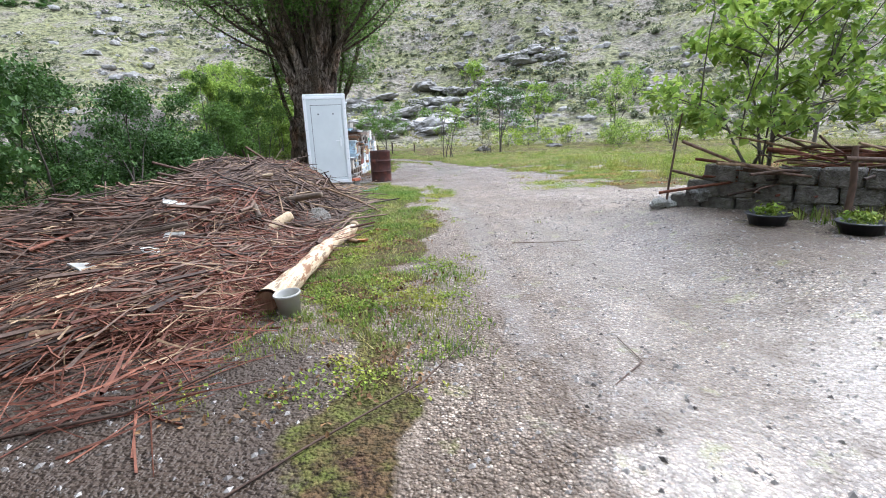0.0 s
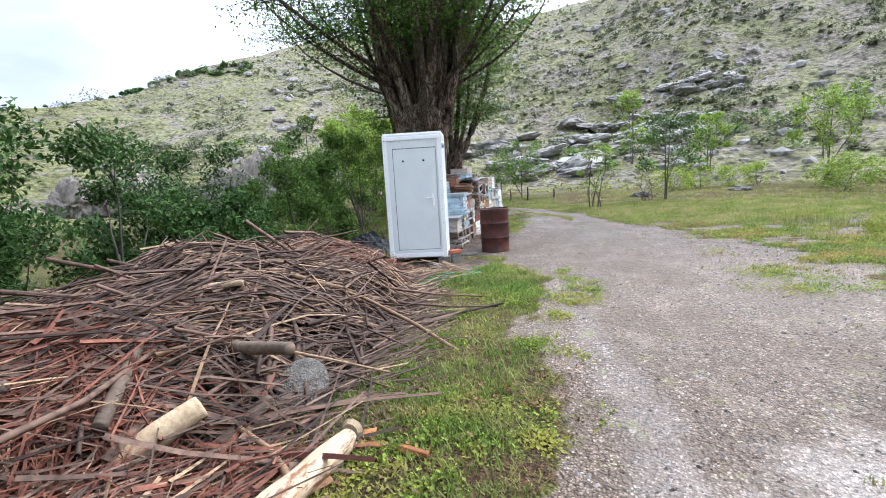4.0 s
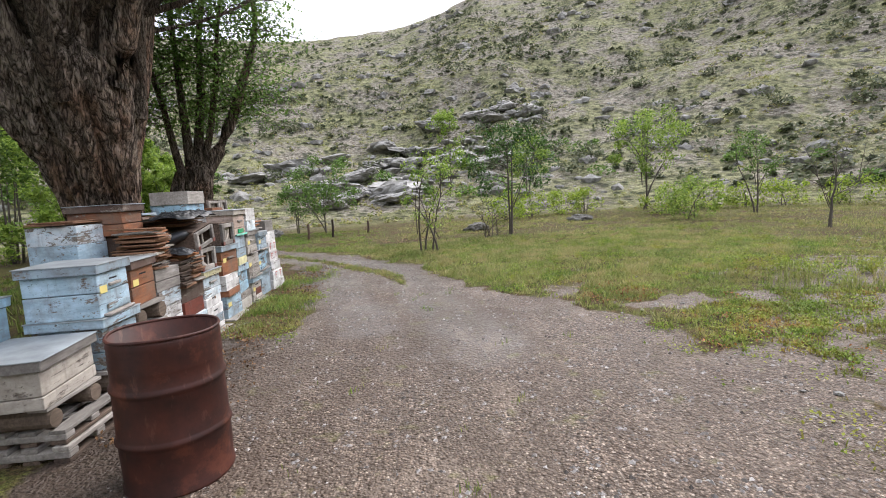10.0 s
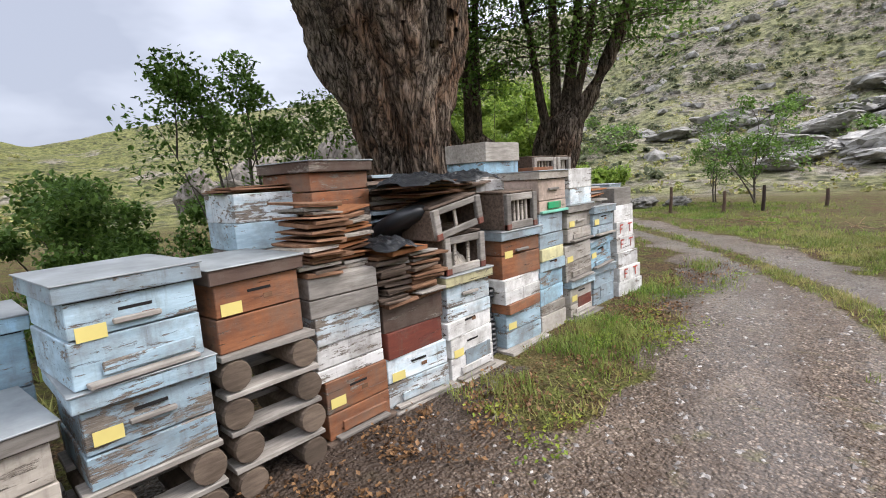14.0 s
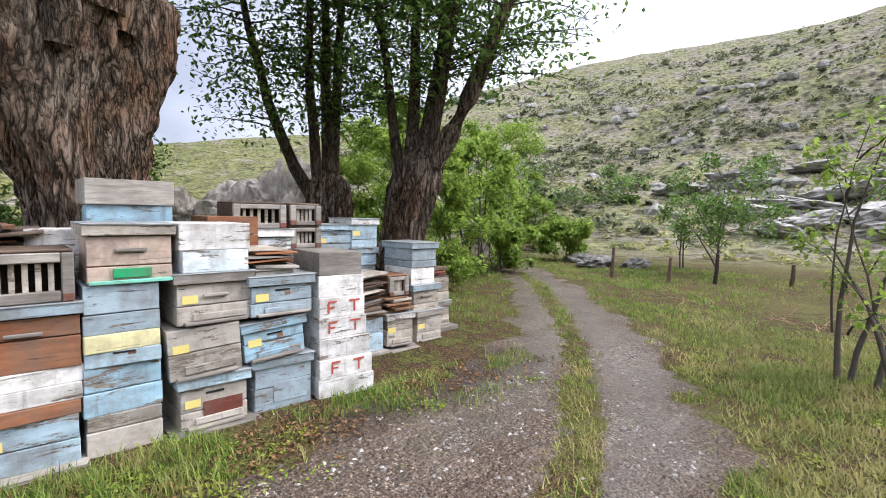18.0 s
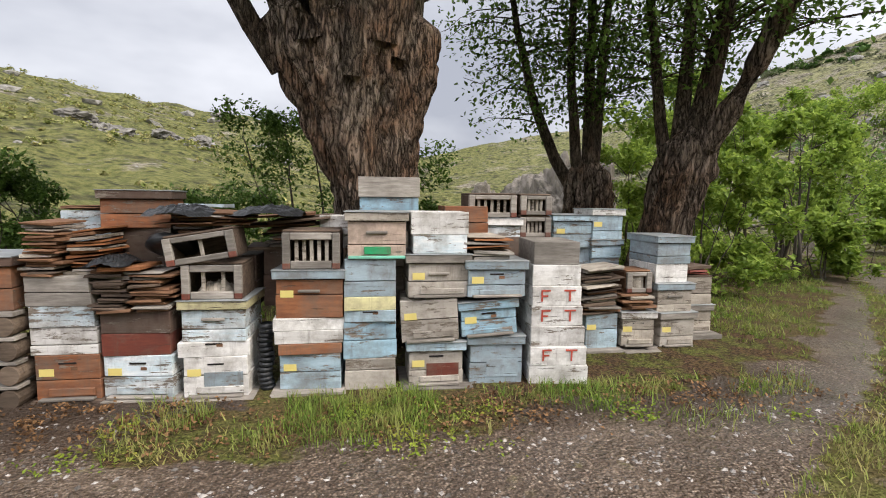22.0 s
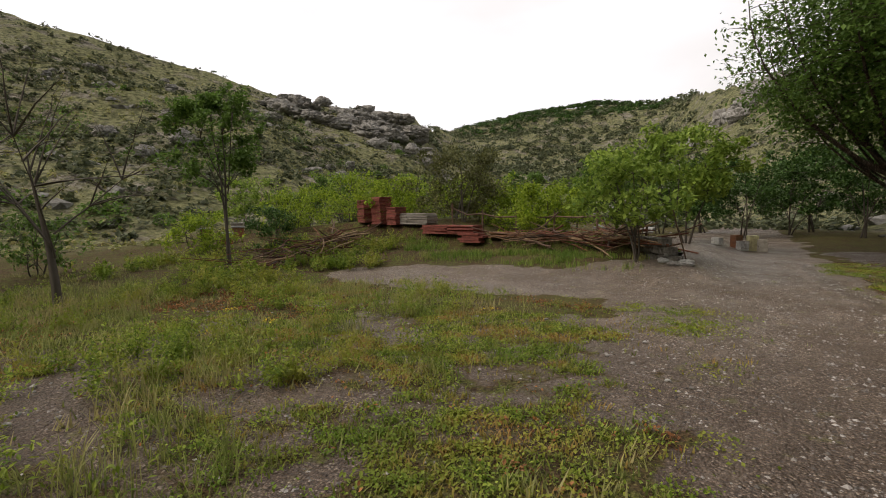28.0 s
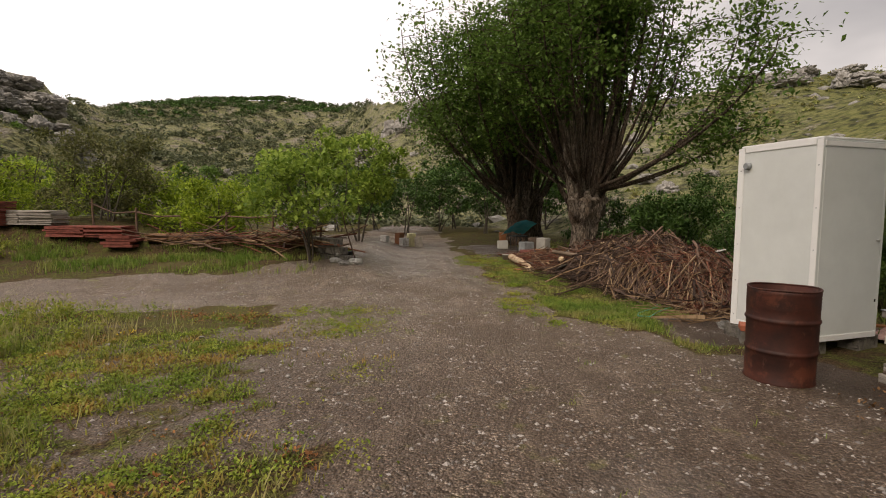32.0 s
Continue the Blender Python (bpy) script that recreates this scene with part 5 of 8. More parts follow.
# ---- trees ----
def knobbly_trunk(base, lean, heights, radii, sides, seed, mat, name="trunk", parent=None, depth=0.10):
    """A thick old trunk with furrowed bark; radii are given at heights, lean shifts the axis with height."""
    rng = np.random.default_rng(seed)
    rows = 120
    hs = np.linspace(heights[0], heights[-1], rows)
    rr = np.interp(hs, heights, radii)
    a = np.linspace(0, 2 * np.pi, sides, endpoint=False)
    A, Z = np.meshgrid(a, hs)
    R = np.repeat(rr[:, None], sides, 1)
    lobes = 0.12 * np.sin(3 * A + 0.6 * Z + seed) + 0.07 * np.sin(5 * A - 0.9 * Z + 2 * seed) - 0.13 * (1 - np.abs(np.sin(3.5 * A + 0.35 * np.sin(1.7 * Z + seed)))) ** 3
    fur = fractal(A * 5.5 + 0.5 * np.sin(Z * 2.1), Z * 1.5 + seed, seed, 3) - 0.5
    wrap = smooth01(A / 0.5) * smooth01((2 * np.pi - A) / 0.5)
    ridge = np.minimum(np.abs(fur) * 5.0, 1.0) - 0.6 + 0.5 * (fractal(A * 1.6, Z * 1.1 + seed, seed + 9, 3) - 0.5) * 3
    R = R * (1 + lobes) + depth * (ridge * wrap + (1 - wrap) * 0.1)
    burr = np.exp(-((A - 1.9) ** 2 / 0.08 + (Z - 2.0) ** 2 / 0.06)) * 0.12
    R = R + burr
    t = (Z - heights[0])
    X = base[0] + lean[0] * t + R * np.cos(A)
    Y = base[1] + lean[1] * t + R * np.sin(A)
    v = np.stack([X, Y, Z + base[2]], -1).reshape(-1, 3)
    i, k = np.meshgrid(np.arange(rows - 1), np.arange(sides), indexing="ij")
    q = np.stack([i * sides + k, i * sides + (k + 1) % sides, (i + 1) * sides + (k + 1) % sides, (i + 1) * sides + k], -1).reshape(-1, 4)
    top = np.array([[base[0] + lean[0] * t[-1, 0], base[1] + lean[1] * t[-1, 0], base[2] + heights[-1] + 0.15]])
    v = np.concatenate([v, top])
    last = (rows - 1) * sides
    cap = np.stack([last + np.arange(sides), last + (np.arange(sides) + 1) % sides, np.full(sides, len(v) - 1), np.full(sides, len(v) - 1)], -1)
    me = fast_mesh(name, v, q, mat, True)
    ob = part(name, me, None, parent)
    part("cut_crown", fast_mesh("cut_crown", np.concatenate([v[last : last + sides], top]), np.stack([np.arange(sides), (np.arange(sides) + 1) % sides, np.full(sides, sides)], -1), mat, True), None, parent)
    return ob


def limb_line(start, yaw, out, rise, bend, rng, steps=10, wig=0.06):
    """A limb that leaves sideways and turns upwards."""
    t = np.linspace(0, 1, steps)
    side = out * (1 - (1 - t) ** bend)
    up = rise * t ** 1.1
    w = np.cumsum(rng.normal(0, wig, (steps, 2)), 0) * t[:, None]
    x = start[0] - math.sin(yaw) * side + w[:, 0]
    y = start[1] + math.cos(yaw) * side + w[:, 1]
    return np.stack([x, y, start[2] + up], -1)


def twigs_of(line, rng, count, length, rise=0.4, low=0.25):
    """Side shoots along a limb: their lines, and places for leaves along them."""
    out, spots = [], []
    n = len(line)
    for _ in range(count):
        f = rng.uniform(low, 1.0) * (n - 1)
        i = min(int(f), n - 2)
        p = line[i] + (line[i + 1] - line[i]) * (f - i)
        yaw = rng.uniform(0, 2 * np.pi)
        ln = length * rng.uniform(0.5, 1.2)
        t = np.linspace(0, 1, 5)
        q = p + np.stack([np.cos(yaw) * ln * t, np.sin(yaw) * ln * t, ln * (rise * t - 0.35 * t**2) + rng.normal(0, 0.04, 5) * t], -1)
        out.append((q, np.linspace(0.014, 0.004, 5)))
        spots.append(q)
    return out, spots


def leaf_spots(spots, rng, per, scatter):
    pts = []
    for q in spots:
        f = rng.uniform(0.15, 1.0, per) * (len(q) - 1)
        i = np.minimum(f.astype(int), len(q) - 2)
        p = q[i] + (q[i + 1] - q[i]) * (f - i)[:, None]
        pts.append(p + rng.normal(0, scatter, (per, 3)))
    return np.concatenate(pts)


def pollard(words, base, trunk, limbs, seed, bark, leaf, twig_n=14, twig_len=0.9, per=34, scatter=0.16, size=0.085, low=0.35):
    """An old pollard: trunk = list of dicts for knobbly_trunk, limbs = (start, yaw, out, rise, radius)."""
    rng = np.random.default_rng(seed)
    c = thing("pollard_tree", words, "tree", pose(0, 0, 0))
    for k, t in enumerate(trunk):
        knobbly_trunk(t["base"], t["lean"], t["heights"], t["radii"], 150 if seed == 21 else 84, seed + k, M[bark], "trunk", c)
    spots = []
    for start, yaw, out, rise, rad in limbs:
        line = limb_line(start, yaw, out, rise, rng.uniform(1.6, 2.4), rng)
        radii = rad * (1 - 0.82 * np.linspace(0, 1, len(line)) ** 0.9)
        tw, sp = twigs_of(line, rng, twig_n, twig_len, low=low if rad < 0.085 else low + 0.22)
        limb = part("limb", tubes_mesh("limb", [(line, radii)], M[bark if rad > 0.13 else "limb"], 10), None, c)
        tagged(part("shoot_spray", tubes_mesh("shoot_spray", tw, M["limb"], 4), None, limb), kind="stuff")
        spots += sp
    pts = leaf_spots(spots, rng, per, scatter)
    part("crown", leaves_mesh("crown", pts, size, M[leaf], rng), None, c, "airy crown of small green leaves")
    return c


rngt = np.random.default_rng(11)


def ring_limbs(centre, radius, top, n, rise, out, rad, rng, spread_yaw=(0, 360)):
    res = []
    for k in range(n):
        yaw = radians(spread_yaw[0] + (spread_yaw[1] - spread_yaw[0]) * (k + rng.uniform(0.1, 0.9)) / n)
        rr = radius * rng.uniform(0.35, 0.95)
        s = (centre[0] - math.sin(yaw) * rr, centre[1] + math.cos(yaw) * rr, top + rng.uniform(-0.5, 0.1))
        res.append((s, yaw, out * rng.uniform(0.35, 1.1), rise * rng.uniform(0.75, 1.1), rad * rng.uniform(0.65, 1.25)))
    return res


# the great pollard behind the hives
pollard(
    "huge old pollard poplar with furrowed grey bark and many upright limbs", None,
    [dict(base=(-5.2, 16.93, 0), lean=(-0.04, -0.15), heights=[-0.1, 0.3, 1.2, 1.7, 2.2, 2.6, 3.0, 3.35, 3.6, 3.75], radii=[0.66, 0.52, 0.44, 0.46, 0.56, 0.68, 0.80, 0.84, 0.62, 0.2])],
    ring_limbs((-5.33, 16.42), 0.78, 3.35, 12, 6.2, 1.2, 0.25, rngt) + ring_limbs((-5.36, 16.38), 0.7, 3.6, 20, 6.8, 1.9, 0.13, rngt) + ring_limbs((-5.36, 16.3), 0.7, 4.2, 22, 4.6, 5.0, 0.055, rngt) + [((-5.75, 16.25, 2.75), radians(112), 1.0, 4.4, 0.14), ((-5.5, 16.0, 2.95), radians(135), 0.6, 4.8, 0.12), ((-4.62, 16.5, 2.75), radians(-75), 0.45, 5.5, 0.10), ((-5.1, 15.75, 2.9), radians(200), 1.3, 4.5, 0.12), ((-4.75, 16.15, 2.9), radians(250), 0.5, 5.2, 0.15), ((-4.85, 16.9, 3.0), radians(-40), 0.6, 5.4, 0.16)],
    21, "bark", "leaf_mid", 20, 1.4, 54, 0.20, 0.095, 0.24)
# the twin-stemmed pollard beyond it
pollard(
    "dark twin-trunked pollard poplar behind the end of the hive row", None,
    [dict(base=(-6.05, 20.55, 0), lean=(0.16, 0.14), heights=[-0.1, 0.6, 1.4, 1.9, 2.3, 2.5], radii=[0.46, 0.33, 0.31, 0.38, 0.34, 0.12]), dict(base=(-7.1, 20.1, 0), lean=(0.02, 0.0), heights=[-0.1, 0.5, 1.2, 1.7, 2.0, 2.2], radii=[0.44, 0.35, 0.33, 0.37, 0.30, 0.1])],
    [((-5.5, 21.0, 2.3), radians(-62), 1.5, 4.8, 0.17), ((-5.65, 20.9, 2.4), radians(-20), 0.4, 5.6, 0.12), ((-5.75, 20.8, 2.4), radians(40), 0.3, 5.8, 0.11), ((-5.9, 20.7, 2.2), radians(110), 0.5, 5.2, 0.09),
     ((-5.6, 21.0, 2.3), radians(-100), 0.7, 5.0, 0.09), ((-7.0, 20.1, 1.9), radians(90), 0.3, 5.8, 0.12), ((-7.1, 20.2, 1.9), radians(20), 0.3, 5.6, 0.11), ((-7.2, 19.9, 1.8), radians(160), 1.1, 4.8, 0.11), ((-7.1, 20.0, 1.8), radians(200), 0.7, 5.4, 0.10)],
    22, "bark_dark", "leaf_mid", 46, 1.6, 80, 0.20, 0.088, 0.0)
# the pollards by the brush pile
pollard(
    "broad pollard willow with a pale gnarled trunk beside the brush pile", None,
    [dict(base=(-5.1, -0.15, 0), lean=(-0.02, 0.06), heights=[-0.1, 0.5, 1.0, 1.5, 1.9, 2.2, 2.4], radii=[0.52, 0.38, 0.42, 0.60, 0.66, 0.45, 0.1])],
    ring_limbs((-5.12, -0.08), 0.5, 1.9, 20, 9.0, 1.0, 0.15, rngt) + ring_limbs((-5.12, -0.05), 0.55, 2.1, 20, 8.4, 1.7, 0.085, rngt) + ring_limbs((-5.1, 0.0), 0.6, 2.6, 14, 6.6, 4.4, 0.055, rngt, (190, 345)) + ring_limbs((-5.15, 0.0), 0.6, 2.5, 8, 6.4, 4.4, 0.055, rngt, (20, 170)) + [((-5.4, 0.5, 2.2), radians(48), 4.6, 4.4, 0.10), ((-5.3, 0.6, 2.3), radians(30), 5.4, 3.4, 0.07), ((-5.3, 0.6, 2.2), radians(60), 4.0, 2.2, 0.05), ((-5.5, 0.5, 2.2), radians(75), 3.6, 2.0, 0.05)],
    23, "pale_bark", "leaf_mid", 20, 1.35, 36, 0.22, 0.15, 0.40)
pollard(
    "dark pollard willow standing close behind another", None,
    [dict(base=(-3.75, -4.6, 0), lean=(0.0, 0.0), heights=[-0.1, 0.6, 1.4, 1.9, 2.2, 2.4], radii=[0.52, 0.42, 0.42, 0.55, 0.4, 0.1])],
    ring_limbs((-3.75, -4.6), 0.45, 1.9, 18, 8.6, 1.1, 0.12, rngt) + ring_limbs((-3.7, -4.6), 0.5, 2.3, 16, 7.0, 4.6, 0.065, rngt, (200, 340)),
    24, "bark_dark", "leaf_mid", 24, 1.5, 50, 0.24, 0.16, 0.32)
pollard(
    "dark pollard willow at the edge of the lane", None,
    [dict(base=(-5.6, -8.8, 0), lean=(0.05, 0.0), heights=[-0.1, 0.6, 1.4, 2.0, 2.4], radii=[0.5, 0.4, 0.45, 0.65, 0.5])],
    ring_limbs((-5.5, -8.8), 0.5, 2.2, 14, 6.5, 2.2, 0.10, rngt),
    25, "bark_dark", "leaf_mid", 24, 1.5, 44, 0.24, 0.16, 0.1)


def shrub(words, x, y, width, tall, seed, leaf, n=3600, size=0.07, stems=5, stem_h=0.3, category="shrub", name="shrub", group="", lumps=9, bare=0.12):
    """A bush or small tree: stems that fork, and a ragged crown of leaves in lumps."""
    rng = np.random.default_rng(seed)
    lumps = int(lumps * (1.5 + 0.35 * width))
    z = ground_z(x, y)
    c = thing(name, words, category, pose(x, y, z), group)
    lines, cen = [], []
    for k in range(lumps):
        yaw = rng.uniform(0, 2 * np.pi)
        f = rng.uniform(0.1, 1.0) ** 0.6
        hz = stem_h + (tall - stem_h) * rng.uniform(0.12 if stem_h > 0.25 else 0.03, 0.95)
        wide = width * 0.5 * f * (1 - 0.55 * abs((hz - stem_h) / (tall - stem_h) - 0.45))
        cen.append((math.cos(yaw) * wide, math.sin(yaw) * wide, hz))
    cen[0] = (0, 0, tall * 0.9) if stems > 1 else (0.3, 0.2, tall * 0.62)
    roots = [(rng.normal(0, 0.05 + 0.02 * stems), rng.normal(0, 0.05 + 0.02 * stems)) for _ in range(stems)]
    for k, p in enumerate(cen):
        rx, ry = roots[k % stems]
        t = np.linspace(0, 1, 7)[:, None]
        mid = np.array([[rx * 1.5 + p[0] * 0.25, ry * 1.5 + p[1] * 0.25, max(stem_h, p[2] * 0.5)]])
        a = np.array([[rx, ry, -0.05]])
        b = np.array([p])
        if stems <= k < stems + 4:
            a = np.array([[rx * 1.3, ry * 1.3, stem_h * rng.uniform(0.6, 1.0)]])
            mid = np.array([[rx * 1.5 + p[0] * 0.45, ry * 1.5 + p[1] * 0.45, stem_h + (p[2] - stem_h) * 0.45]])
        elif k >= stems:
            near = min((q for ln, _ in lines[: stems + 4] for q in ln[2:6]), key=lambda q: (q[0] - p[0]) ** 2 + (q[1] - p[1]) ** 2 + 2 * max(0.0, q[2] - p[2] + 0.2) + 0.5 * abs(q[2] - p[2]))
            a = np.array([near])
            mid = 0.5 * (a + b) + np.array([[0, 0, 0.02 * width]])
        line = (1 - t) ** 2 * a + 2 * t * (1 - t) * mid + t**2 * b + rng.normal(0, 0.02, (7, 3)) * t
        thick = (0.008 + 0.009 * tall) * (1.7 if stems == 1 else 1.0) if k < stems else 0.005 + 0.003 * tall
        lines.append((line, np.linspace(thick, 0.004, 7)))
    for ln in lines[: stems + 4]:
        part("stem", tubes_mesh("stem", [ln], M["twig"], 5), None, c)
    if lines[stems + 4 :]:
        tagged(part("twig_spray", tubes_mesh("twig_spray", lines[stems + 4 :], M["twig"], 3), None, c), kind="stuff")
    pts = []
    per = n // lumps
    for p in cen:
        s = (0.10 + 0.62 * width / lumps**0.5) * rng.uniform(0.55, 1.1)
        d = rng.normal(0, 1, (per, 3))
        d /= np.linalg.norm(d, axis=1)[:, None]
        r = s * rng.uniform(0.25, 1.15, (per, 1)) ** 0.6
        q = np.array(p) + d * r * np.array([1, 1, 0.74]) + rng.normal(0, 0.035, (per, 3))
        pts.append(q)
    pts = np.concatenate(pts)
    keep = fractal(pts[:, 0] * 3 + seed, pts[:, 1] * 3 + pts[:, 2] * 2.3, seed, 2) > 0.34 + bare * 0.3
    pts = pts[keep & (pts[:, 2] > 0.06)]
    part("crown", leaves_mesh("crown", pts, size, M[leaf], rng), None, c)
    return c


SHRUBS = [
    # hedge beside the brush pile; its dark leaf colour stands in for deep shade
    ("dense green hedge shrub behind the brush pile", "leaf_dark", [(-6.5, 3.4, 2.6, 1.9), (-6.8, 5.4, 2.8, 2.4), (-6.5, 7.4, 2.4, 2.3), (-7.4, 9.2, 2.6, 2.35), (-6.0, 9.0, 1.7, 1.5), (-8.7, 6.4, 3.2, 3.2), (-9.2, 3.6, 3.2, 3.0), (-6.8, 1.2, 2.6, 1.7), (-9.0, 9.6, 2.6, 1.7), (-11.0, 7.0, 3.2, 2.5)]),
    ("upright leafy green shrub behind the cabin", "leaf_mid", [(-6.2, 10.5, 1.7, 2.3), (-6.5, 12.2, 1.5, 2.1)]),
    ("dark bushy tree beside the hives", "leaf_mid", [(-7.2, 15.75, 2.6, 2.9), (-7.6, 13.9, 1.6, 1.6), (-10, 14.6, 2.2, 1.7)]),
    ("tall dense green tree in the hedge", "leaf_mid", [(-9.6, 16.9, 2.6, 3.9)]),
    ("leafy bright bush along the track", "leaf_bright", [(-7.2, 22.3, 1.9, 2.4), (-8.4, 24.0, 2.4, 3.4), (-9.8, 26.6, 2.6, 4.0), (-8.2, 26.2, 1.4, 1.6), (-12.0, 28.5, 3.4, 5.0), (-15.0, 33.0, 4.0, 5.6), (-12.6, 33.4, 2.6, 2.4), (-19.0, 39.0, 5.0, 6.0), (-9.4, 30.6, 1.8, 1.3), (-9.4, 23.0, 2.6, 4.4), (-11.2, 24.6, 3.0, 5.2), (-8.4, 21.6, 1.8, 2.6), (-13.6, 26.0, 3.2, 4.6)]),
]
k_seed = 100
for words, leaf, rows in SHRUBS:
    for x, y, w, t in rows:
        k_seed += 1
        far = math.hypot(x, y - 12)
        near_one = far < 10 and x > -8
        shrub(words, x, y, w, t, k_seed, leaf, int((3400 + 1300 * w) * (1.9 if near_one else 1.0)), 0.07 if near_one else 0.105 if far < 14 else 0.15, 4, 0.1, group=words)
# orchard saplings on the grass
ORCHARD = [
    ("thin sapling with sparse pale leaves", "leaf_bright", -0.45, 21.9, 1.7, 2.6, 2000, 0.07, 4, 0.5),
    ("small dark-leaved fruit tree", "leaf_dark", 2.35, 25.1, 3.2, 3.7, 3200, 0.085, 2, 1.1),
    ("low bare-stemmed bush on the field", "leaf_olive", 1.6, 24.4, 1.5, 1.2, 160, 0.05, 7, 0.2),
    ("round green fruit bush with two stems", "leaf_mid", -4.3, 30.5, 3.0, 3.3, 3600, 0.09, 2, 0.7),
    ("round green fruit bush with two stems", "leaf_mid", -5.7, 31.8, 2.0, 2.4, 2200, 0.09, 2, 0.6),
    ("round bushy green shrub", "leaf_bright", 9.3, 26.3, 2.2, 1.5, 2600, 0.09, 3, 0.2),
    ("thin young tree with a narrow crown", "leaf_mid", 12.6, 27.4, 1.9, 3.3, 1500, 0.08, 2, 1.2),
    ("nearly bare small tree", "leaf_olive", 10.0, 21.1, 2.2, 2.5, 130, 0.05, 1, 0.8),
    ("fluffy pale green willow", "leaf_bright", 11.5, 33.5, 4.2, 5.2, 5200, 0.12, 2, 1.4),
    ("fluffy pale green willow", "leaf_bright", 2.6, 46.0, 3.2, 6.0, 3200, 0.15, 2, 1.2),
    ("small pale green tree on the slope", "leaf_bright", 7.5, 42.0, 3.0, 4.0, 2600, 0.14, 2, 1.0),
    ("bare dark-stemmed tree on the grass", "leaf_olive", 10.8, 13.5, 4.4, 4.3, 800, 0.06, 1, 1.3),
    ("young leafy fruit tree with two thin stems", "leaf_mid", 13.3, 8.7, 2.8, 4.9, 8000, 0.10, 2, 2.3),
    ("bright leafy bush at the field's edge", "leaf_mid", 16.5, 11.8, 2.0, 1.6, 2000, 0.09, 3, 0.2),
    ("tall willow with thin leaves", "leaf_mid", 15.5, 15.5, 5.0, 7.0, 6500, 0.12, 2, 1.6),
]
for words, leaf, x, y, w, t, n, size, stems, sh in ORCHARD:
    k_seed += 1
    shrub(words, x, y, w, t, k_seed, leaf, int(n * 1.15), size * 1.2, stems, sh, "fruit tree" if sh > 0.5 else "shrub", "orchard_tree" if sh > 0.5 else "shrub", "orchard", 14, 0.3)
# vines and low lime bushes at the foot of the slope
for k, (x, y) in enumerate([(5.2, 33), (6.8, 33.6), (8.3, 34.2), (13.0, 31.2), (14.4, 30.4), (16.0, 30.0), (17.6, 28.6), (3.6, 31.6), (10.2, 29.4), (18.6, 26.8)]):
    shrub("low lime-green vine bush", x, y, 2.2, 1.2, 300 + k, "leaf_lime", 1300, 0.11, 4, 0.1, group="vine bushes")
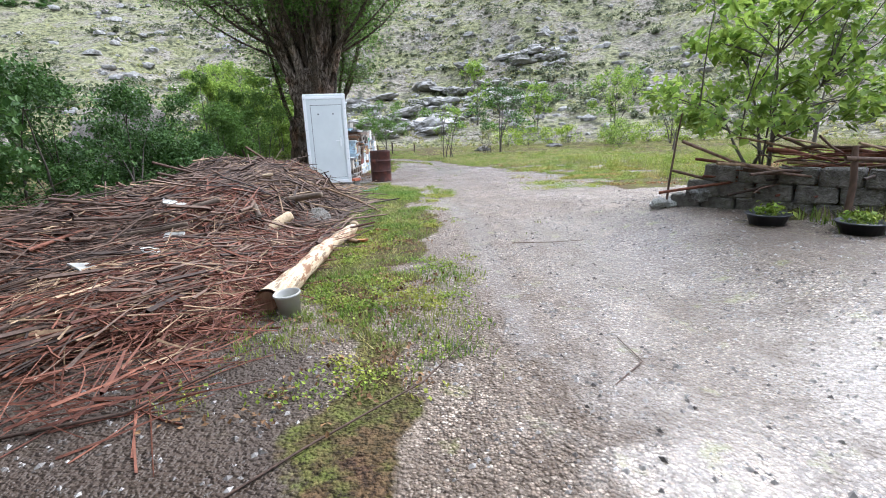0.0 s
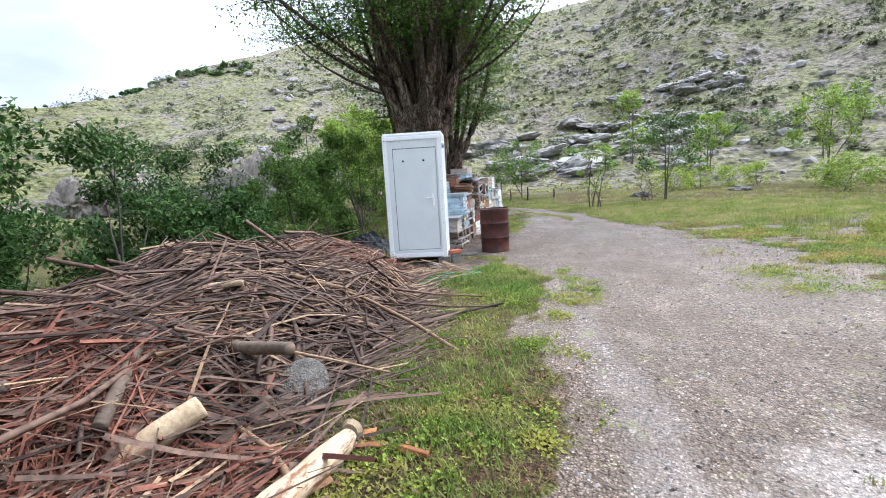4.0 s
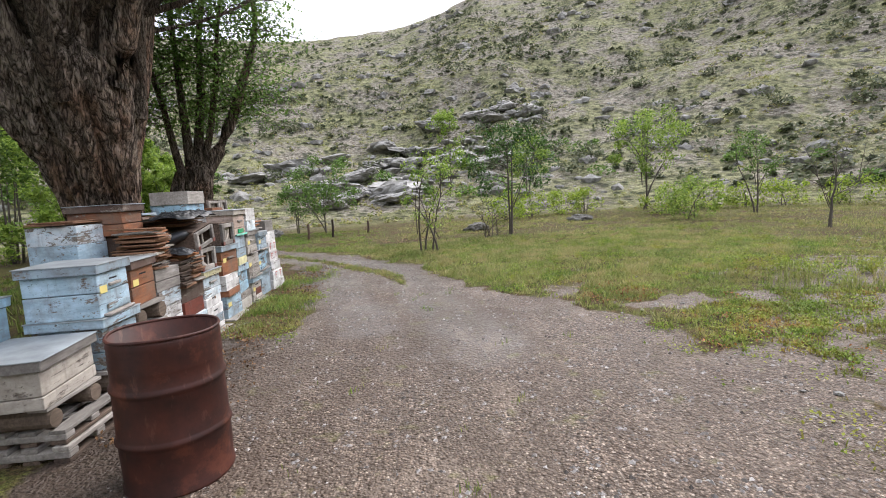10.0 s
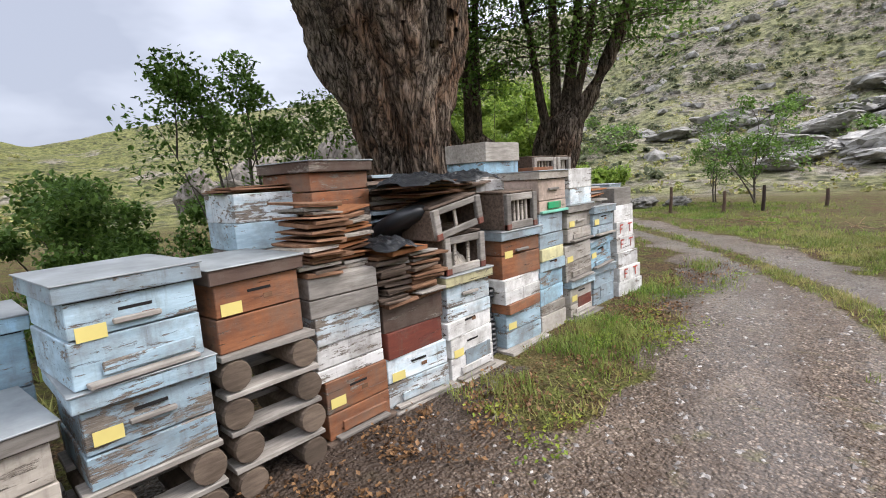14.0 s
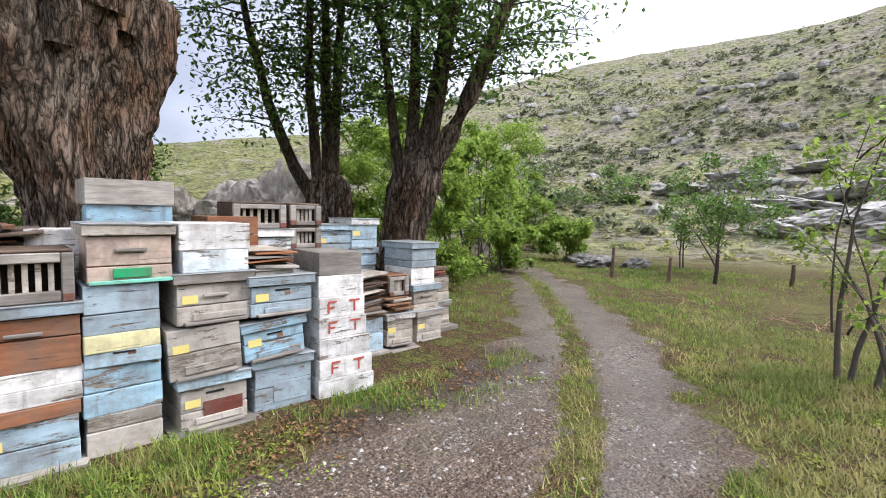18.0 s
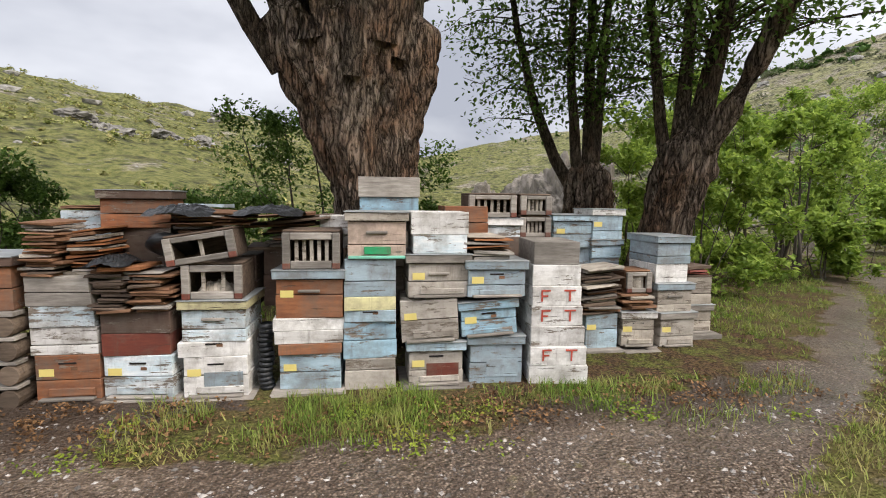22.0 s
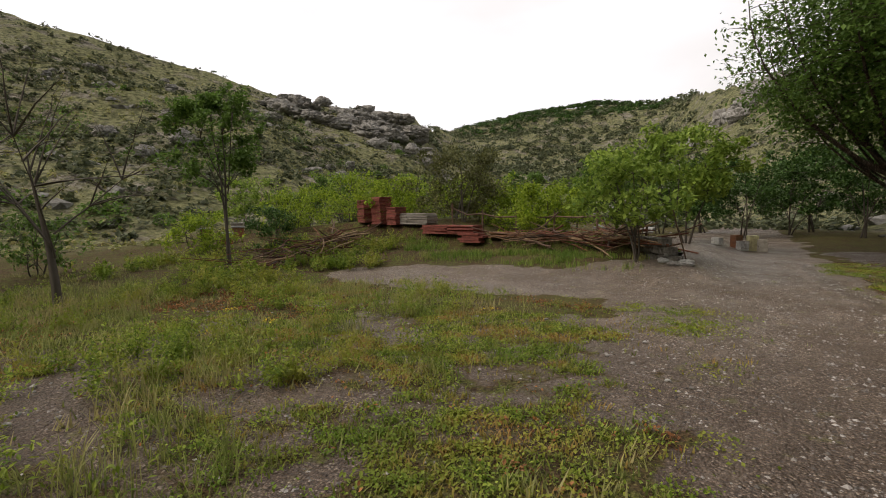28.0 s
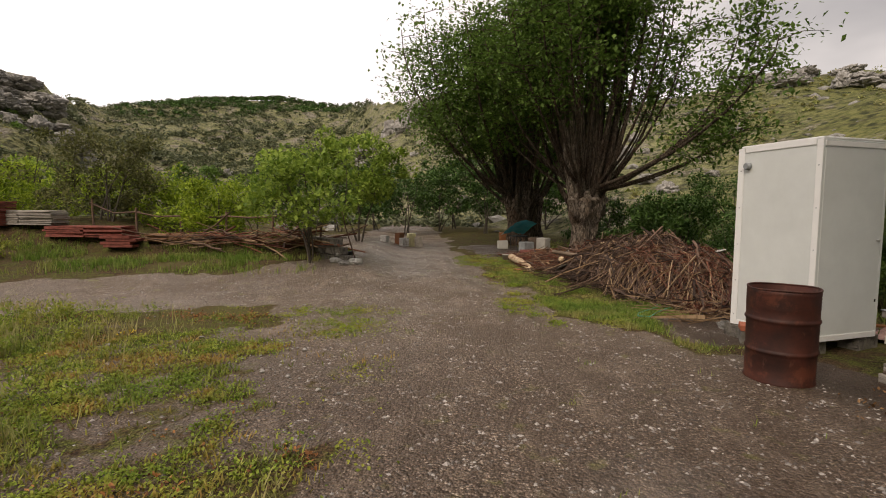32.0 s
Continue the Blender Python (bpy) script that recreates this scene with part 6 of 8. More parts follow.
# trees and bushes behind the old wall
WALLTREES = [
    ("broad fig-like tree with bright leaves behind the block wall", "leaf_bright", 3.5, 4.6, 3.1, 2.75, 3600, 0.115, 4, 0.8),
    ("broad fruit tree with bright green leaves", "leaf_bright", 2.9, -2.2, 4.0, 4.2, 6000, 0.13, 3, 1.3),
    ("broad fruit tree with bright green leaves", "leaf_mid", 5.6, -3.4, 3.2, 3.4, 4200, 0.12, 3, 0.9),
    ("olive-green rounded shrub behind the plank stacks", "leaf_olive", 10.6, 0.3, 4.4, 2.7, 9000, 0.09, 4, 0.2),
    ("lime-green vine bush behind the wall", "leaf_lime", 7.4, 0.8, 2.4, 1.5, 2400, 0.1, 4, 0.1),
    ("lime-green vine bush behind the wall", "leaf_lime", 9.2, -1.0, 2.4, 1.6, 2400, 0.1, 4, 0.1),
    ("lime-green vine bush behind the wall", "leaf_lime", 14.5, -0.8, 2.8, 1.8, 2600, 0.1, 4, 0.1),
    ("lime-green vine bush behind the wall", "leaf_lime", 17.0, -2.6, 3.0, 2.0, 2600, 0.1, 4, 0.1),
    ("lime-green vine bush behind the wall", "leaf_lime", 13.2, -4.2, 3.0, 2.0, 2600, 0.1, 4, 0.1),
    ("lime-green vine bush behind the wall", "leaf_lime", 18.5, 2.0, 2.6, 1.6, 2600, 0.1, 4, 0.1),
    ("lime-green vine bush behind the wall", "leaf_lime", 6.6, 1.6, 2.4, 1.7, 2600, 0.1, 4, 0.1),
    ("lime-green vine bush behind the wall", "leaf_lime", 7.0, -1.2, 2.8, 1.9, 2600, 0.1, 4, 0.1),
    ("lime-green vine bush behind the wall", "leaf_lime", 8.4, -3.4, 2.8, 2.1, 2600, 0.1, 4, 0.1),
    ("lime-green vine bush behind the wall", "leaf_lime", 11.0, -2.6, 3.0, 2.0, 2600, 0.1, 4, 0.1),
    ("lime-green vine bush behind the wall", "leaf_lime", 13.6, 1.2, 2.6, 1.7, 2600, 0.1, 4, 0.1),
    ("lime-green vine bush behind the wall", "leaf_lime", 15.8, 0.8, 3.0, 2.1, 2800, 0.1, 4, 0.1),
    ("lime-green vine bush behind the wall", "leaf_lime", 16.6, -5.0, 3.2, 2.2, 2800, 0.11, 4, 0.1),
    ("lime-green vine bush behind the wall", "leaf_lime", 20.6, -1.0, 3.2, 2.2, 2800, 0.11, 4, 0.1),
    ("dark leafy bush on the grass by the branch heap", "leaf_dark", 15.2, 5.6, 1.9, 1.6, 2400, 0.09, 4, 0.1),
    ("yellow-green bush on the orchard slope", "leaf_lime", 18.2, 6.4, 2.4, 1.5, 2200, 0.1, 4, 0.1),
    ("yellow-green bush on the orchard slope", "leaf_bright", 22.0, -5.0, 3.6, 3.4, 2800, 0.13, 3, 0.4),
    ("yellow-green bush on the orchard slope", "leaf_bright", 24.0, 0.0, 3.2, 2.8, 2800, 0.13, 3, 0.4),
    ("small bright tree in the orchard behind the wall", "leaf_bright", 8.0, -6.0, 2.8, 2.9, 2600, 0.12, 2, 0.9),
    ("small bright tree in the orchard behind the wall", "leaf_mid", 12.0, -9.0, 3.0, 3.0, 2600, 0.13, 2, 0.9),
    ("small bright tree in the orchard behind the wall", "leaf_bright", 20.0, -10.0, 3.4, 3.6, 2600, 0.14, 2, 0.9),
    ("small bright tree in the orchard behind the wall", "leaf_mid", 26.0, -8.0, 3.4, 3.6, 2600, 0.14, 2, 0.9),
    ("dark green tree over the lane", "leaf_dark", 1.2, -13.0, 4.2, 3.6, 4200, 0.13, 3, 0.9),
    ("dark green tree over the lane", "leaf_dark", -1.2, -17.0, 5.0, 4.4, 4600, 0.15, 3, 1.0),
    ("dark green tree over the lane", "leaf_dark", -4.0, -14.5, 4.6, 4.6, 4600, 0.14, 3, 1.0),
    ("dark green tree over the lane", "leaf_mid", 5.0, -10.5, 4.2, 3.8, 4200, 0.13, 3, 0.9),
    ("tall dark green tree closing off the lane", "leaf_dark", -2.6, -22.0, 7.0, 5.6, 7000, 0.2, 3, 0.8),
    ("tall dark green tree closing off the lane", "leaf_dark", 3.4, -19.0, 6.0, 5.0, 7000, 0.2, 3, 0.6),
    ("tall dark green tree closing off the lane", "leaf_dark", -8.6, -17.0, 6.5, 5.6, 7000, 0.2, 3, 0.6),
    ("dark green bush under the pollards", "leaf_dark", -7.4, -2.6, 3.2, 2.0, 3600, 0.1, 4, 0.1),
    ("dark green bush under the pollards", "leaf_dark", -8.0, -6.6, 3.6, 2.4, 3600, 0.1, 4, 0.1),
    ("dark green bush under the pollards", "leaf_mid", -9.5, -1.0, 3.4, 2.4, 3600, 0.11, 4, 0.1),
]
for words, leaf, x, y, w, t, n, size, stems, sh in WALLTREES:
    k_seed += 1
    shrub(words, x, y, w * (1.15 if "vine" in words or "slope" in words else 1.0), t * (1.0 if "vine" in words or "slope" in words else 1.0), k_seed, leaf, int(n * 1.1), size * 1.25, stems, sh, "tree" if sh > 0.5 else "shrub", "fruit_tree" if sh > 0.5 else "shrub", words, 18, 0.0)


# ---- rocks ----
def boulder_mesh(name, seed, mat, flat=0.7, cuts=3, sharp=0.5):
    bm = bmesh.new()
    bmesh.ops.create_icosphere(bm, subdivisions=cuts, radius=1)
    s = Vector((seed * 3.1, seed * 1.7, seed * 0.9))
    for v in bm.verts:
        d = v.co.normalized()
        k = 1 + 0.35 * noise.noise(d * 1.3 + s) + 0.22 * noise.noise(d * 3 + s) + 0.08 * noise.noise(d * 8 + s)
        cell = noise.cell(d * 1.6 + s)
        v.co = d * k * (1 + sharp * 0.25 * (cell - 0.5))
        v.co.z *= flat
    me = bpy.data.meshes.new(name)
    bm.to_mesh(me)
    bm.free()
    me.materials.append(mat)
    return me


BOULDERS = {k: [boulder_mesh("rock", i + 7 * j, M[k], 0.6 + 0.1 * (i % 3), 4 if k in ("limestone", "darkrock") else 3) for i in range(4)] for j, k in enumerate(("limestone", "scree", "darkrock", "whitestone"))}


def rock(x, y, s, mat, words, seed, flat=1.0, sink=0.25, rot=None):
    rnd = random.Random(seed)
    ob = new("rock", BOULDERS[mat][seed % 4])
    ob.matrix_basis = pose(x, y, ground_z(x, y) + s * (0.5 - sink) * flat, 0, 0, 0) @ pose(0, 0, 0, rnd.uniform(-15, 15), rnd.uniform(-15, 15), rnd.uniform(0, 360) if rot is None else rot) @ Matrix.Diagonal((s * rnd.uniform(0.8, 1.2), s * rnd.uniform(0.7, 1.1), s * flat, 1))
    return tagged(ob, words, "rock", words)


def crag_mesh(name, seed, mat, cuts=5, joint=0.30):
    """A broken limestone block: flat faces parted by deep joints."""
    bm = bmesh.new()
    bmesh.ops.create_icosphere(bm, subdivisions=cuts, radius=1)
    s = Vector((seed * 4.3, seed * 2.1, seed * 1.3))
    for v in bm.verts:
        d = v.co.normalized()
        near = noise.voronoi(d * 1.7 + s)[0]
        fine = noise.voronoi(d * 4.6 + s)[0]
        k = 0.92 + 0.30 * noise.noise(d * 1.1 + s) - joint * math.exp(-9 * (near[1] - near[0])) - 0.53 * joint * math.exp(-9 * (fine[1] - fine[0])) + 0.10 * noise.noise(d * 6 + s) + 0.05 * noise.noise(d * 15 + s)
        v.co = d * k
        v.co.z = v.co.z * 0.8 + 0.07 * math.sin(9 * v.co.z + 3 * v.co.x + seed)
    me = bpy.data.meshes.new(name)
    bm.to_mesh(me)
    bm.free()
    me.materials.append(mat)
    me.polygons.foreach_set("use_smooth", np.full(len(me.polygons), True))
    return me


CRAGS = {k: [crag_mesh("crag", i + 5 * j, M[k]) for i in range(4)] for j, k in enumerate(("limestone", "cliff"))}


CRAGS["tor"] = [crag_mesh("crag", 31 + i, M["tor"], 5, 0.17) for i in range(4)]


def crag(x, y, wide, tall, mat, words, seed, sink=0.35):
    rnd = random.Random(seed)
    ob = new("crag", CRAGS[mat][seed % 4])
    ob.matrix_basis = pose(x, y, ground_z(x, y) + tall * (0.5 - sink), rnd.uniform(-10, 10), rnd.uniform(-10, 10), rnd.uniform(0, 360)) @ Matrix.Diagonal((wide * rnd.uniform(0.5, 0.75), wide * rnd.uniform(0.4, 0.6), tall * 0.62, 1))
    return tagged(ob, words, "crag", words)


def crag_row(n, seed, yaws, far, wide, tall, mat, words):
    """Crags strewn over a stretch of hillside, given by bearings and distances from the yard."""
    for k in range(n):
        rnd = random.Random(seed + k)
        yw, d = radians(rnd.uniform(*yaws)), rnd.uniform(*far)
        crag(-math.sin(yw) * d, 12 + math.cos(yw) * d, rnd.uniform(*wide), rnd.uniform(*tall), mat, words, seed + k)


for k, (x, y, wide, tall) in enumerate([(-17.05, 24.1, 2.8, 5.6), (-18.4, 23.3, 2.6, 4.2), (-18.6, 25.6, 2.4, 3.6), (-28.6, 26.4, 4.2, 5.0), (-30.5, 24.0, 3.2, 4.0)]):
    crag(x, y, wide, tall, "tor", "large grey limestone crag behind the trees", 40 + k)
crag_row(70, 1300, (212.5, 233), (88, 110), (3.0, 7.0), (1.5, 3.4), "cliff", "grey limestone cliff along the ridge")
crag_row(16, 1400, (213, 224), (82, 96), (2.0, 4.5), (1.6, 3.2), "cliff", "grey limestone cliff along the ridge")
crag_row(12, 1500, (177, 186), (104, 124), (4.0, 8.0), (4.0, 7.0), "limestone", "pale limestone crag beside the far ridge")
crag_row(26, 1600, (186, 204), (72, 120), (1.6, 5.0), (1.2, 3.2), "limestone", "pale limestone outcrop on the far slope")
crag_row(18, 1700, (127, 143), (66, 78), (1.6, 4.4), (1.2, 2.8), "limestone", "pale limestone crag on the hilltop")
crag_row(30, 1900, (226, 262), (50, 104), (1.2, 3.6), (0.8, 2.0), "cliff", "grey rock outcrop on the stony hill")
crag_row(10, 1800, (143, 160), (34, 62), (0.8, 2.6), (0.7, 1.8), "limestone", "pale rock outcrop on the grassy slope")
for k, (x, y, s) in enumerate([(-7.6, 29.6, 0.6), (-8.6, 30.4, 0.45), (-6.6, 30.2, 0.45), (1.6, 27.5, 0.5), (6.2, 29.0, 0.45)]):
    rock(x, y, s, "darkrock", "dark boulder in the grass", 60 + k, 0.7)
for k in range(64):
    rr = random.Random(900 + k)
    cx, cy = ((-1.2, 67), (-3.1, 47), (-9, 55), (4, 58), (1.5, 52), (12, 70))[k % 6]
    rock(cx + rr.gauss(0, 3.6), cy + rr.gauss(0, 3.0), rr.uniform(0.8, 2.1), "limestone" if k % 2 else "scree", "pale slab of rock on the slope", 70 + k, 0.42, 0.2)
for k in range(10):
    rr = random.Random(950 + k)
    rock(-50 + rr.gauss(0, 3), -8 + rr.gauss(0, 4), rr.uniform(0.6, 1.6), "darkrock", "dark rock outcrop on the grassy hill", 120 + k, 0.7)

def scatter_rocks(name, words, spots, sizes, mat, seed):
    """Many stones as one sheet of loose rock."""
    base = BOULDERS[mat][0]
    bm = bmesh.new()
    bmesh.ops.create_icosphere(bm, subdivisions=1, radius=1)
    v0 = np.array([v.co[:] for v in bm.verts])
    f0 = np.array([[v.index for v in f.verts] for f in bm.faces])
    bm.free()
    rng = np.random.default_rng(seed)
    n = len(spots)
    a = rng.uniform(0, 2 * np.pi, n)
    v = v0[None] * rng.uniform(0.6, 1.3, (n, len(v0), 1)) * np.asarray(sizes)[:, None, None] * np.array([1, 0.8, 0.5])
    c, s = np.cos(a)[:, None], np.sin(a)[:, None]
    v = np.stack([v[..., 0] * c - v[..., 1] * s, v[..., 0] * s + v[..., 1] * c, v[..., 2]], -1) + np.asarray(spots)[:, None]
    f = f0[None] + np.arange(n)[:, None, None] * len(v0)
    return tagged(new(name, fast_mesh(name, v.reshape(-1, 3), f.reshape(-1, 3), M[mat])), words, "stones", kind="stuff")


rngs = np.random.default_rng(5)
yw = np.radians(np.concatenate([rngs.uniform(-70, 50, 3600), rngs.uniform(90, 260, 1400)]))
dd = np.concatenate([28 + 100 * rngs.uniform(0, 1, 3600) ** 1.1, 28 + 70 * rngs.uniform(0, 1, 1400)])
sx, sy = -np.sin(yw) * dd, 12 + np.cos(yw) * dd
keep = (fractal(sx * 0.12, sy * 0.12, 31, 3) > 0.54) & (capsule(sx, sy, TRACK) < -1.5)
sx, sy = sx[keep], sy[keep]
scatter_rocks("hillside_stones", "loose grey stones over the hillsides", np.stack([sx, sy, height(sx, sy)], -1), 0.12 + 0.55 * rngs.uniform(0, 1, len(sx)) ** 3 * (1 + np.hypot(sx, sy - 12) / 60), "scree", 6)


def scatter_scrub(name, words, yaws, dists, size, mat, leaf, seed, per=46, patchy=0.49):
    """Low scrub over the slopes: many small clumps of leaves."""
    rng = np.random.default_rng(seed)
    n = len(yaws)
    x, y = -np.sin(yaws) * dists, 12 + np.cos(yaws) * dists
    s = size * rng.uniform(0.5, 1.5, n)
    keep = fractal(x * 0.09, y * 0.09, seed, 4) + rng.normal(0, 0.05, n) > patchy
    x, y, s = x[keep], y[keep], s[keep]
    n = len(x)
    d = rng.normal(0, 1, (n, per, 3))
    d /= np.linalg.norm(d, axis=2)[..., None]
    d[..., 2] = np.abs(d[..., 2]) * 0.9
    p = np.stack([x, y, height(x, y)], -1)[:, None] + d * (s[:, None, None] * rng.uniform(0.5, 1.0, (n, per, 1)))
    me = leaves_mesh(name, p.reshape(-1, 3), leaf, M[mat], rng, 0.1, 0.8)
    return tagged(new(name, me), words, "scrub", kind="stuff")


fx, fy = rngs.uniform(0.5, 9, 900), rngs.uniform(9, 21, 900)
keep = (fractal(fx * 0.9, fy * 0.9, 33, 3) > 0.55) & (capsule(fx, fy, TRACK) < 0.6)
fx, fy = fx[keep], fy[keep]
scatter_rocks("field_stones", "small pale stones lying in the field grass", np.stack([fx, fy, height(fx, fy) + 0.01], -1), 0.012 + 0.03 * rngs.uniform(0, 1, len(fx)) ** 3, "limestone", 7)
scatter_scrub("hillside_scrub", "round grey-green scrub bushes over the stony hillside", np.radians(rngs.uniform(-70, 55, 5200)), 30 + 99 * rngs.uniform(0, 1, 5200) ** 0.9, 0.35 + 1.6 * rngs.uniform(0, 1, 5200) ** 4, "leaf_scrub", 0.34, 41, 30)
scatter_scrub("dark_scrub", "dark green rounded bushes over the stony hillside", np.radians(rngs.uniform(-75, 60, 620)), 34 + 92 * rngs.uniform(0, 1, 620) ** 0.8, 0.7 + 1.9 * rngs.uniform(0, 1, 620) ** 2, "leaf_scrub", 0.30, 47, 110)
scatter_scrub("hill_grass", "tufts of grass over the stony hillside", np.radians(rngs.uniform(-140, 60, 9000)), 24 + 80 * rngs.uniform(0, 1, 9000) ** 0.9, 0.34, "drygrass", 0.2, 48, 12, 0.44)
scatter_scrub("meadow_tussocks", "low tussocks over the grassy hill", np.radians(rngs.uniform(80, 160, 1500)), 20 + 62 * rngs.uniform(0, 1, 1500) ** 0.8, 0.42, "drygrass", 0.26, 42, 20)
scatter_scrub("far_scrub", "scrub and small trees over the far slopes", np.radians(rngs.uniform(155, 290, 4600)), 38 + 180 * rngs.uniform(0, 1, 4600) ** 1.2, 0.9, "leaf_scrub", 0.46, 43, 22, 0.44)
scatter_scrub("slope_scrub", "grey-green scrub over the stony hill above the orchard", np.radians(rngs.uniform(212, 275, 4200)), 30 + 82 * rngs.uniform(0, 1, 4200) ** 0.9, 0.3 + 0.9 * rngs.uniform(0, 1, 4200) ** 3, "leaf_scrub", 0.32, 49, 26, 0.52)
scatter_scrub("slope_bushes", "dark rounded bushes over the hill above the orchard", np.radians(rngs.uniform(205, 270, 260)), 32 + 60 * rngs.uniform(0, 1, 260), 0.8 + 1.2 * rngs.uniform(0, 1, 260) ** 2, "leaf_mid", 0.26, 50, 110, 0.52)
scatter_scrub("valley_scrub", "green scrub covering the far slope below the pines", np.radians(rngs.uniform(185, 215, 2600)), 90 + 170 * rngs.uniform(0, 1, 2600) ** 0.8, 1.5, "leaf_scrub", 0.8, 52, 20, 0.40)
scatter_scrub("ridge_pines", "dark pines along the far ridge", np.radians(np.concatenate([rngs.uniform(187, 211, 900), rngs.uniform(40, 60, 90)])), np.concatenate([262 - 50 * rngs.uniform(0, 1, 900) ** 2.6, rngs.uniform(118, 128, 90)]), np.concatenate([np.full(900, 1.5), np.full(90, 0.7)]), "leaf_dark", 0.9, 44, 40, 0.0)
scatter_scrub("stream_bushes", "bushes along the foot of the slope", np.radians(np.concatenate([rngs.uniform(22, 48, 60), rngs.uniform(-60, 20, 60)])), np.concatenate([rngs.uniform(34, 60, 60), rngs.uniform(30, 48, 60)]), 1.2, "leaf_mid", 0.26, 45, 120)


# ---- brush pile ----
PILE = (-4.45, 5.1, 2.3, 4.8, 1.12)


MOUNDS = [(-4.1, 6.3, 1.5, 3.2, 0.96), (-4.0, 2.9, 1.7, 2.4, 0.20), (-5.1, 4.3, 1.3, 3.0, 0.6)]


def pile_top(x, y):
    top = 0.0
    for cx, cy, ax, ay, h in MOUNDS:
        d = np.hypot((x - cx) / ax, (y - cy) / ay)
        top = np.maximum(top, h * np.clip(1 - d**2, 0, 1) ** 0.8)
    return top * (0.62 + 0.72 * fractal(x * 1.1, y * 1.1, 77, 3))


pile = thing("brush_pile", "long heap of cut brown branches and twigs", "brush pile", pose(0, 0, 0))
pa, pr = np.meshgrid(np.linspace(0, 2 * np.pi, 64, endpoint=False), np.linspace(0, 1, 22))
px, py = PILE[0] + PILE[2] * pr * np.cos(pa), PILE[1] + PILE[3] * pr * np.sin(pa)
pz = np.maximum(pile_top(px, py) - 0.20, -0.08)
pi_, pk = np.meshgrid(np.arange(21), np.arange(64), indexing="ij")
# filler mound, coloured dark to stand for shaded gaps between sticks
part("core", fast_mesh("core", np.stack([px, py, pz], -1).reshape(-1, 3), np.stack([pi_ * 64 + pk, pi_ * 64 + (pk + 1) % 64, (pi_ + 1) * 64 + (pk + 1) % 64, (pi_ + 1) * 64 + pk], -1).reshape(-1, 4), M["pile_core"], True), None, pile, "twig core coloured dark as shaded gaps in the heap")
STICKS = []
rngp = np.random.default_rng(8)
for k in range(18):
    n = 6
    ln = (0.7, 1.1, 1.6, 2.2, 2.8, 1.3)[k % 6]
    rad = (0.008, 0.010, 0.012, 0.015, 0.018, 0.026)[k % 6]
    t = np.linspace(-0.5, 0.5, n)
    bend = rngp.normal(0, 0.06, 2) * ln
    line = np.stack([t * ln, bend[0] * (4 * t * t) + rngp.normal(0, 0.012, n), bend[1] * (4 * t * t) * 0.5 + rngp.normal(0, 0.012, n)], -1)
    STICKS.append(tubes_mesh("stick", [(line, rad * np.linspace(1.15, 0.55, n))], M[("stick_grey", "stick_red", "stick_tan")[k // 6]], 6))
for k in range(300):
    while True:
        u, w = rngp.uniform(-1, 1, 2)
        if u * u + w * w < 1:
            break
    x, y = PILE[0] + PILE[2] * u * 0.97, PILE[1] + PILE[3] * w * 0.95
    yaw = math.radians(rngp.normal(60, 32) if rngp.random() < 0.7 else rngp.uniform(0, 180))
    if x > -3.7 and y < 4.3:
        x, y = x - 0.5, y + 3.2
    if y > 7.6:
        y -= 2.4
    red = y < 4.2 and rngp.random() < 0.6
    kind = rngp.integers(0, 6) + (6 if red else (12 if rngp.random() < 0.22 else 0))
    half = 0.5 * (0.7, 1.1, 1.6, 2.2, 2.8, 1.3)[kind % 6]
    step = np.array([-half, 0.0, half])
    tops = np.maximum(pile_top(x + step * math.cos(yaw), y + step * math.sin(yaw)), 0.02)
    pitch = -math.atan((tops[2] - tops[0]) / (2 * half)) + rngp.normal(0, 0.04)
    pitch = max(-0.6, min(0.6, pitch))
    z = float(min(tops[1], 0.5 * (tops[0] + tops[2]) + 0.10)) + rngp.uniform(0.01, 0.08)
    part("stick", STICKS[kind], None, pile, "", pose(x, y, z, math.degrees(rngp.uniform(-0.2, 0.2)), math.degrees(pitch), math.degrees(yaw)))


def many_sticks(n, seed, mat, spot, length, radius, lift=0.03, yaw_mean=60, yaw_dev=38):
    """Joined thin tubes lying over the heap."""
    rng = np.random.default_rng(seed)
    at = np.array([spot(rng) for _ in range(n)])
    ln = (length * rng.uniform(0.4, 1.25, n))[:, None]
    yaw = np.radians(rng.normal(yaw_mean, yaw_dev, n))[:, None]
    t = np.linspace(-0.5, 0.5, 5)[None]
    xs = at[:, :1] + t * ln * np.cos(yaw) + rng.normal(0, 0.02, (n, 1)) * ln * 4 * t * t
    ys = at[:, 1:] + t * ln * np.sin(yaw) + rng.normal(0, 0.05, (n, 1)) * ln * 4 * t * t
    zs = pile_top(xs, ys)
    mean = zs.mean(1, keepdims=True)
    zs = mean + (zs - mean) * 0.85 + rng.uniform(-0.10, 0.12, (n, 1)) + t * rng.normal(0, 0.13, (n, 1)) * ln + lift
    zs = np.maximum(zs, height(xs, ys) + radius)
    thick = radius * np.exp(rng.normal(0.1, 0.5, (n, 1))) * np.linspace(1.2, 0.55, 5)[None]
    lines = [(np.stack([a, b, c], -1), r) for a, b, c, r in zip(xs, ys, zs, thick)]
    return tubes_mesh("twig_mat", lines, M[mat], 3, False)


def on_pile(rng, low=-0.98, high=0.98):
    while True:
        u, w = rng.uniform(-1, 1), rng.uniform(low, high)
        if u * u + w * w < 1:
            return PILE[0] + PILE[2] * u, PILE[1] + PILE[3] * w


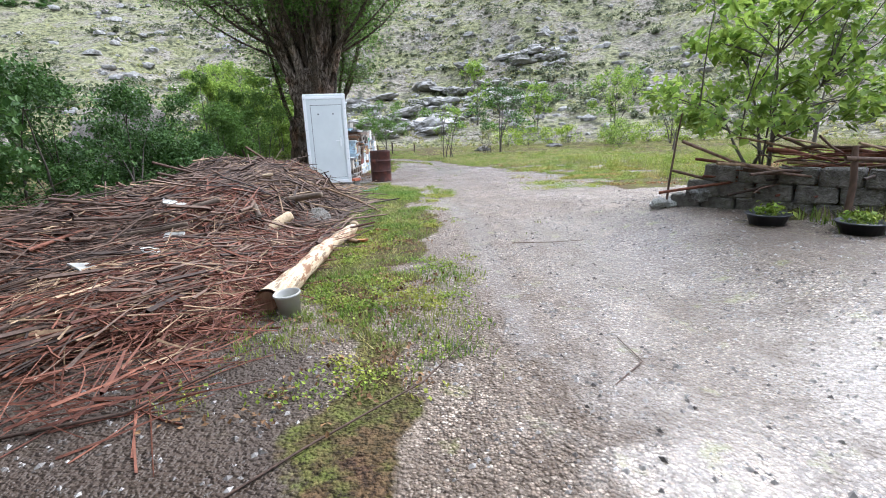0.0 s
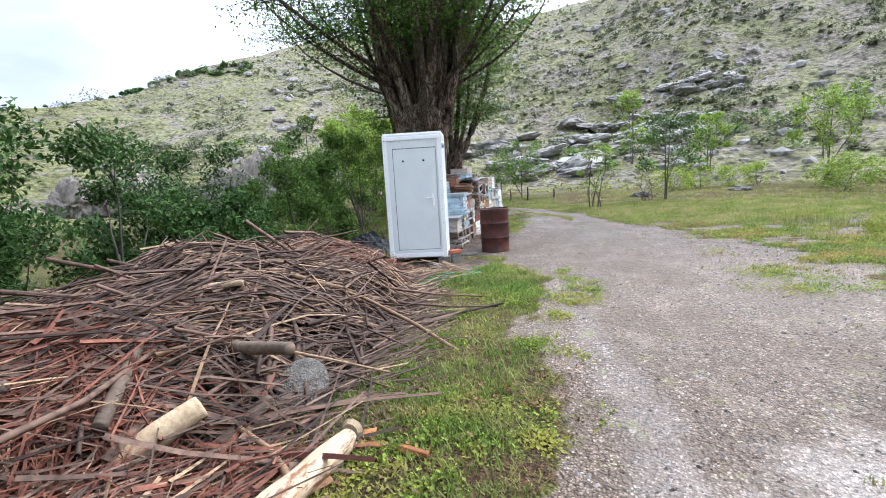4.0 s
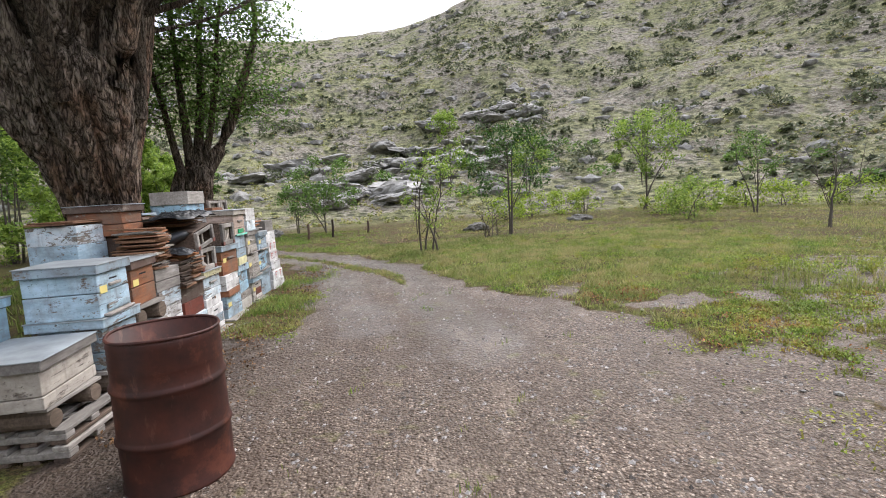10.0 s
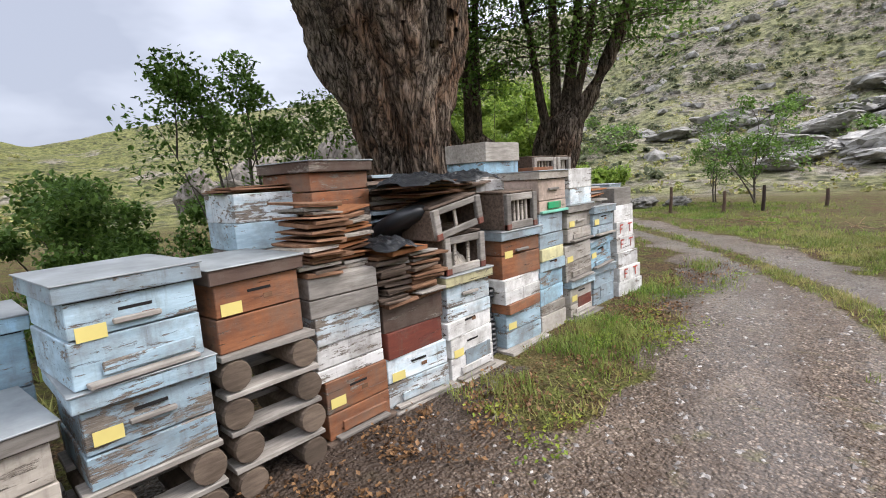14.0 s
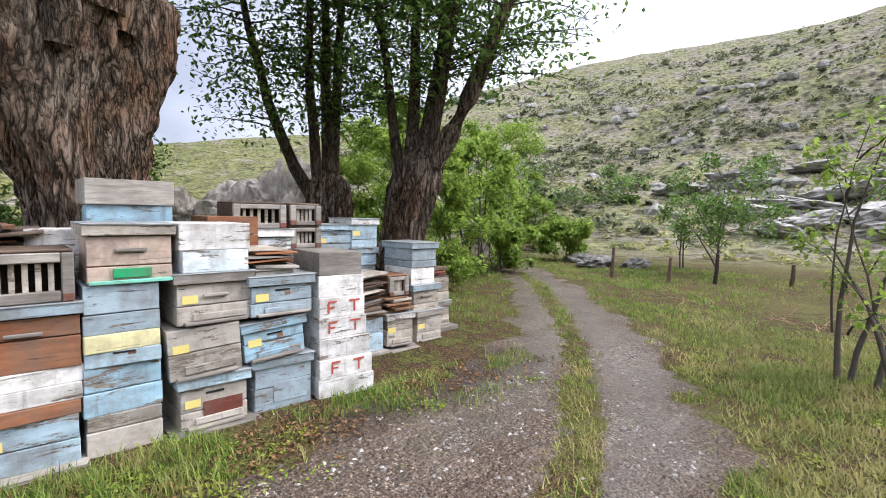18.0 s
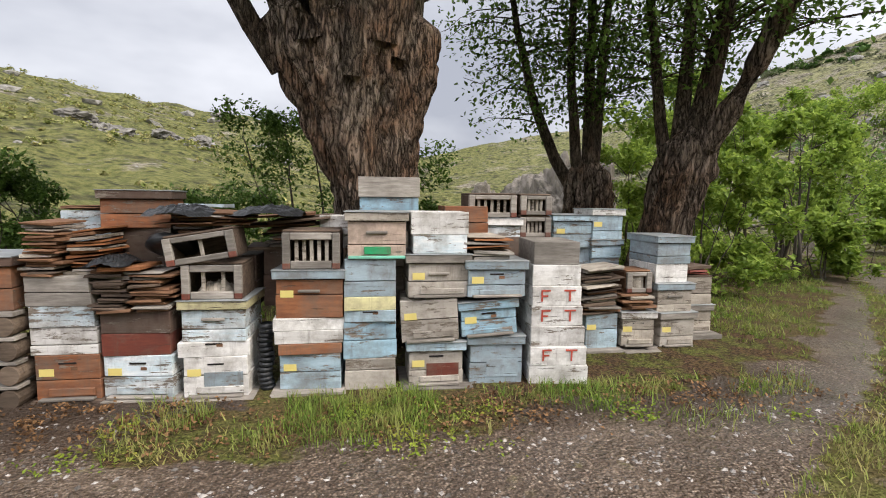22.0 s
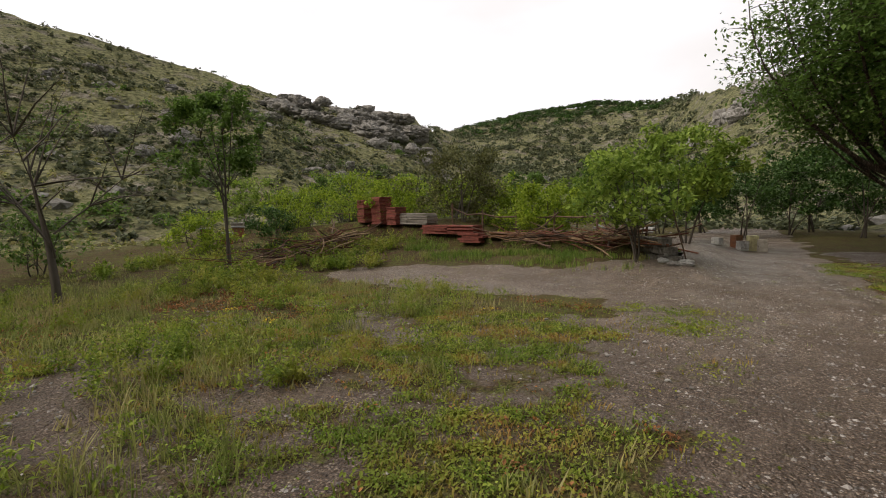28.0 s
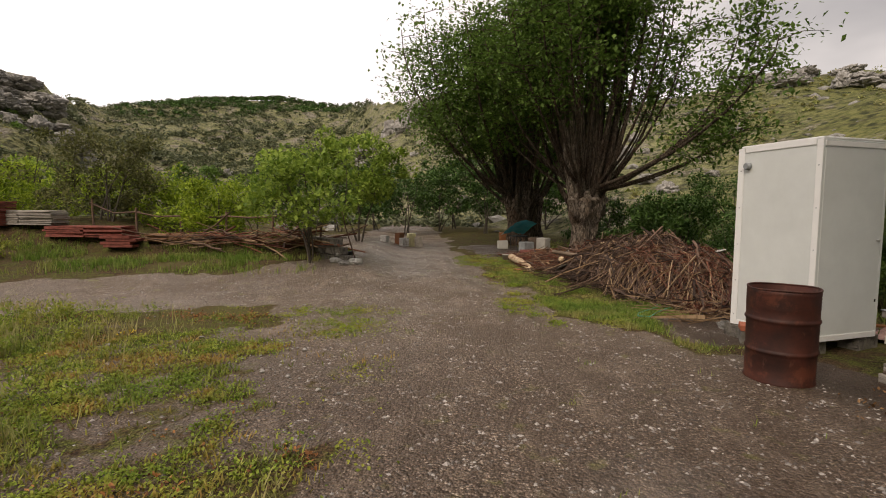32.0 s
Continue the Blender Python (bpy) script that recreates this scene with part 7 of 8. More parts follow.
tagged(part("twig_mat", many_sticks(3600, 31, "stick_grey", on_pile, 1.5, 0.007, 0.03, 60, 26), None, pile), kind="stuff")
tagged(part("twig_mat", many_sticks(1900, 32, "stick_red", lambda r: on_pile(r, -0.98, -0.02), 0.9, 0.006, 0.03, 50, 38), None, pile, "reddish thin twigs"), kind="stuff")
tagged(part("twig_mat", many_sticks(450, 33, "stick_tan", on_pile, 1.2, 0.006, 0.04, 60, 28), None, pile, "pale tan twigs"), kind="stuff")
tagged(part("twig_mat", many_sticks(420, 34, "stick_red", lambda r: (r.uniform(-3.6, -2.1), r.uniform(0.2, 3.6)), 0.7, 0.005, 0.015, 50, 60), None, pile, "scattered thin red twigs on the earth"), kind="stuff")
tagged(part("twig_mat", many_sticks(160, 35, "stick_tan", lambda r: (r.uniform(-4.6, -2.6), r.uniform(7.0, 10.4)), 0.9, 0.007, 0.02, 40, 40), None, pile, "scattered tan twigs by the cabin"), kind="stuff")
tagged(part("twig_mat", many_sticks(1100, 39, "stick_red", lambda r: (r.uniform(-5.4, -3.3), r.uniform(7.0, 9.7)), 0.9, 0.004, 0.03, 60, 45), None, pile, "dry rust-coloured twigs"), kind="stuff")
tagged(part("twig_mat", many_sticks(220, 40, "stick_tan", lambda r: (r.uniform(-5.4, -3.2), r.uniform(7.2, 10.0)), 1.0, 0.004, 0.03, 50, 40), None, pile, "dry tan twigs"), kind="stuff")
# long sprays of thin stems over the near end
tagged(part("twig_mat", many_sticks(260, 36, "stick_grey", lambda r: (r.uniform(-6.4, -4.2), r.uniform(0.4, 3.4)), 2.4, 0.006, 0.12, 40, 16), None, pile, "long thin stems"), kind="stuff")

tagged(part("twig_mat", many_sticks(3600, 37, "stick_red", lambda r: (r.uniform(-4.0, -2.25), r.uniform(1.2, 4.6)), 0.38, 0.0042, 0.04, 60, 75), None, pile, "fine red-brown bark shreds"), kind="stuff")
tagged(part("twig_mat", many_sticks(500, 38, "stick_tan", lambda r: (r.uniform(-4.0, -2.4), r.uniform(1.0, 4.2)), 0.5, 0.004, 0.06, 60, 50), None, pile, "pale shreds and stems"), kind="stuff")
for k, (x, y, z, rx, ry, rz, w, d) in enumerate([(-3.95, 3.9, 0.98, 10, 18, 30, 0.26, 0.16), (-3.62, 2.75, 0.62, 24, 12, 60, 0.18, 0.14), (-3.7, 3.3, 0.86, 35, 5, 10, 0.2, 0.16), (-4.6, 8.2, 0.82, 12, 8, 20, 0.2, 0.14), (-3.9, 2.2, 0.40, 20, 10, 80, 0.2, 0.14)]):
    bm = box(-w / 2, w / 2, -d / 2, d / 2, 0, 0.012, 0.003, 0.012)
    tagged(part("plastic_scrap", bm, M["white_plastic"], None, "", pose(x, y, float(pile_top(np.array([x]), np.array([y]))[0]) + 0.15, rx, ry, rz)), "dirty white plastic scrap lying on the brush pile", "scrap", "plastic scraps")
shovel = lathe([(0.0, 0.03), (0.10, 0.022), (0.17, 0.008), (0.185, 0.0), (0.18, -0.006), (0.0, 0.02)], 24, 0, 0, 1.25)
tagged(part("metal_lid", shovel, M["concrete"], None, "", pose(-2.62, 5.35, 0.16, 38, 10, 20), True), "dented grey metal lid leaning on the brush pile", "lid")


def split_log(x, y, z, ln, r, ry, rz, words, mat="split", rx=0):
    z = min(z, float(pile_top(np.array([x]), np.array([y]))[0]) + r + 0.05)
    bm = lathe([(0.0, -ln / 2), (r * 0.95, -ln / 2), (r, -ln / 2 + 0.02), (r * 1.05, 0), (r * 0.92, ln / 2 - 0.02), (r * 0.88, ln / 2), (0, ln / 2)], 12)
    for v in bm.verts:
        v.co += Vector((0.12 * r * noise.noise(v.co * 5), 0.12 * r * noise.noise(v.co * 5 + Vector((9, 0, 0))), 0))
    return tagged(part("log", bm, M[mat], None, "", pose(x, y, z, rx, ry, rz), True), words, "log", words)


split_log(-2.95, 4.45, 0.42, 0.5, 0.075, 70, 60, "short split log on the brush pile", "peeled")
split_log(-2.75, 4.8, 0.34, 0.6, 0.05, 75, 80, "grey broken branch on the brush pile")
split_log(-3.6, 5.7, 1.10, 0.45, 0.028, 86, 25, "peeled pale branch on top of the brush pile", "peeled")
split_log(-3.0, 5.2, 0.62, 1.1, 0.045, 82, -15, "thick grey branch on the brush pile")
split_log(-4.0, 3.7, 0.72, 1.3, 0.036, 80, 40, "thick grey branch on the brush pile")
split_log(-4.3, 3.2, 0.66, 1.5, 0.03, 84, 20, "thick grey branch on the brush pile")
split_log(-3.3, 4.6, 0.62, 0.9, 0.04, 70, 120, "thick grey branch on the brush pile")
# peeled trunk on the grass
n_pts = 40
tt = np.linspace(0, 1, n_pts)
log_line = np.stack([-2.17 + 0.13 * tt + 0.03 * np.sin(7 * tt), 1.85 + 3.05 * tt, 0.10 + 0.02 * np.sin(5 * tt)], -1)
log_rad = 0.103 - 0.03 * tt + 0.006 * np.sin(17 * tt) + 0.006 * np.sin(41 * tt + 1)
peeled = thing("peeled_log", "long peeled yellow log lying on the grass", "log", pose(0, 0, 0))
part("stem", tubes_mesh("stem", [(log_line, log_rad)], M["pole"], 16), None, peeled)
part("end_face", lathe([(0.0, 0.0), (0.08, 0.0), (0.10, 0.03)], 16), M["board"], peeled, "dark brown sawn end", pose(-2.175, 1.84, 0.10, 90, 0, 2))
part("end_face", lathe([(0.0, 0.0), (0.05, 0.0), (0.07, 0.03)], 16), M["peeled"], peeled, "", pose(-2.02, 4.92, 0.11, -90, 0, 0))
for k in range(7):
    bx, by = -1.95 + random.uniform(-0.15, 0.4), 4.6 + random.uniform(-0.3, 0.5)
    tagged(part("bark_piece", box(-0.09, 0.09, -0.035, 0.035, 0, 0.02, 0.004, 0.012), M["board" if k % 2 else "orangeboard"], None, "", pose(bx, by, 0.02, random.uniform(-10, 10), random.uniform(-10, 10), random.uniform(0, 180))), "reddish piece of bark on the grass", "bark", "bark pieces")
bucket = thing("bucket", "small dirty white plastic bucket beside the log", "bucket", pose(-1.98, 1.80, 0.0, 3, -4, 0))
part("shell", lathe([(0.0, 0.004), (0.075, 0.004), (0.08, 0.0), (0.10, 0.165), (0.109, 0.168), (0.109, 0.185), (0.102, 0.187), (0.096, 0.168), (0.076, 0.012), (0.0, 0.010)], 32), M["white_plastic"], bucket, smooth=True)
# loose stems on the earth near the start
loose = [(np.array([[-1.9, -0.6, 0.02], [-1.35, 0.05, 0.03], [-0.85, 0.55, 0.05], [-0.45, 1.25, 0.10]]), [0.007, 0.006, 0.005, 0.003]), (np.array([[0.2, 0.5, 0.015], [0.45, 0.75, 0.02], [0.42, 1.1, 0.02]]), [0.004, 0.004, 0.003]), (np.array([[-3.2, 0.1, 0.02], [-2.4, 0.35, 0.04], [-2.0, 0.9, 0.06]]), [0.009, 0.008, 0.006]), (np.array([[0.1, 3.9, 0.015], [0.6, 3.85, 0.02], [1.0, 3.9, 0.02]]), [0.004, 0.004, 0.003])]
for pts, rad in loose:
    tagged(part("dry_stem", tubes_mesh("dry_stem", [(pts, rad)], M["stick_grey"], 6)), "long dry stem lying on the ground", "stick", "loose stems")

# ---- block wall and stacks by the yard ----
wall = thing("block_wall", "low wall of old grey concrete blocks with branches on top", "wall", pose(0, 0, 0), kind="structure")
w_a, w_b = Vector((2.42, 4.72, 0)), Vector((4.5, 2.35, 0))
w_dir = (w_b - w_a).normalized()
w_yaw = math.degrees(math.atan2(w_dir.y, w_dir.x))
blocks = [box(-0.19, 0.19, -0.1, 0.1, 0, 0.19, 0.018, 0.014) for _ in range(3)]
block_me = []
for bm in blocks:
    me = bpy.data.meshes.new("block")
    bm.to_mesh(me)
    bm.free()
    me.materials.append(M["concrete"])
    block_me.append(me)
for course in range(3):
    for k in range(8):
        s = 0.2 + 0.40 * k + (0.2 if course == 1 else 0)
        if s > 3.1 or (course == 2 and k < 1):
            continue
        p = w_a + w_dir * s
        part("block", block_me[(k + course) % 3], None, wall, "", pose(p.x, p.y, 0.24 + course * 0.20, random.uniform(-2, 2), random.uniform(-2, 2), w_yaw + random.uniform(-3, 3)))
rock(2.30, 4.72, 0.19, "whitestone", "round white stone at the end of the wall", 300, 0.85)
rock(2.75, 4.62, 0.18, "whitestone", "pale stone at the foot of the wall", 301, 0.6)
rock(2.52, 4.98, 0.13, "limestone", "grey stone at the end of the wall", 302, 0.8)
rock(2.66, 4.40, 0.18, "limestone", "grey stone on the end of the wall", 305, 0.8, -0.6)
pole_pts = np.array([[2.28, 4.60, 0.24], [2.36, 4.72, 0.62], [2.48, 4.86, 1.1], [2.56, 4.92, 1.5]])
tagged(part("wooden_pole", tubes_mesh("wooden_pole", [(pole_pts, [0.018, 0.016, 0.014, 0.011])], M["stick_grey"], 8)), "thin grey pole leaning at the end of the wall", "pole")
for k in range(18):
    s = random.uniform(1.1, 3.0)
    p = w_a + w_dir * s
    part("branch", STICKS[(0, 1, 5, 6, 7, 11)[k % 6]], None, wall, "", pose(p.x + random.uniform(0.05, 0.5), p.y + random.uniform(0.0, 0.5), 0.86 + random.uniform(0, 0.16), 0, random.uniform(-12, 12), w_yaw + random.gauss(0, 22)))
for x, y in ((3.05, 3.2), (3.55, 2.62)):
    pot = lathe([(0.0, 0.02), (0.13, 0.02), (0.16, 0.0), (0.20, 0.10), (0.22, 0.11), (0.20, 0.12), (0.17, 0.04), (0.0, 0.05)], 24)
    planter = thing("planter", "low dark planter bowl with weeds by the wall", "planter", pose(x - 0.35, y - 0.05, ground_z(x - 0.35, y - 0.05)), "planters")
    part("bowl", pot, M["black"], planter, smooth=True)
    prng = np.random.default_rng(int(x * 100))
    part("weed_tuft", leaves_mesh("weed_tuft", prng.normal(0, 0.07, (160, 3)) * np.array([1, 1, 0.5]) + np.array([0, 0, 0.14]), 0.06, M["weed"], prng), None, planter)


def slab_stack(x, y, yaw, w, d, layers, t, mat, words, mess=0.04):
    c = thing("slab_stack", words, "stack", pose(x, y, ground_z(x, y), 0, 0, yaw), "stacks by the yard")
    for k in range(layers):
        n = 2 if w > 1 else 1
        for j in range(n):
            a = -w / 2 + w * j / n
            part("slab", box(a + 0.01, a + w / n - 0.01, -d / 2 + random.uniform(-mess, mess), d / 2 + random.uniform(-mess, mess), k * t, k * t + t * 0.85, 0.004, 0.006), M[mat], c, "", pose(random.uniform(-mess, mess), 0, 0, 0, 0, random.uniform(-2, 2)))
    return c


slab_stack(13.9, 2.1, -30, 0.8, 0.5, 16, 0.055, "redtile", "tall stack of red clay roof slabs", 0.03)
slab_stack(13.0, 2.3, -24, 0.75, 0.5, 19, 0.055, "redtile", "tall stack of red clay roof slabs", 0.03)
slab_stack(12.2, 2.4, -18, 0.6, 0.5, 12, 0.055, "redtile", "stack of red clay roof slabs", 0.03)
slab_stack(11.5, 2.4, -14, 2.2, 0.5, 8, 0.05, "grey", "long stack of weathered grey planks")
slab_stack(9.6, 2.8, -10, 2.3, 0.5, 6, 0.05, "redtile", "long low stack of pinkish red slabs", 0.06)
slab_stack(8.6, 3.05, -4, 0.8, 0.5, 4, 0.08, "redtile", "broken heap of red clay slabs", 0.08)
slab_stack(7.4, 3.0, -6, 1.2, 0.4, 4, 0.05, "board", "low stack of reddish planks", 0.06)
slab_stack(6.2, 3.1, -8, 1.5, 0.4, 3, 0.06, "darkboard", "low stack of dark planks", 0.06)
brush = thing("branch_row", "row of dark cut branches along the yard's edge", "brush pile", pose(0, 0, 0))
for k in range(120):
    s = random.random()
    x, y = 3.2 + 4.4 * s, 3.75 - 0.6 * s
    part("branch", STICKS[(k * 7) % 18], None, brush, "", pose(x + random.gauss(0, 0.25), y + random.gauss(0, 0.16), ground_z(x, y) + 0.08 + abs(random.gauss(0, 0.16)), 0, random.gauss(0, 9), random.gauss(-8, 22)))
brush2 = thing("branch_heap", "long low heap of dark cut branches on the grass", "brush pile", pose(0, 0, 0))
for k in range(190):
    s = random.random()
    x, y = 12.8 - 1.0 * s + 0.6, 3.0 + 5.4 * s
    part("branch", STICKS[(k * 7 + (0 if k % 3 else 6)) % 18], None, brush2, "", pose(x + random.gauss(0, 0.3), y + random.gauss(0, 0.3), ground_z(x, y) + 0.06 + abs(random.gauss(0, 0.26)), 0, random.gauss(0, 9), random.gauss(100, 24)))
rail = thing("rail_fence", "rough fence of grey poles behind the stacks", "fence", pose(0, 0, 0))
for k in range(6):
    x, y = 3.4 + 1.35 * k, 3.0 - 0.25 * k
    z = ground_z(x, y)
    part("post", tubes_mesh("post", [(np.array([[x, y, z - 0.1], [x + 0.02, y, z + 0.4], [x, y + 0.02, z + 0.78]]), [0.035, 0.033, 0.03])], M["stick_grey"], 7), None, rail)
    if k < 5:
        z2 = ground_z(x + 1.35, y - 0.25)
        part("rail", tubes_mesh("rail", [(np.array([[x - 0.1, y, z + 0.66], [x + 0.7, y - 0.12, z + 0.62 + random.uniform(-0.03, 0.03)], [x + 1.45, y - 0.27, z2 + 0.66]]), [0.026, 0.024, 0.02])], M["stick_grey"], 7), None, rail)
for k, (x, y, h) in enumerate([(-6.0, 27.6, 0.75), (-4.7, 27.9, 0.6), (-3.9, 28.6, 0.7), (-2.6, 29.6, 0.5)]):
    z = ground_z(x, y)
    tagged(part("fence_post", tubes_mesh("fence_post", [(np.array([[x, y, z - 0.1], [x + 0.03, y, z + h * 0.5], [x + 0.02, y + 0.04, z + h]]), [0.05, 0.045, 0.04])], M["stick_grey"], 8)), "short weathered fence post in the grass by the lane", "post", "lane posts")
for hx, hy, n_sticks in ((-3.6, 25.4, 40), (-1.2, 24.6, 46), (3.4, 22.4, 34)):
    heap = thing("branch_heap", "small heap of dry pale twigs on the grass", "brush pile", pose(0, 0, 0), "heaps on the field")
    for k in range(n_sticks):
        x, y = hx + random.gauss(0, 0.5), hy + random.gauss(0, 0.3)
        part("branch", STICKS[(12, 13, 17, 0, 1)[k % 5]], None, heap, "", pose(x, y, ground_z(x, y) + 0.03 + abs(random.gauss(0, 0.07)), 0, random.gauss(0, 14), random.uniform(0, 360)) @ Matrix.Scale(random.uniform(0.2, 0.45), 4))
# far hives and posts in the orchard
for k, (x, y, col) in enumerate([(20.5, 3.2, "orange"), (21.4, 2.6, "cream"), (22.6, 3.4, "orange"), (19.6, 4.4, "orange")]):
    z = ground_z(x, y)
    ob = hive(y - 0.25, y + 0.25, z, z + 0.5, col, "grey", x, 0.5, 140, words="beehive standing out on the grassy slope")
mast_z = ground_z(20.0, -40.0)
mast = thing("white_post", "squat white post on the far slope", "post", pose(20.0, -40.0, mast_z))
part("shaft", box(-0.35, 0.35, -0.35, 0.35, -0.5, 2.2, 0.05), M["trim"], mast)
# clutter under the far pollards
clutter = thing("blue_chair", "folding chair draped with a blue tarpaulin under the pollards", "chair", pose(-3.30, -2.2, 0.0, 0, 0, 20))
for lx, ly in ((-0.25, -0.22), (0.25, -0.22), (-0.25, 0.22), (0.25, 0.22)):
    part("leg", tubes_mesh("leg", [(np.array([[lx, ly, 0], [lx * 0.9, ly * 0.9, 0.5]]), [0.014, 0.014])], M["black"], 6), None, clutter)
part("seat", box(-0.28, 0.28, -0.26, 0.26, 0.5, 0.55, 0.01), M["black"], clutter)
drape = bmesh.new()
bmesh.ops.create_grid(drape, x_segments=10, y_segments=10, size=0.5)
for v in drape.verts:
    v.co.z = 0.92 + 0.5 * v.co.y - 0.25 * abs(v.co.x) + 0.05 * noise.noise(v.co * 5)
part("tarpaulin", drape, M["bluecloth"], clutter, "crumpled blue tarpaulin")
for k, (x, y, w, h, mat, word) in enumerate([(-2.75, -2.6, 0.4, 0.32, "white_plastic", "white crate"), (-3.45, -1.5, 0.5, 0.35, "tin", "grey metal box"), (-3.85, -1.9, 0.5, 0.5, "darkboard", "dark wooden box"), (-2.9, -3.4, 0.35, 0.6, "orangeboard", "upright brown box"), (-4.1, -1.5, 0.45, 0.5, "white_plastic", "white panel box"), (-3.9, -0.9, 0.6, 0.12, "orangeboard", "flat orange board"), (-3.4, -0.7, 0.7, 0.10, "redtile", "low pile of red slabs"), (-4.3, -0.3, 0.7, 0.14, "redtile", "low pile of red slabs")]):
    tagged(part("crate", box(-w / 2, w / 2, -w * 0.35, w * 0.35, 0, h, 0.012, 0.01), M[mat], None, "", pose(x, y, ground_z(x, y), 0, 0, 30 * k)), f"{word} among the clutter by the lane", "box", "lane clutter")
for k, (x, y, h, mat) in enumerate([(0.6, -3.6, 0.42, "cream"), (0.9, -3.9, 0.55, "yellow"), (1.2, -3.7, 0.35, "white"), (1.4, -4.2, 0.5, "orange"), (2.0, -3.4, 0.25, "white")]):
    tagged(part("box", box(-0.16, 0.16, -0.14, 0.14, 0, h, 0.01, 0.01), M[mat], None, "", pose(x, y, ground_z(x, y), 0, 0, 17 * k)), "small wooden box standing beside the lane", "box", "boxes by the lane")


# ---- grass, weeds, gravel and litter ----
def blades(name, words, x, y, tall, mat, seed, width=0.006, lean=0.35, far=False):
    """Curved grass blades, one at each place."""
    rng = np.random.default_rng(seed)
    n = len(x)
    z = height(x, y)
    yaw = rng.uniform(0, 2 * np.pi, n)
    h = tall * rng.uniform(0.45, 1.25, n)
    b = h * np.abs(rng.normal(lean, 0.3, n))
    dx, dy = np.cos(yaw), np.sin(yaw)
    wx, wy = -dy * width * rng.uniform(0.6, 1.4, n), dx * width * rng.uniform(0.6, 1.4, n)
    p = np.stack([x, y, z - 0.01], -1)
    w = np.stack([wx, wy, np.zeros(n)], -1)
    m = p + np.stack([dx * b * 0.35, dy * b * 0.35, h * 0.62], -1)
    t = p + np.stack([dx * b, dy * b, h], -1)
    v = np.stack([p - w, p + w, m + w * 0.75, m - w * 0.75, t], 1).reshape(-1, 3)
    if far:
        v = np.stack([p - w, p + w, t], 1).reshape(-1, 3)
        return tagged(new(name, fast_mesh(name, v, np.arange(n)[:, None] * 3 + np.array([[0, 1, 2]]), M[mat])), words, "grass", kind="stuff")
    k = np.arange(n)[:, None] * 5
    f = np.concatenate([k + np.array([[0, 1, 2]]), k + np.array([[0, 2, 3]]), k + np.array([[3, 2, 4]])])
    return tagged(new(name, fast_mesh(name, v, f, M[mat])), words, "grass", kind="stuff")


def sow(n, x0, x1, y0, y1, seed, share):
    rng = np.random.default_rng(seed)
    k = max(n // 10, 1)
    x, y = np.repeat(rng.uniform(x0, x1, k), 10), np.repeat(rng.uniform(y0, y1, k), 10)
    x, y = x + rng.normal(0, 0.035, len(x)), y + rng.normal(0, 0.035, len(y))
    n = len(x)
    m = min(1.2, (x1 - x0) * 0.2, (y1 - y0) * 0.2)
    edge = smooth01(np.minimum.reduce([x - x0, x1 - x, y - y0, y1 - y]) / m + (fractal(x * 1.1, y * 1.1, seed, 3) - 0.5))
    keep = rng.uniform(0, 1, n) < share(x, y) * edge
    return x[keep], y[keep]


def clumped(x, y, seed, scale, low, high):
    return smooth01((fractal(x * scale, y * scale, seed, 3) - low) / (high - low))


def off_gravel(x, y):
    g = gravel_share(x, y)
    hive_row = (x < -3.42) & (x > -5.0) & (y > 12.4) & (y < 20.7)
    in_pile = pile_top(x, y) > 0.05
    in_cabin = (np.abs(x + 3.73) < 0.6) & (np.abs(y - 11.09) < 0.6)
    return (1 - smooth01(g * 1.6)) * ~hive_row * ~in_pile * ~in_cabin


def verge(x, y):
    return off_gravel(x, y) * clumped(x, y, 51, 1.1, 0.38, 0.60)


x, y = sow(90000, -3.4, -0.2, 2.4, 11.5, 61, lambda x, y: verge(x, y) * smooth01((y - 3.0) / 3))
blades("verge_grass", "lush green grass along the edge of the track", x, y, 0.075, "grass", 62, 0.004, 0.6)
x, y = sow(16000, -2.6, -0.3, 0.2, 3.0, 63, lambda x, y: clumped(x, y, 52, 1.4, 0.46, 0.6) * 0.8)
blades("weedy_grass", "short weedy grass on the earth beside the track", x, y, 0.055, "grass", 64, 0.004)
x, y = sow(260000, -1.5, 22, 13.0, 36, 65, lambda x, y: off_gravel(x, y) * (0.08 + 0.92 * clumped(x, y, 53, 1.1, 0.42, 0.56)) * np.clip(14 / (np.hypot(x, y - 14) + 1), 0.15, 1))
blades("field_grass", "pale tall grass over the orchard field", x, y, 0.09, "drygrass", 66, 0.008, 0.6, True)
x, y = sow(90000, -3.4, 14, 8.5, 22, 67, lambda x, y: off_gravel(x, y) * clumped(x, y, 54, 0.8, 0.4, 0.6))
blades("low_turf", "low green turf beside the track", x, y, 0.05, "grass", 68, 0.004, 0.7)
x, y = sow(90000, -12, -1.8, 17.5, 32, 69, lambda x, y: off_gravel(x, y) * (0.12 + 0.88 * clumped(x, y, 55, 1.2, 0.42, 0.56)))
blades("lane_grass", "green grass along the two-rut lane", x, y, 0.08, "grass", 70, 0.008, 0.6, True)
x, y = sow(30000, -3.5, -2.3, 14.9, 20.6, 71, lambda x, y: clumped(x, y, 56, 1.9, 0.52, 0.66) * smooth01((-2.3 - x) / 0.9) * (0.35 + 0.65 * np.exp(-((y - 16.6) / 1.0) ** 2)))
blades("hive_grass", "tufts of green grass at the foot of the hives", x, y, 0.10, "grass", 72, 0.003, 0.6)
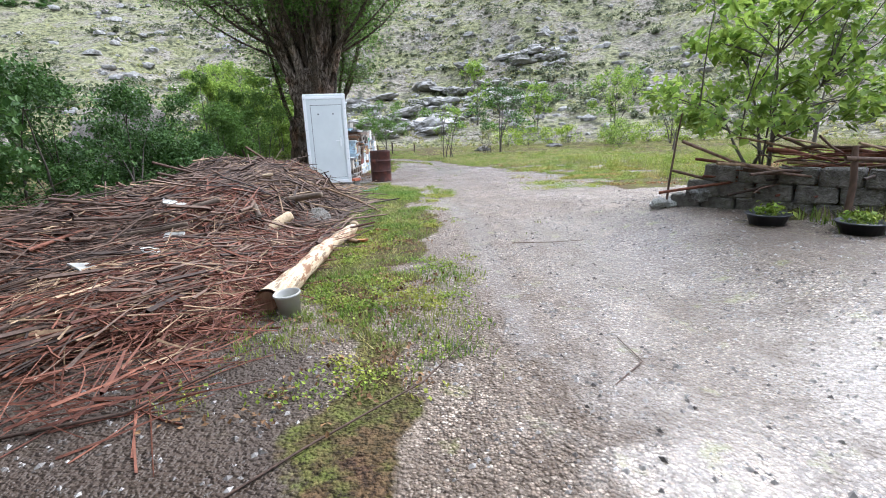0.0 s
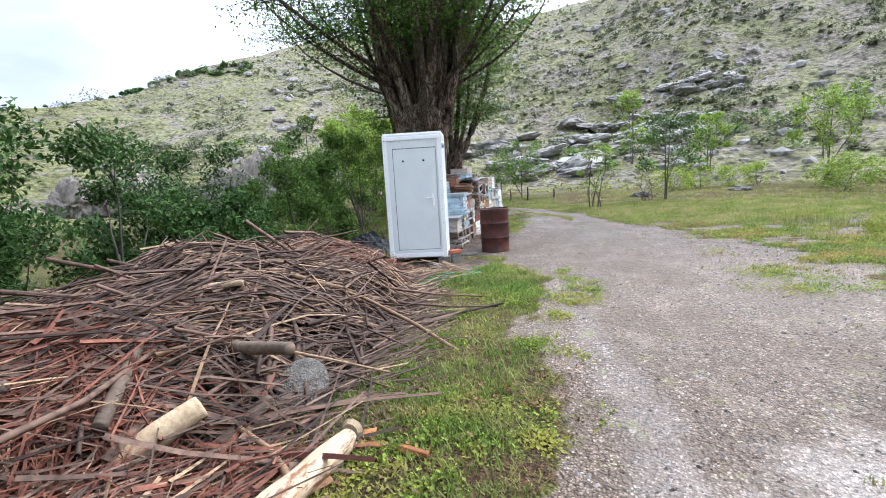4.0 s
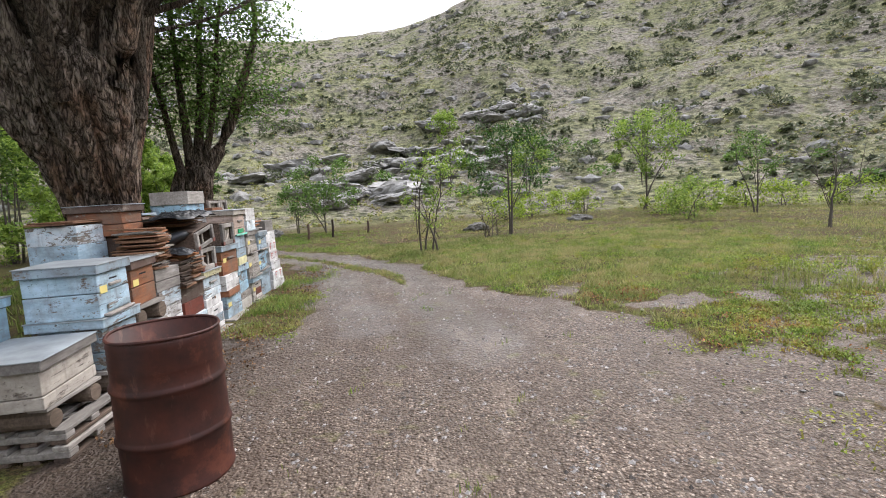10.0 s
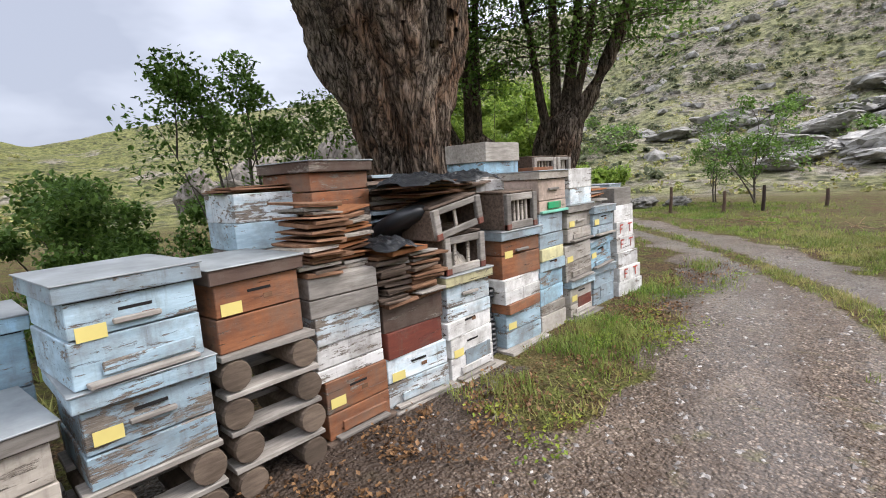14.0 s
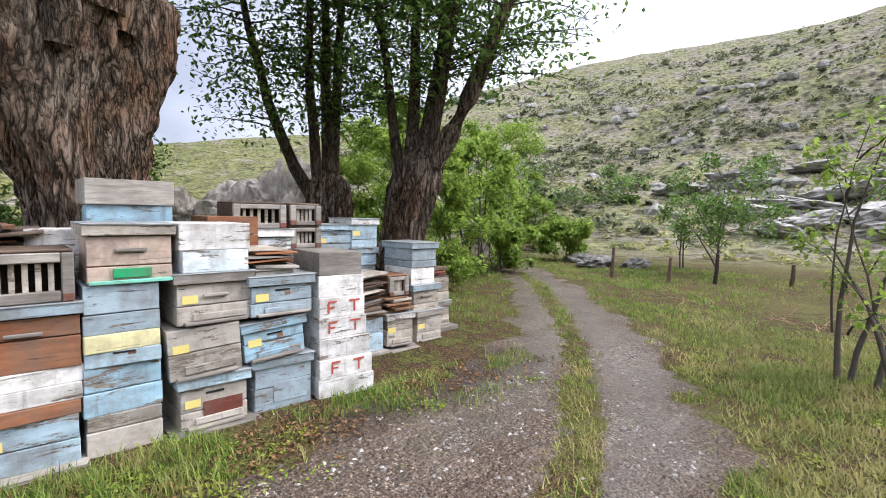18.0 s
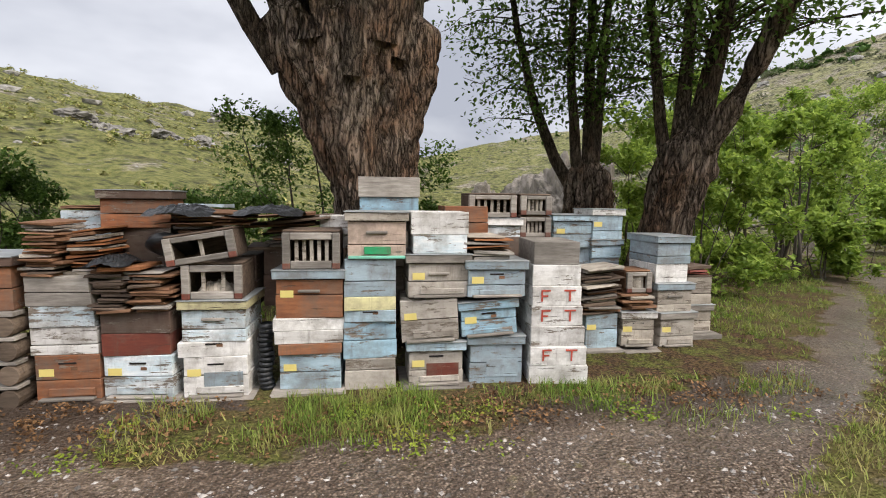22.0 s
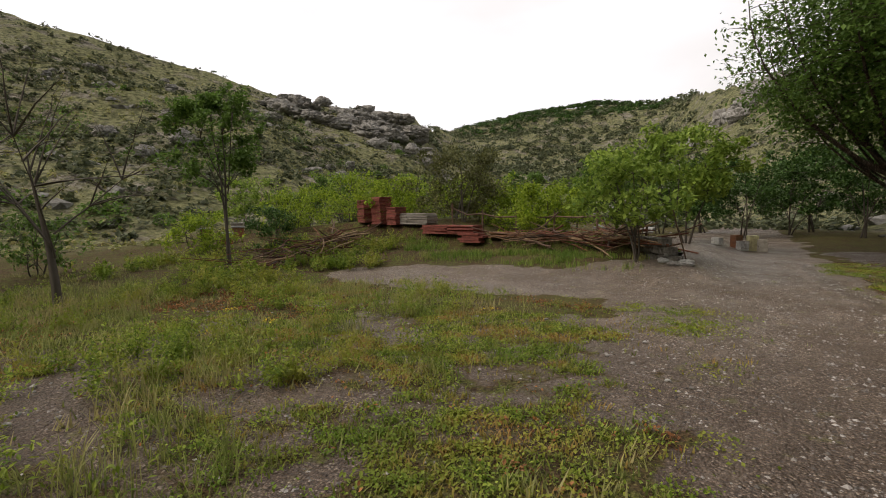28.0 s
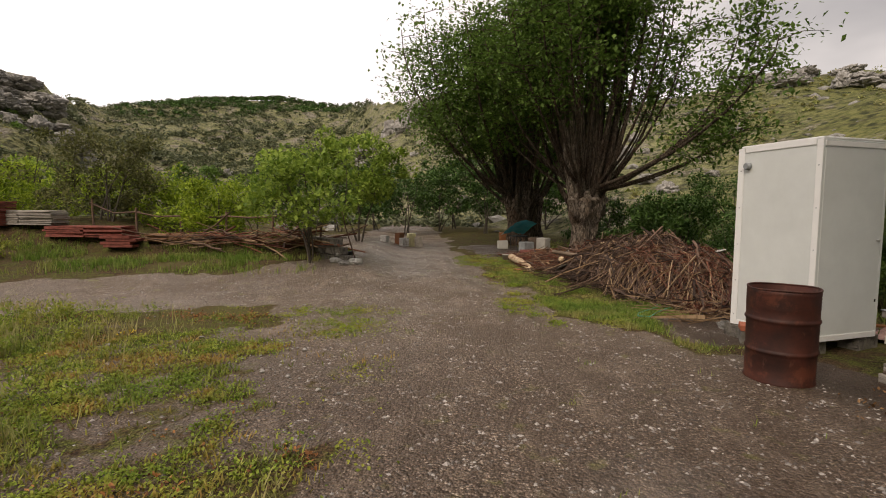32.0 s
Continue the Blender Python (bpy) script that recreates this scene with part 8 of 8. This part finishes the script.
x, y = sow(110000, 0.6, 9.5, 8.8, 15.8, 73, lambda x, y: (1 - 0.95 * bare_patch(x, y)) * (0.05 + 0.95 * clumped(x, y, 57, 1.0, 0.44, 0.56)) * smooth01((x - 0.8 - 2.2 * (fractal(x * 0.7, y * 0.7, 61, 3) - 0.4)) / 1.2) * smooth01((y - 9.0 - 2.5 * (fractal(x * 0.6, y * 0.6, 62, 3) - 0.4)) / 1.4))
blades("weed_patch", "mossy weed patches on the open yard", x, y, 0.055, "yard_grass", 74, 0.006, 0.8)
x, y = sow(60000, 3.0, 17, 8.0, 18.0, 75, lambda x, y: smooth01((x - 3.2) / 5) * clumped(x, y, 58, 1.1, 0.46, 0.66))
blades("meadow_grass", "rough yellow-green grass over the field by the yard", x, y, 0.12, "drygrass", 76, 0.010, 0.6, True)
x, y = sow(40000, 2.6, 16, 2.2, 6.6, 77, lambda x, y: smooth01((x - 2.6) / 1) * smooth01((6.2 - y) / 1.5) * clumped(x, y, 59, 0.8, 0.36, 0.55))
blades("wall_grass", "grass along the foot of the stacks", x, y, 0.16, "grass", 78, 0.007)
x, y = sow(30000, -12, -4.2, -6, 20, 79, lambda x, y: off_gravel(x, y) * 0.8)
blades("hedge_grass", "rough grass under the hedge", x, y, 0.2, "grass", 80, 0.011, 0.4, True)
x, y = sow(120000, -3.2, 7.0, 15.2, 24.5, 83, lambda x, y: off_gravel(x, y) * (0.08 + 0.92 * clumped(x, y, 84, 1.3, 0.44, 0.56)))
blades("near_grass", "mixed green and straw grass beside the lane", x, y, 0.075, "drygrass", 85, 0.004, 0.6)
x, y = sow(26000, -9.0, -1.2, 16.2, 29, 86, lambda x, y: smooth01(0.5 + capsule(x, y, CENTRE) / 0.3) * clumped(x, y, 87, 1.5, 0.34, 0.6))
blades("centre_grass", "grass strip between the ruts of the lane", x, y, 0.05, "grass", 88, 0.004, 0.7)
x, y = sow(26000, 2.6, 13, 9.0, 17.0, 121, lambda x, y: clumped(x, y, 122, 0.9, 0.48, 0.60) * smooth01((x - 2.8) / 1.5) * (1 - bare_patch(x, y)))
blades("tall_grass", "tall seeding grass in clumps on the field", x, y, 0.26, "drygrass", 123, 0.004, 0.5)
x, y = sow(60000, -3.0, 9.0, 15.5, 25, 124, lambda x, y: off_gravel(x, y) * clumped(x, y, 125, 1.2, 0.42, 0.58))
blades("green_grass", "green grass mixed into the straw beside the lane", x, y, 0.085, "grass", 126, 0.004, 0.6)
x, y = sow(170000, -3.2, 8.0, 14.5, 24.5, 151, lambda x, y: off_gravel(x, y) * (0.25 + 0.75 * clumped(x, y, 152, 1.6, 0.36, 0.54)) * np.clip(7 / (np.hypot(x - 0.3, y - 16.5) + 0.5), 0.2, 1))
blades("lane_turf", "short bent yellow-green turf along the lane", x, y, 0.055, "turf_blade", 153, 0.007, 1.0, True)
x, y = sow(60000, -3.4, -0.2, 0.4, 12, 154, lambda x, y: off_gravel(x, y) * (0.25 + 0.75 * clumped(x, y, 155, 1.6, 0.36, 0.54)))
blades("verge_turf", "short bent green turf along the track", x, y, 0.05, "turf_blade", 156, 0.007, 1.0, True)
x, y = sow(40000, -8.0, -1.2, 16.2, 28, 157, lambda x, y: smooth01(0.5 + capsule(x, y, CENTRE) / 0.35) * (0.2 + 0.8 * clumped(x, y, 158, 1.5, 0.36, 0.56)))
blades("centre_turf", "short turf between the ruts of the lane", x, y, 0.05, "turf_blade", 159, 0.007, 1.0, True)
x, y = sow(1500, -2.2, 2.2, 4, 24, 81, lambda x, y: clumped(x, y, 60, 1.2, 0.60, 0.68))
blades("track_tufts", "single grass tufts on the gravel track", x, y, 0.06, "grass", 82, 0.004)


def weeds(name, words, x, y, seed, mat="weed", size=0.045, per=9, rad=0.06):
    rng = np.random.default_rng(seed)
    p = np.stack([x, y, height(x, y) + 0.02], -1)[:, None] + rng.normal(0, 1, (len(x), per, 3)) * np.array([rad, rad, 0.012])
    return tagged(new(name, leaves_mesh(name, p.reshape(-1, 3), size, M[mat], rng, 0.0, 0.75)), words, "weeds", kind="stuff")


x, y = sow(5200, -2.6, -0.4, 0.3, 10.5, 91, lambda x, y: clumped(x, y, 71, 1.3, 0.50, 0.62))
weeds("clover_weeds", "broad-leaved clover and weeds in the verge", x, y, 92, size=0.028)
x, y = sow(22000, 0.6, 9, 8.5, 16.5, 93, lambda x, y: (1 - 0.9 * bare_patch(x, y)) * clumped(x, y, 57, 1.0, 0.44, 0.56) * smooth01((x - 0.8) / 1.2))
weeds("yard_weeds", "flat mossy weeds on the yard", x, y, 94, size=0.026, per=6)
x, y = sow(9000, -1.0, 8, 15.5, 23, 127, lambda x, y: off_gravel(x, y) * clumped(x, y, 128, 0.9, 0.45, 0.6))
weeds("field_weeds", "low weeds in the grass beside the lane", x, y, 129, size=0.03)
x, y = sow(700, -3.5, -2.2, 14.5, 20, 95, lambda x, y: clumped(x, y, 73, 1.6, 0.5, 0.66) * smooth01((-2.2 - x) / 0.7))
weeds("hive_weeds", "weeds along the hives", x, y, 96, size=0.026)
x, y = sow(7000, -3.5, -2.1, 12.6, 20.6, 97, lambda x, y: smooth01((-2.4 - x) / 0.9) * (0.25 + 0.75 * clumped(x, y, 74, 1.2, 0.38, 0.55)))
weeds("leaf_litter", "brown dead leaves and wood chips in front of the hives", x, y, 98, "litter", 0.03, 2, 0.03)
x, y = sow(3600, -3.2, -0.6, 0.0, 6.5, 99, lambda x, y: clumped(x, y, 75, 1.2, 0.38, 0.55) * (pile_top(x, y) < 0.1))
weeds("wood_chips", "scattered wood chips and dead leaves near the brush pile", x, y, 101, "litter", 0.032, 2, 0.04)
x, y = sow(110, 4, 9, 9.5, 14.5, 102, lambda x, y: np.full(len(x), 0.6))
weeds("yellow_flowers", "small yellow flowers in the grass", x, y, 103, "flower", 0.03, 5, 0.05)


def herbs(name, words, x, y, seed, tall, mat="weed", per=46, size=0.055):
    """Upright leafy herbs: a few thin stems each, leaves all along them."""
    rng = np.random.default_rng(seed)
    n = len(x)
    t = rng.uniform(0.05, 1, (n, per)) ** 0.8
    stem = rng.integers(0, 7, (n, per))
    yaw = stem * 2.399 + rng.uniform(0, 6, (n, 1))
    out = (0.06 + 0.05 * stem) * t * tall / 0.4 * rng.uniform(0.7, 1.1, (n, per))
    h = (tall * rng.uniform(0.5, 1.25, (n, 1))) * (1 - 0.07 * stem) * t
    p = np.stack([x[:, None] + out * np.cos(yaw), y[:, None] + out * np.sin(yaw), height(x, y)[:, None] + h], -1) + rng.normal(0, 0.018, (n, per, 3))
    return tagged(new(name, leaves_mesh(name, p.reshape(-1, 3), size, M[mat], rng, -0.3, 0.4)), words, "weeds", kind="stuff")


x, y = sow(9000, 3.2, 13, 8.6, 17.5, 131, lambda x, y: 0.6 * clumped(x, y, 132, 1.0, 0.48, 0.60) * smooth01((x - 3.0 + 0.25 * (y - 12)) / 3))
herbs("field_herbs", "knee-high leafy herbs and weeds over the field", x[::2], y[::2], 133, 0.30, "weed", 44, 0.05)
x, y = sow(30000, 0.8, 11, 8.6, 17, 141, lambda x, y: clumped(x, y, 142, 1.2, 0.46, 0.58) * off_gravel(x, y))
weeds("dry_moss", "red-brown dried moss and dead stalks on the yard", x, y, 143, "drymoss", 0.03, 3, 0.05)
x, y = sow(2600, 9, 17, 3.0, 12, 134, lambda x, y: clumped(x, y, 135, 0.7, 0.40, 0.58))
herbs("slope_herbs", "tall green herbs on the rough slope", x[::3], y[::3], 136, 0.42, "weed", 40, 0.10)
x, y = sow(1600, -0.5, 9, 16.0, 24, 137, lambda x, y: off_gravel(x, y) * clumped(x, y, 138, 0.8, 0.50, 0.62))
herbs("lane_herbs", "leafy weeds in the grass beside the lane", x[::3], y[::3], 139, 0.16, "weed", 36, 0.04)


def pebbles(n, x0, x1, y0, y1, seed, size):
    x, y = sow(n, x0, x1, y0, y1, seed, lambda x, y: gravel_share(x, y) ** 2)
    rng = np.random.default_rng(seed + 1)
    s = size * (0.5 + 2.0 * rng.uniform(0, 1, len(x)) ** 5)
    oct_v = np.array([[1, 0, 0], [0, 1, 0], [-1, 0, 0], [0, -1, 0], [0, 0, 1.0]])
    oct_f = np.array([[0, 1, 4], [1, 2, 4], [2, 3, 4], [3, 0, 4]])
    a = rng.uniform(0, 2 * np.pi, len(x))
    v = oct_v[None] * rng.uniform(0.5, 1.2, (len(x), 5, 1)) * s[:, None, None] * np.array([1, 0.75, 0.55])
    c, q = np.cos(a)[:, None], np.sin(a)[:, None]
    v = np.stack([v[..., 0] * c - v[..., 1] * q, v[..., 0] * q + v[..., 1] * c, v[..., 2]], -1) + np.stack([x, y, height(x, y) - 0.002], -1)[:, None]
    f = oct_f[None] + np.arange(len(x))[:, None, None] * 5
    return tagged(new("loose_gravel", fast_mesh("loose_gravel", v.reshape(-1, 3), f.reshape(-1, 3), M["pebble"])), "loose grey gravel stones on the track", "gravel", kind="stuff")


pebbles(120000, -3.6, 7.0, -1.6, 22, 111, 0.0125)
# hose and rubbish beside the cabin
hose_pts = np.array([[-3.75, 8.7, 0.03], [-3.35, 9.1, 0.05], [-2.95, 9.45, 0.06], [-2.65, 9.75, 0.07], [-2.45, 9.95, 0.06], [-2.32, 9.85, 0.05], [-2.42, 9.66, 0.05], [-2.75, 9.42, 0.06], [-3.0, 9.2, 0.05], [-3.05, 9.0, 0.04]])
tagged(part("garden_hose", tubes_mesh("garden_hose", [(hose_pts, [0.008] * 10)], M["hose"], 8)), "loop of thin green garden hose in the grass", "hose")


def crumple(name, words, x, y, w, d, h, mat, seed, base=None):
    """A crumpled sheet thrown over a heap."""
    n = 34
    u, v = np.meshgrid(np.linspace(-1, 1, n), np.linspace(-1, 1, n))
    px, py = x + u * w / 2, y + v * d / 2
    dome = np.clip(1 - (u * u + v * v) * 0.8, 0, 1)
    fold = np.abs(fractal(u * 3.1 + v * 1.2, v * 5.0, seed, 4) - 0.5) * 0.9
    pz = (height(px, py) - 0.03 if base is None else base) + h * dome ** 0.7 * (0.55 + fold)
    i, k = np.meshgrid(np.arange(n - 1), np.arange(n - 1), indexing="ij")
    q = np.stack([i * n + k, i * n + k + 1, (i + 1) * n + k + 1, (i + 1) * n + k], -1).reshape(-1, 4)
    return tagged(part(name, fast_mesh(name, np.stack([px, py, pz], -1).reshape(-1, 3), q, M[mat], False)), words, "rubbish", "rubbish by the cabin")


crumple("crumpled_paper", "crumpled cream paper and rags stuffed into an open crate", -3.66, 15.48, 0.24, 0.30, 0.17, "cloth", 8, 0.772)
crumple("roofing_felt", "limp sheet of black roofing felt thrown over the boards", -3.70, 15.22, 0.5, 0.50, 0.13, "black", 11, 1.40)
crumple("roofing_felt", "limp sheet of black roofing felt thrown over the boards", -3.80, 15.86, 0.5, 0.55, 0.12, "black", 12, 1.405)
crumple("roofing_felt", "limp sheet of black roofing felt thrown over the boards", -3.56, 14.78, 0.4, 0.3, 0.10, "black", 13, 1.04)
crumple("sacking", "heap of crumpled dirty pink sacking beside the cabin", -5.35, 11.25, 1.5, 0.8, 0.42, "sacking", 5)
crumple("tarpaulin", "crumpled black sheet behind the sacking", -5.3, 12.1, 1.2, 0.8, 0.62, "black", 6)
for k in range(9):
    bx, by = -5.2 + random.uniform(-0.9, 0.7), 10.75 + random.uniform(-0.15, 0.2)
    tagged(part("plank", box(-0.3, 0.3, -0.05, 0.05, 0, 0.025, 0.003, 0.006), M[("board", "orangeboard", "darkboard")[k % 3]], None, "", pose(bx, by, ground_z(bx, by) + 0.02 + 0.02 * (k % 3), random.uniform(-6, 6), random.uniform(-6, 6), random.uniform(-30, 30))), "short reddish plank dropped beside the cabin", "plank", "planks by the cabin")
rock(-3.28, 10.42, 0.13, "scree", "flat grey stone in front of the cabin", 410, 0.6)
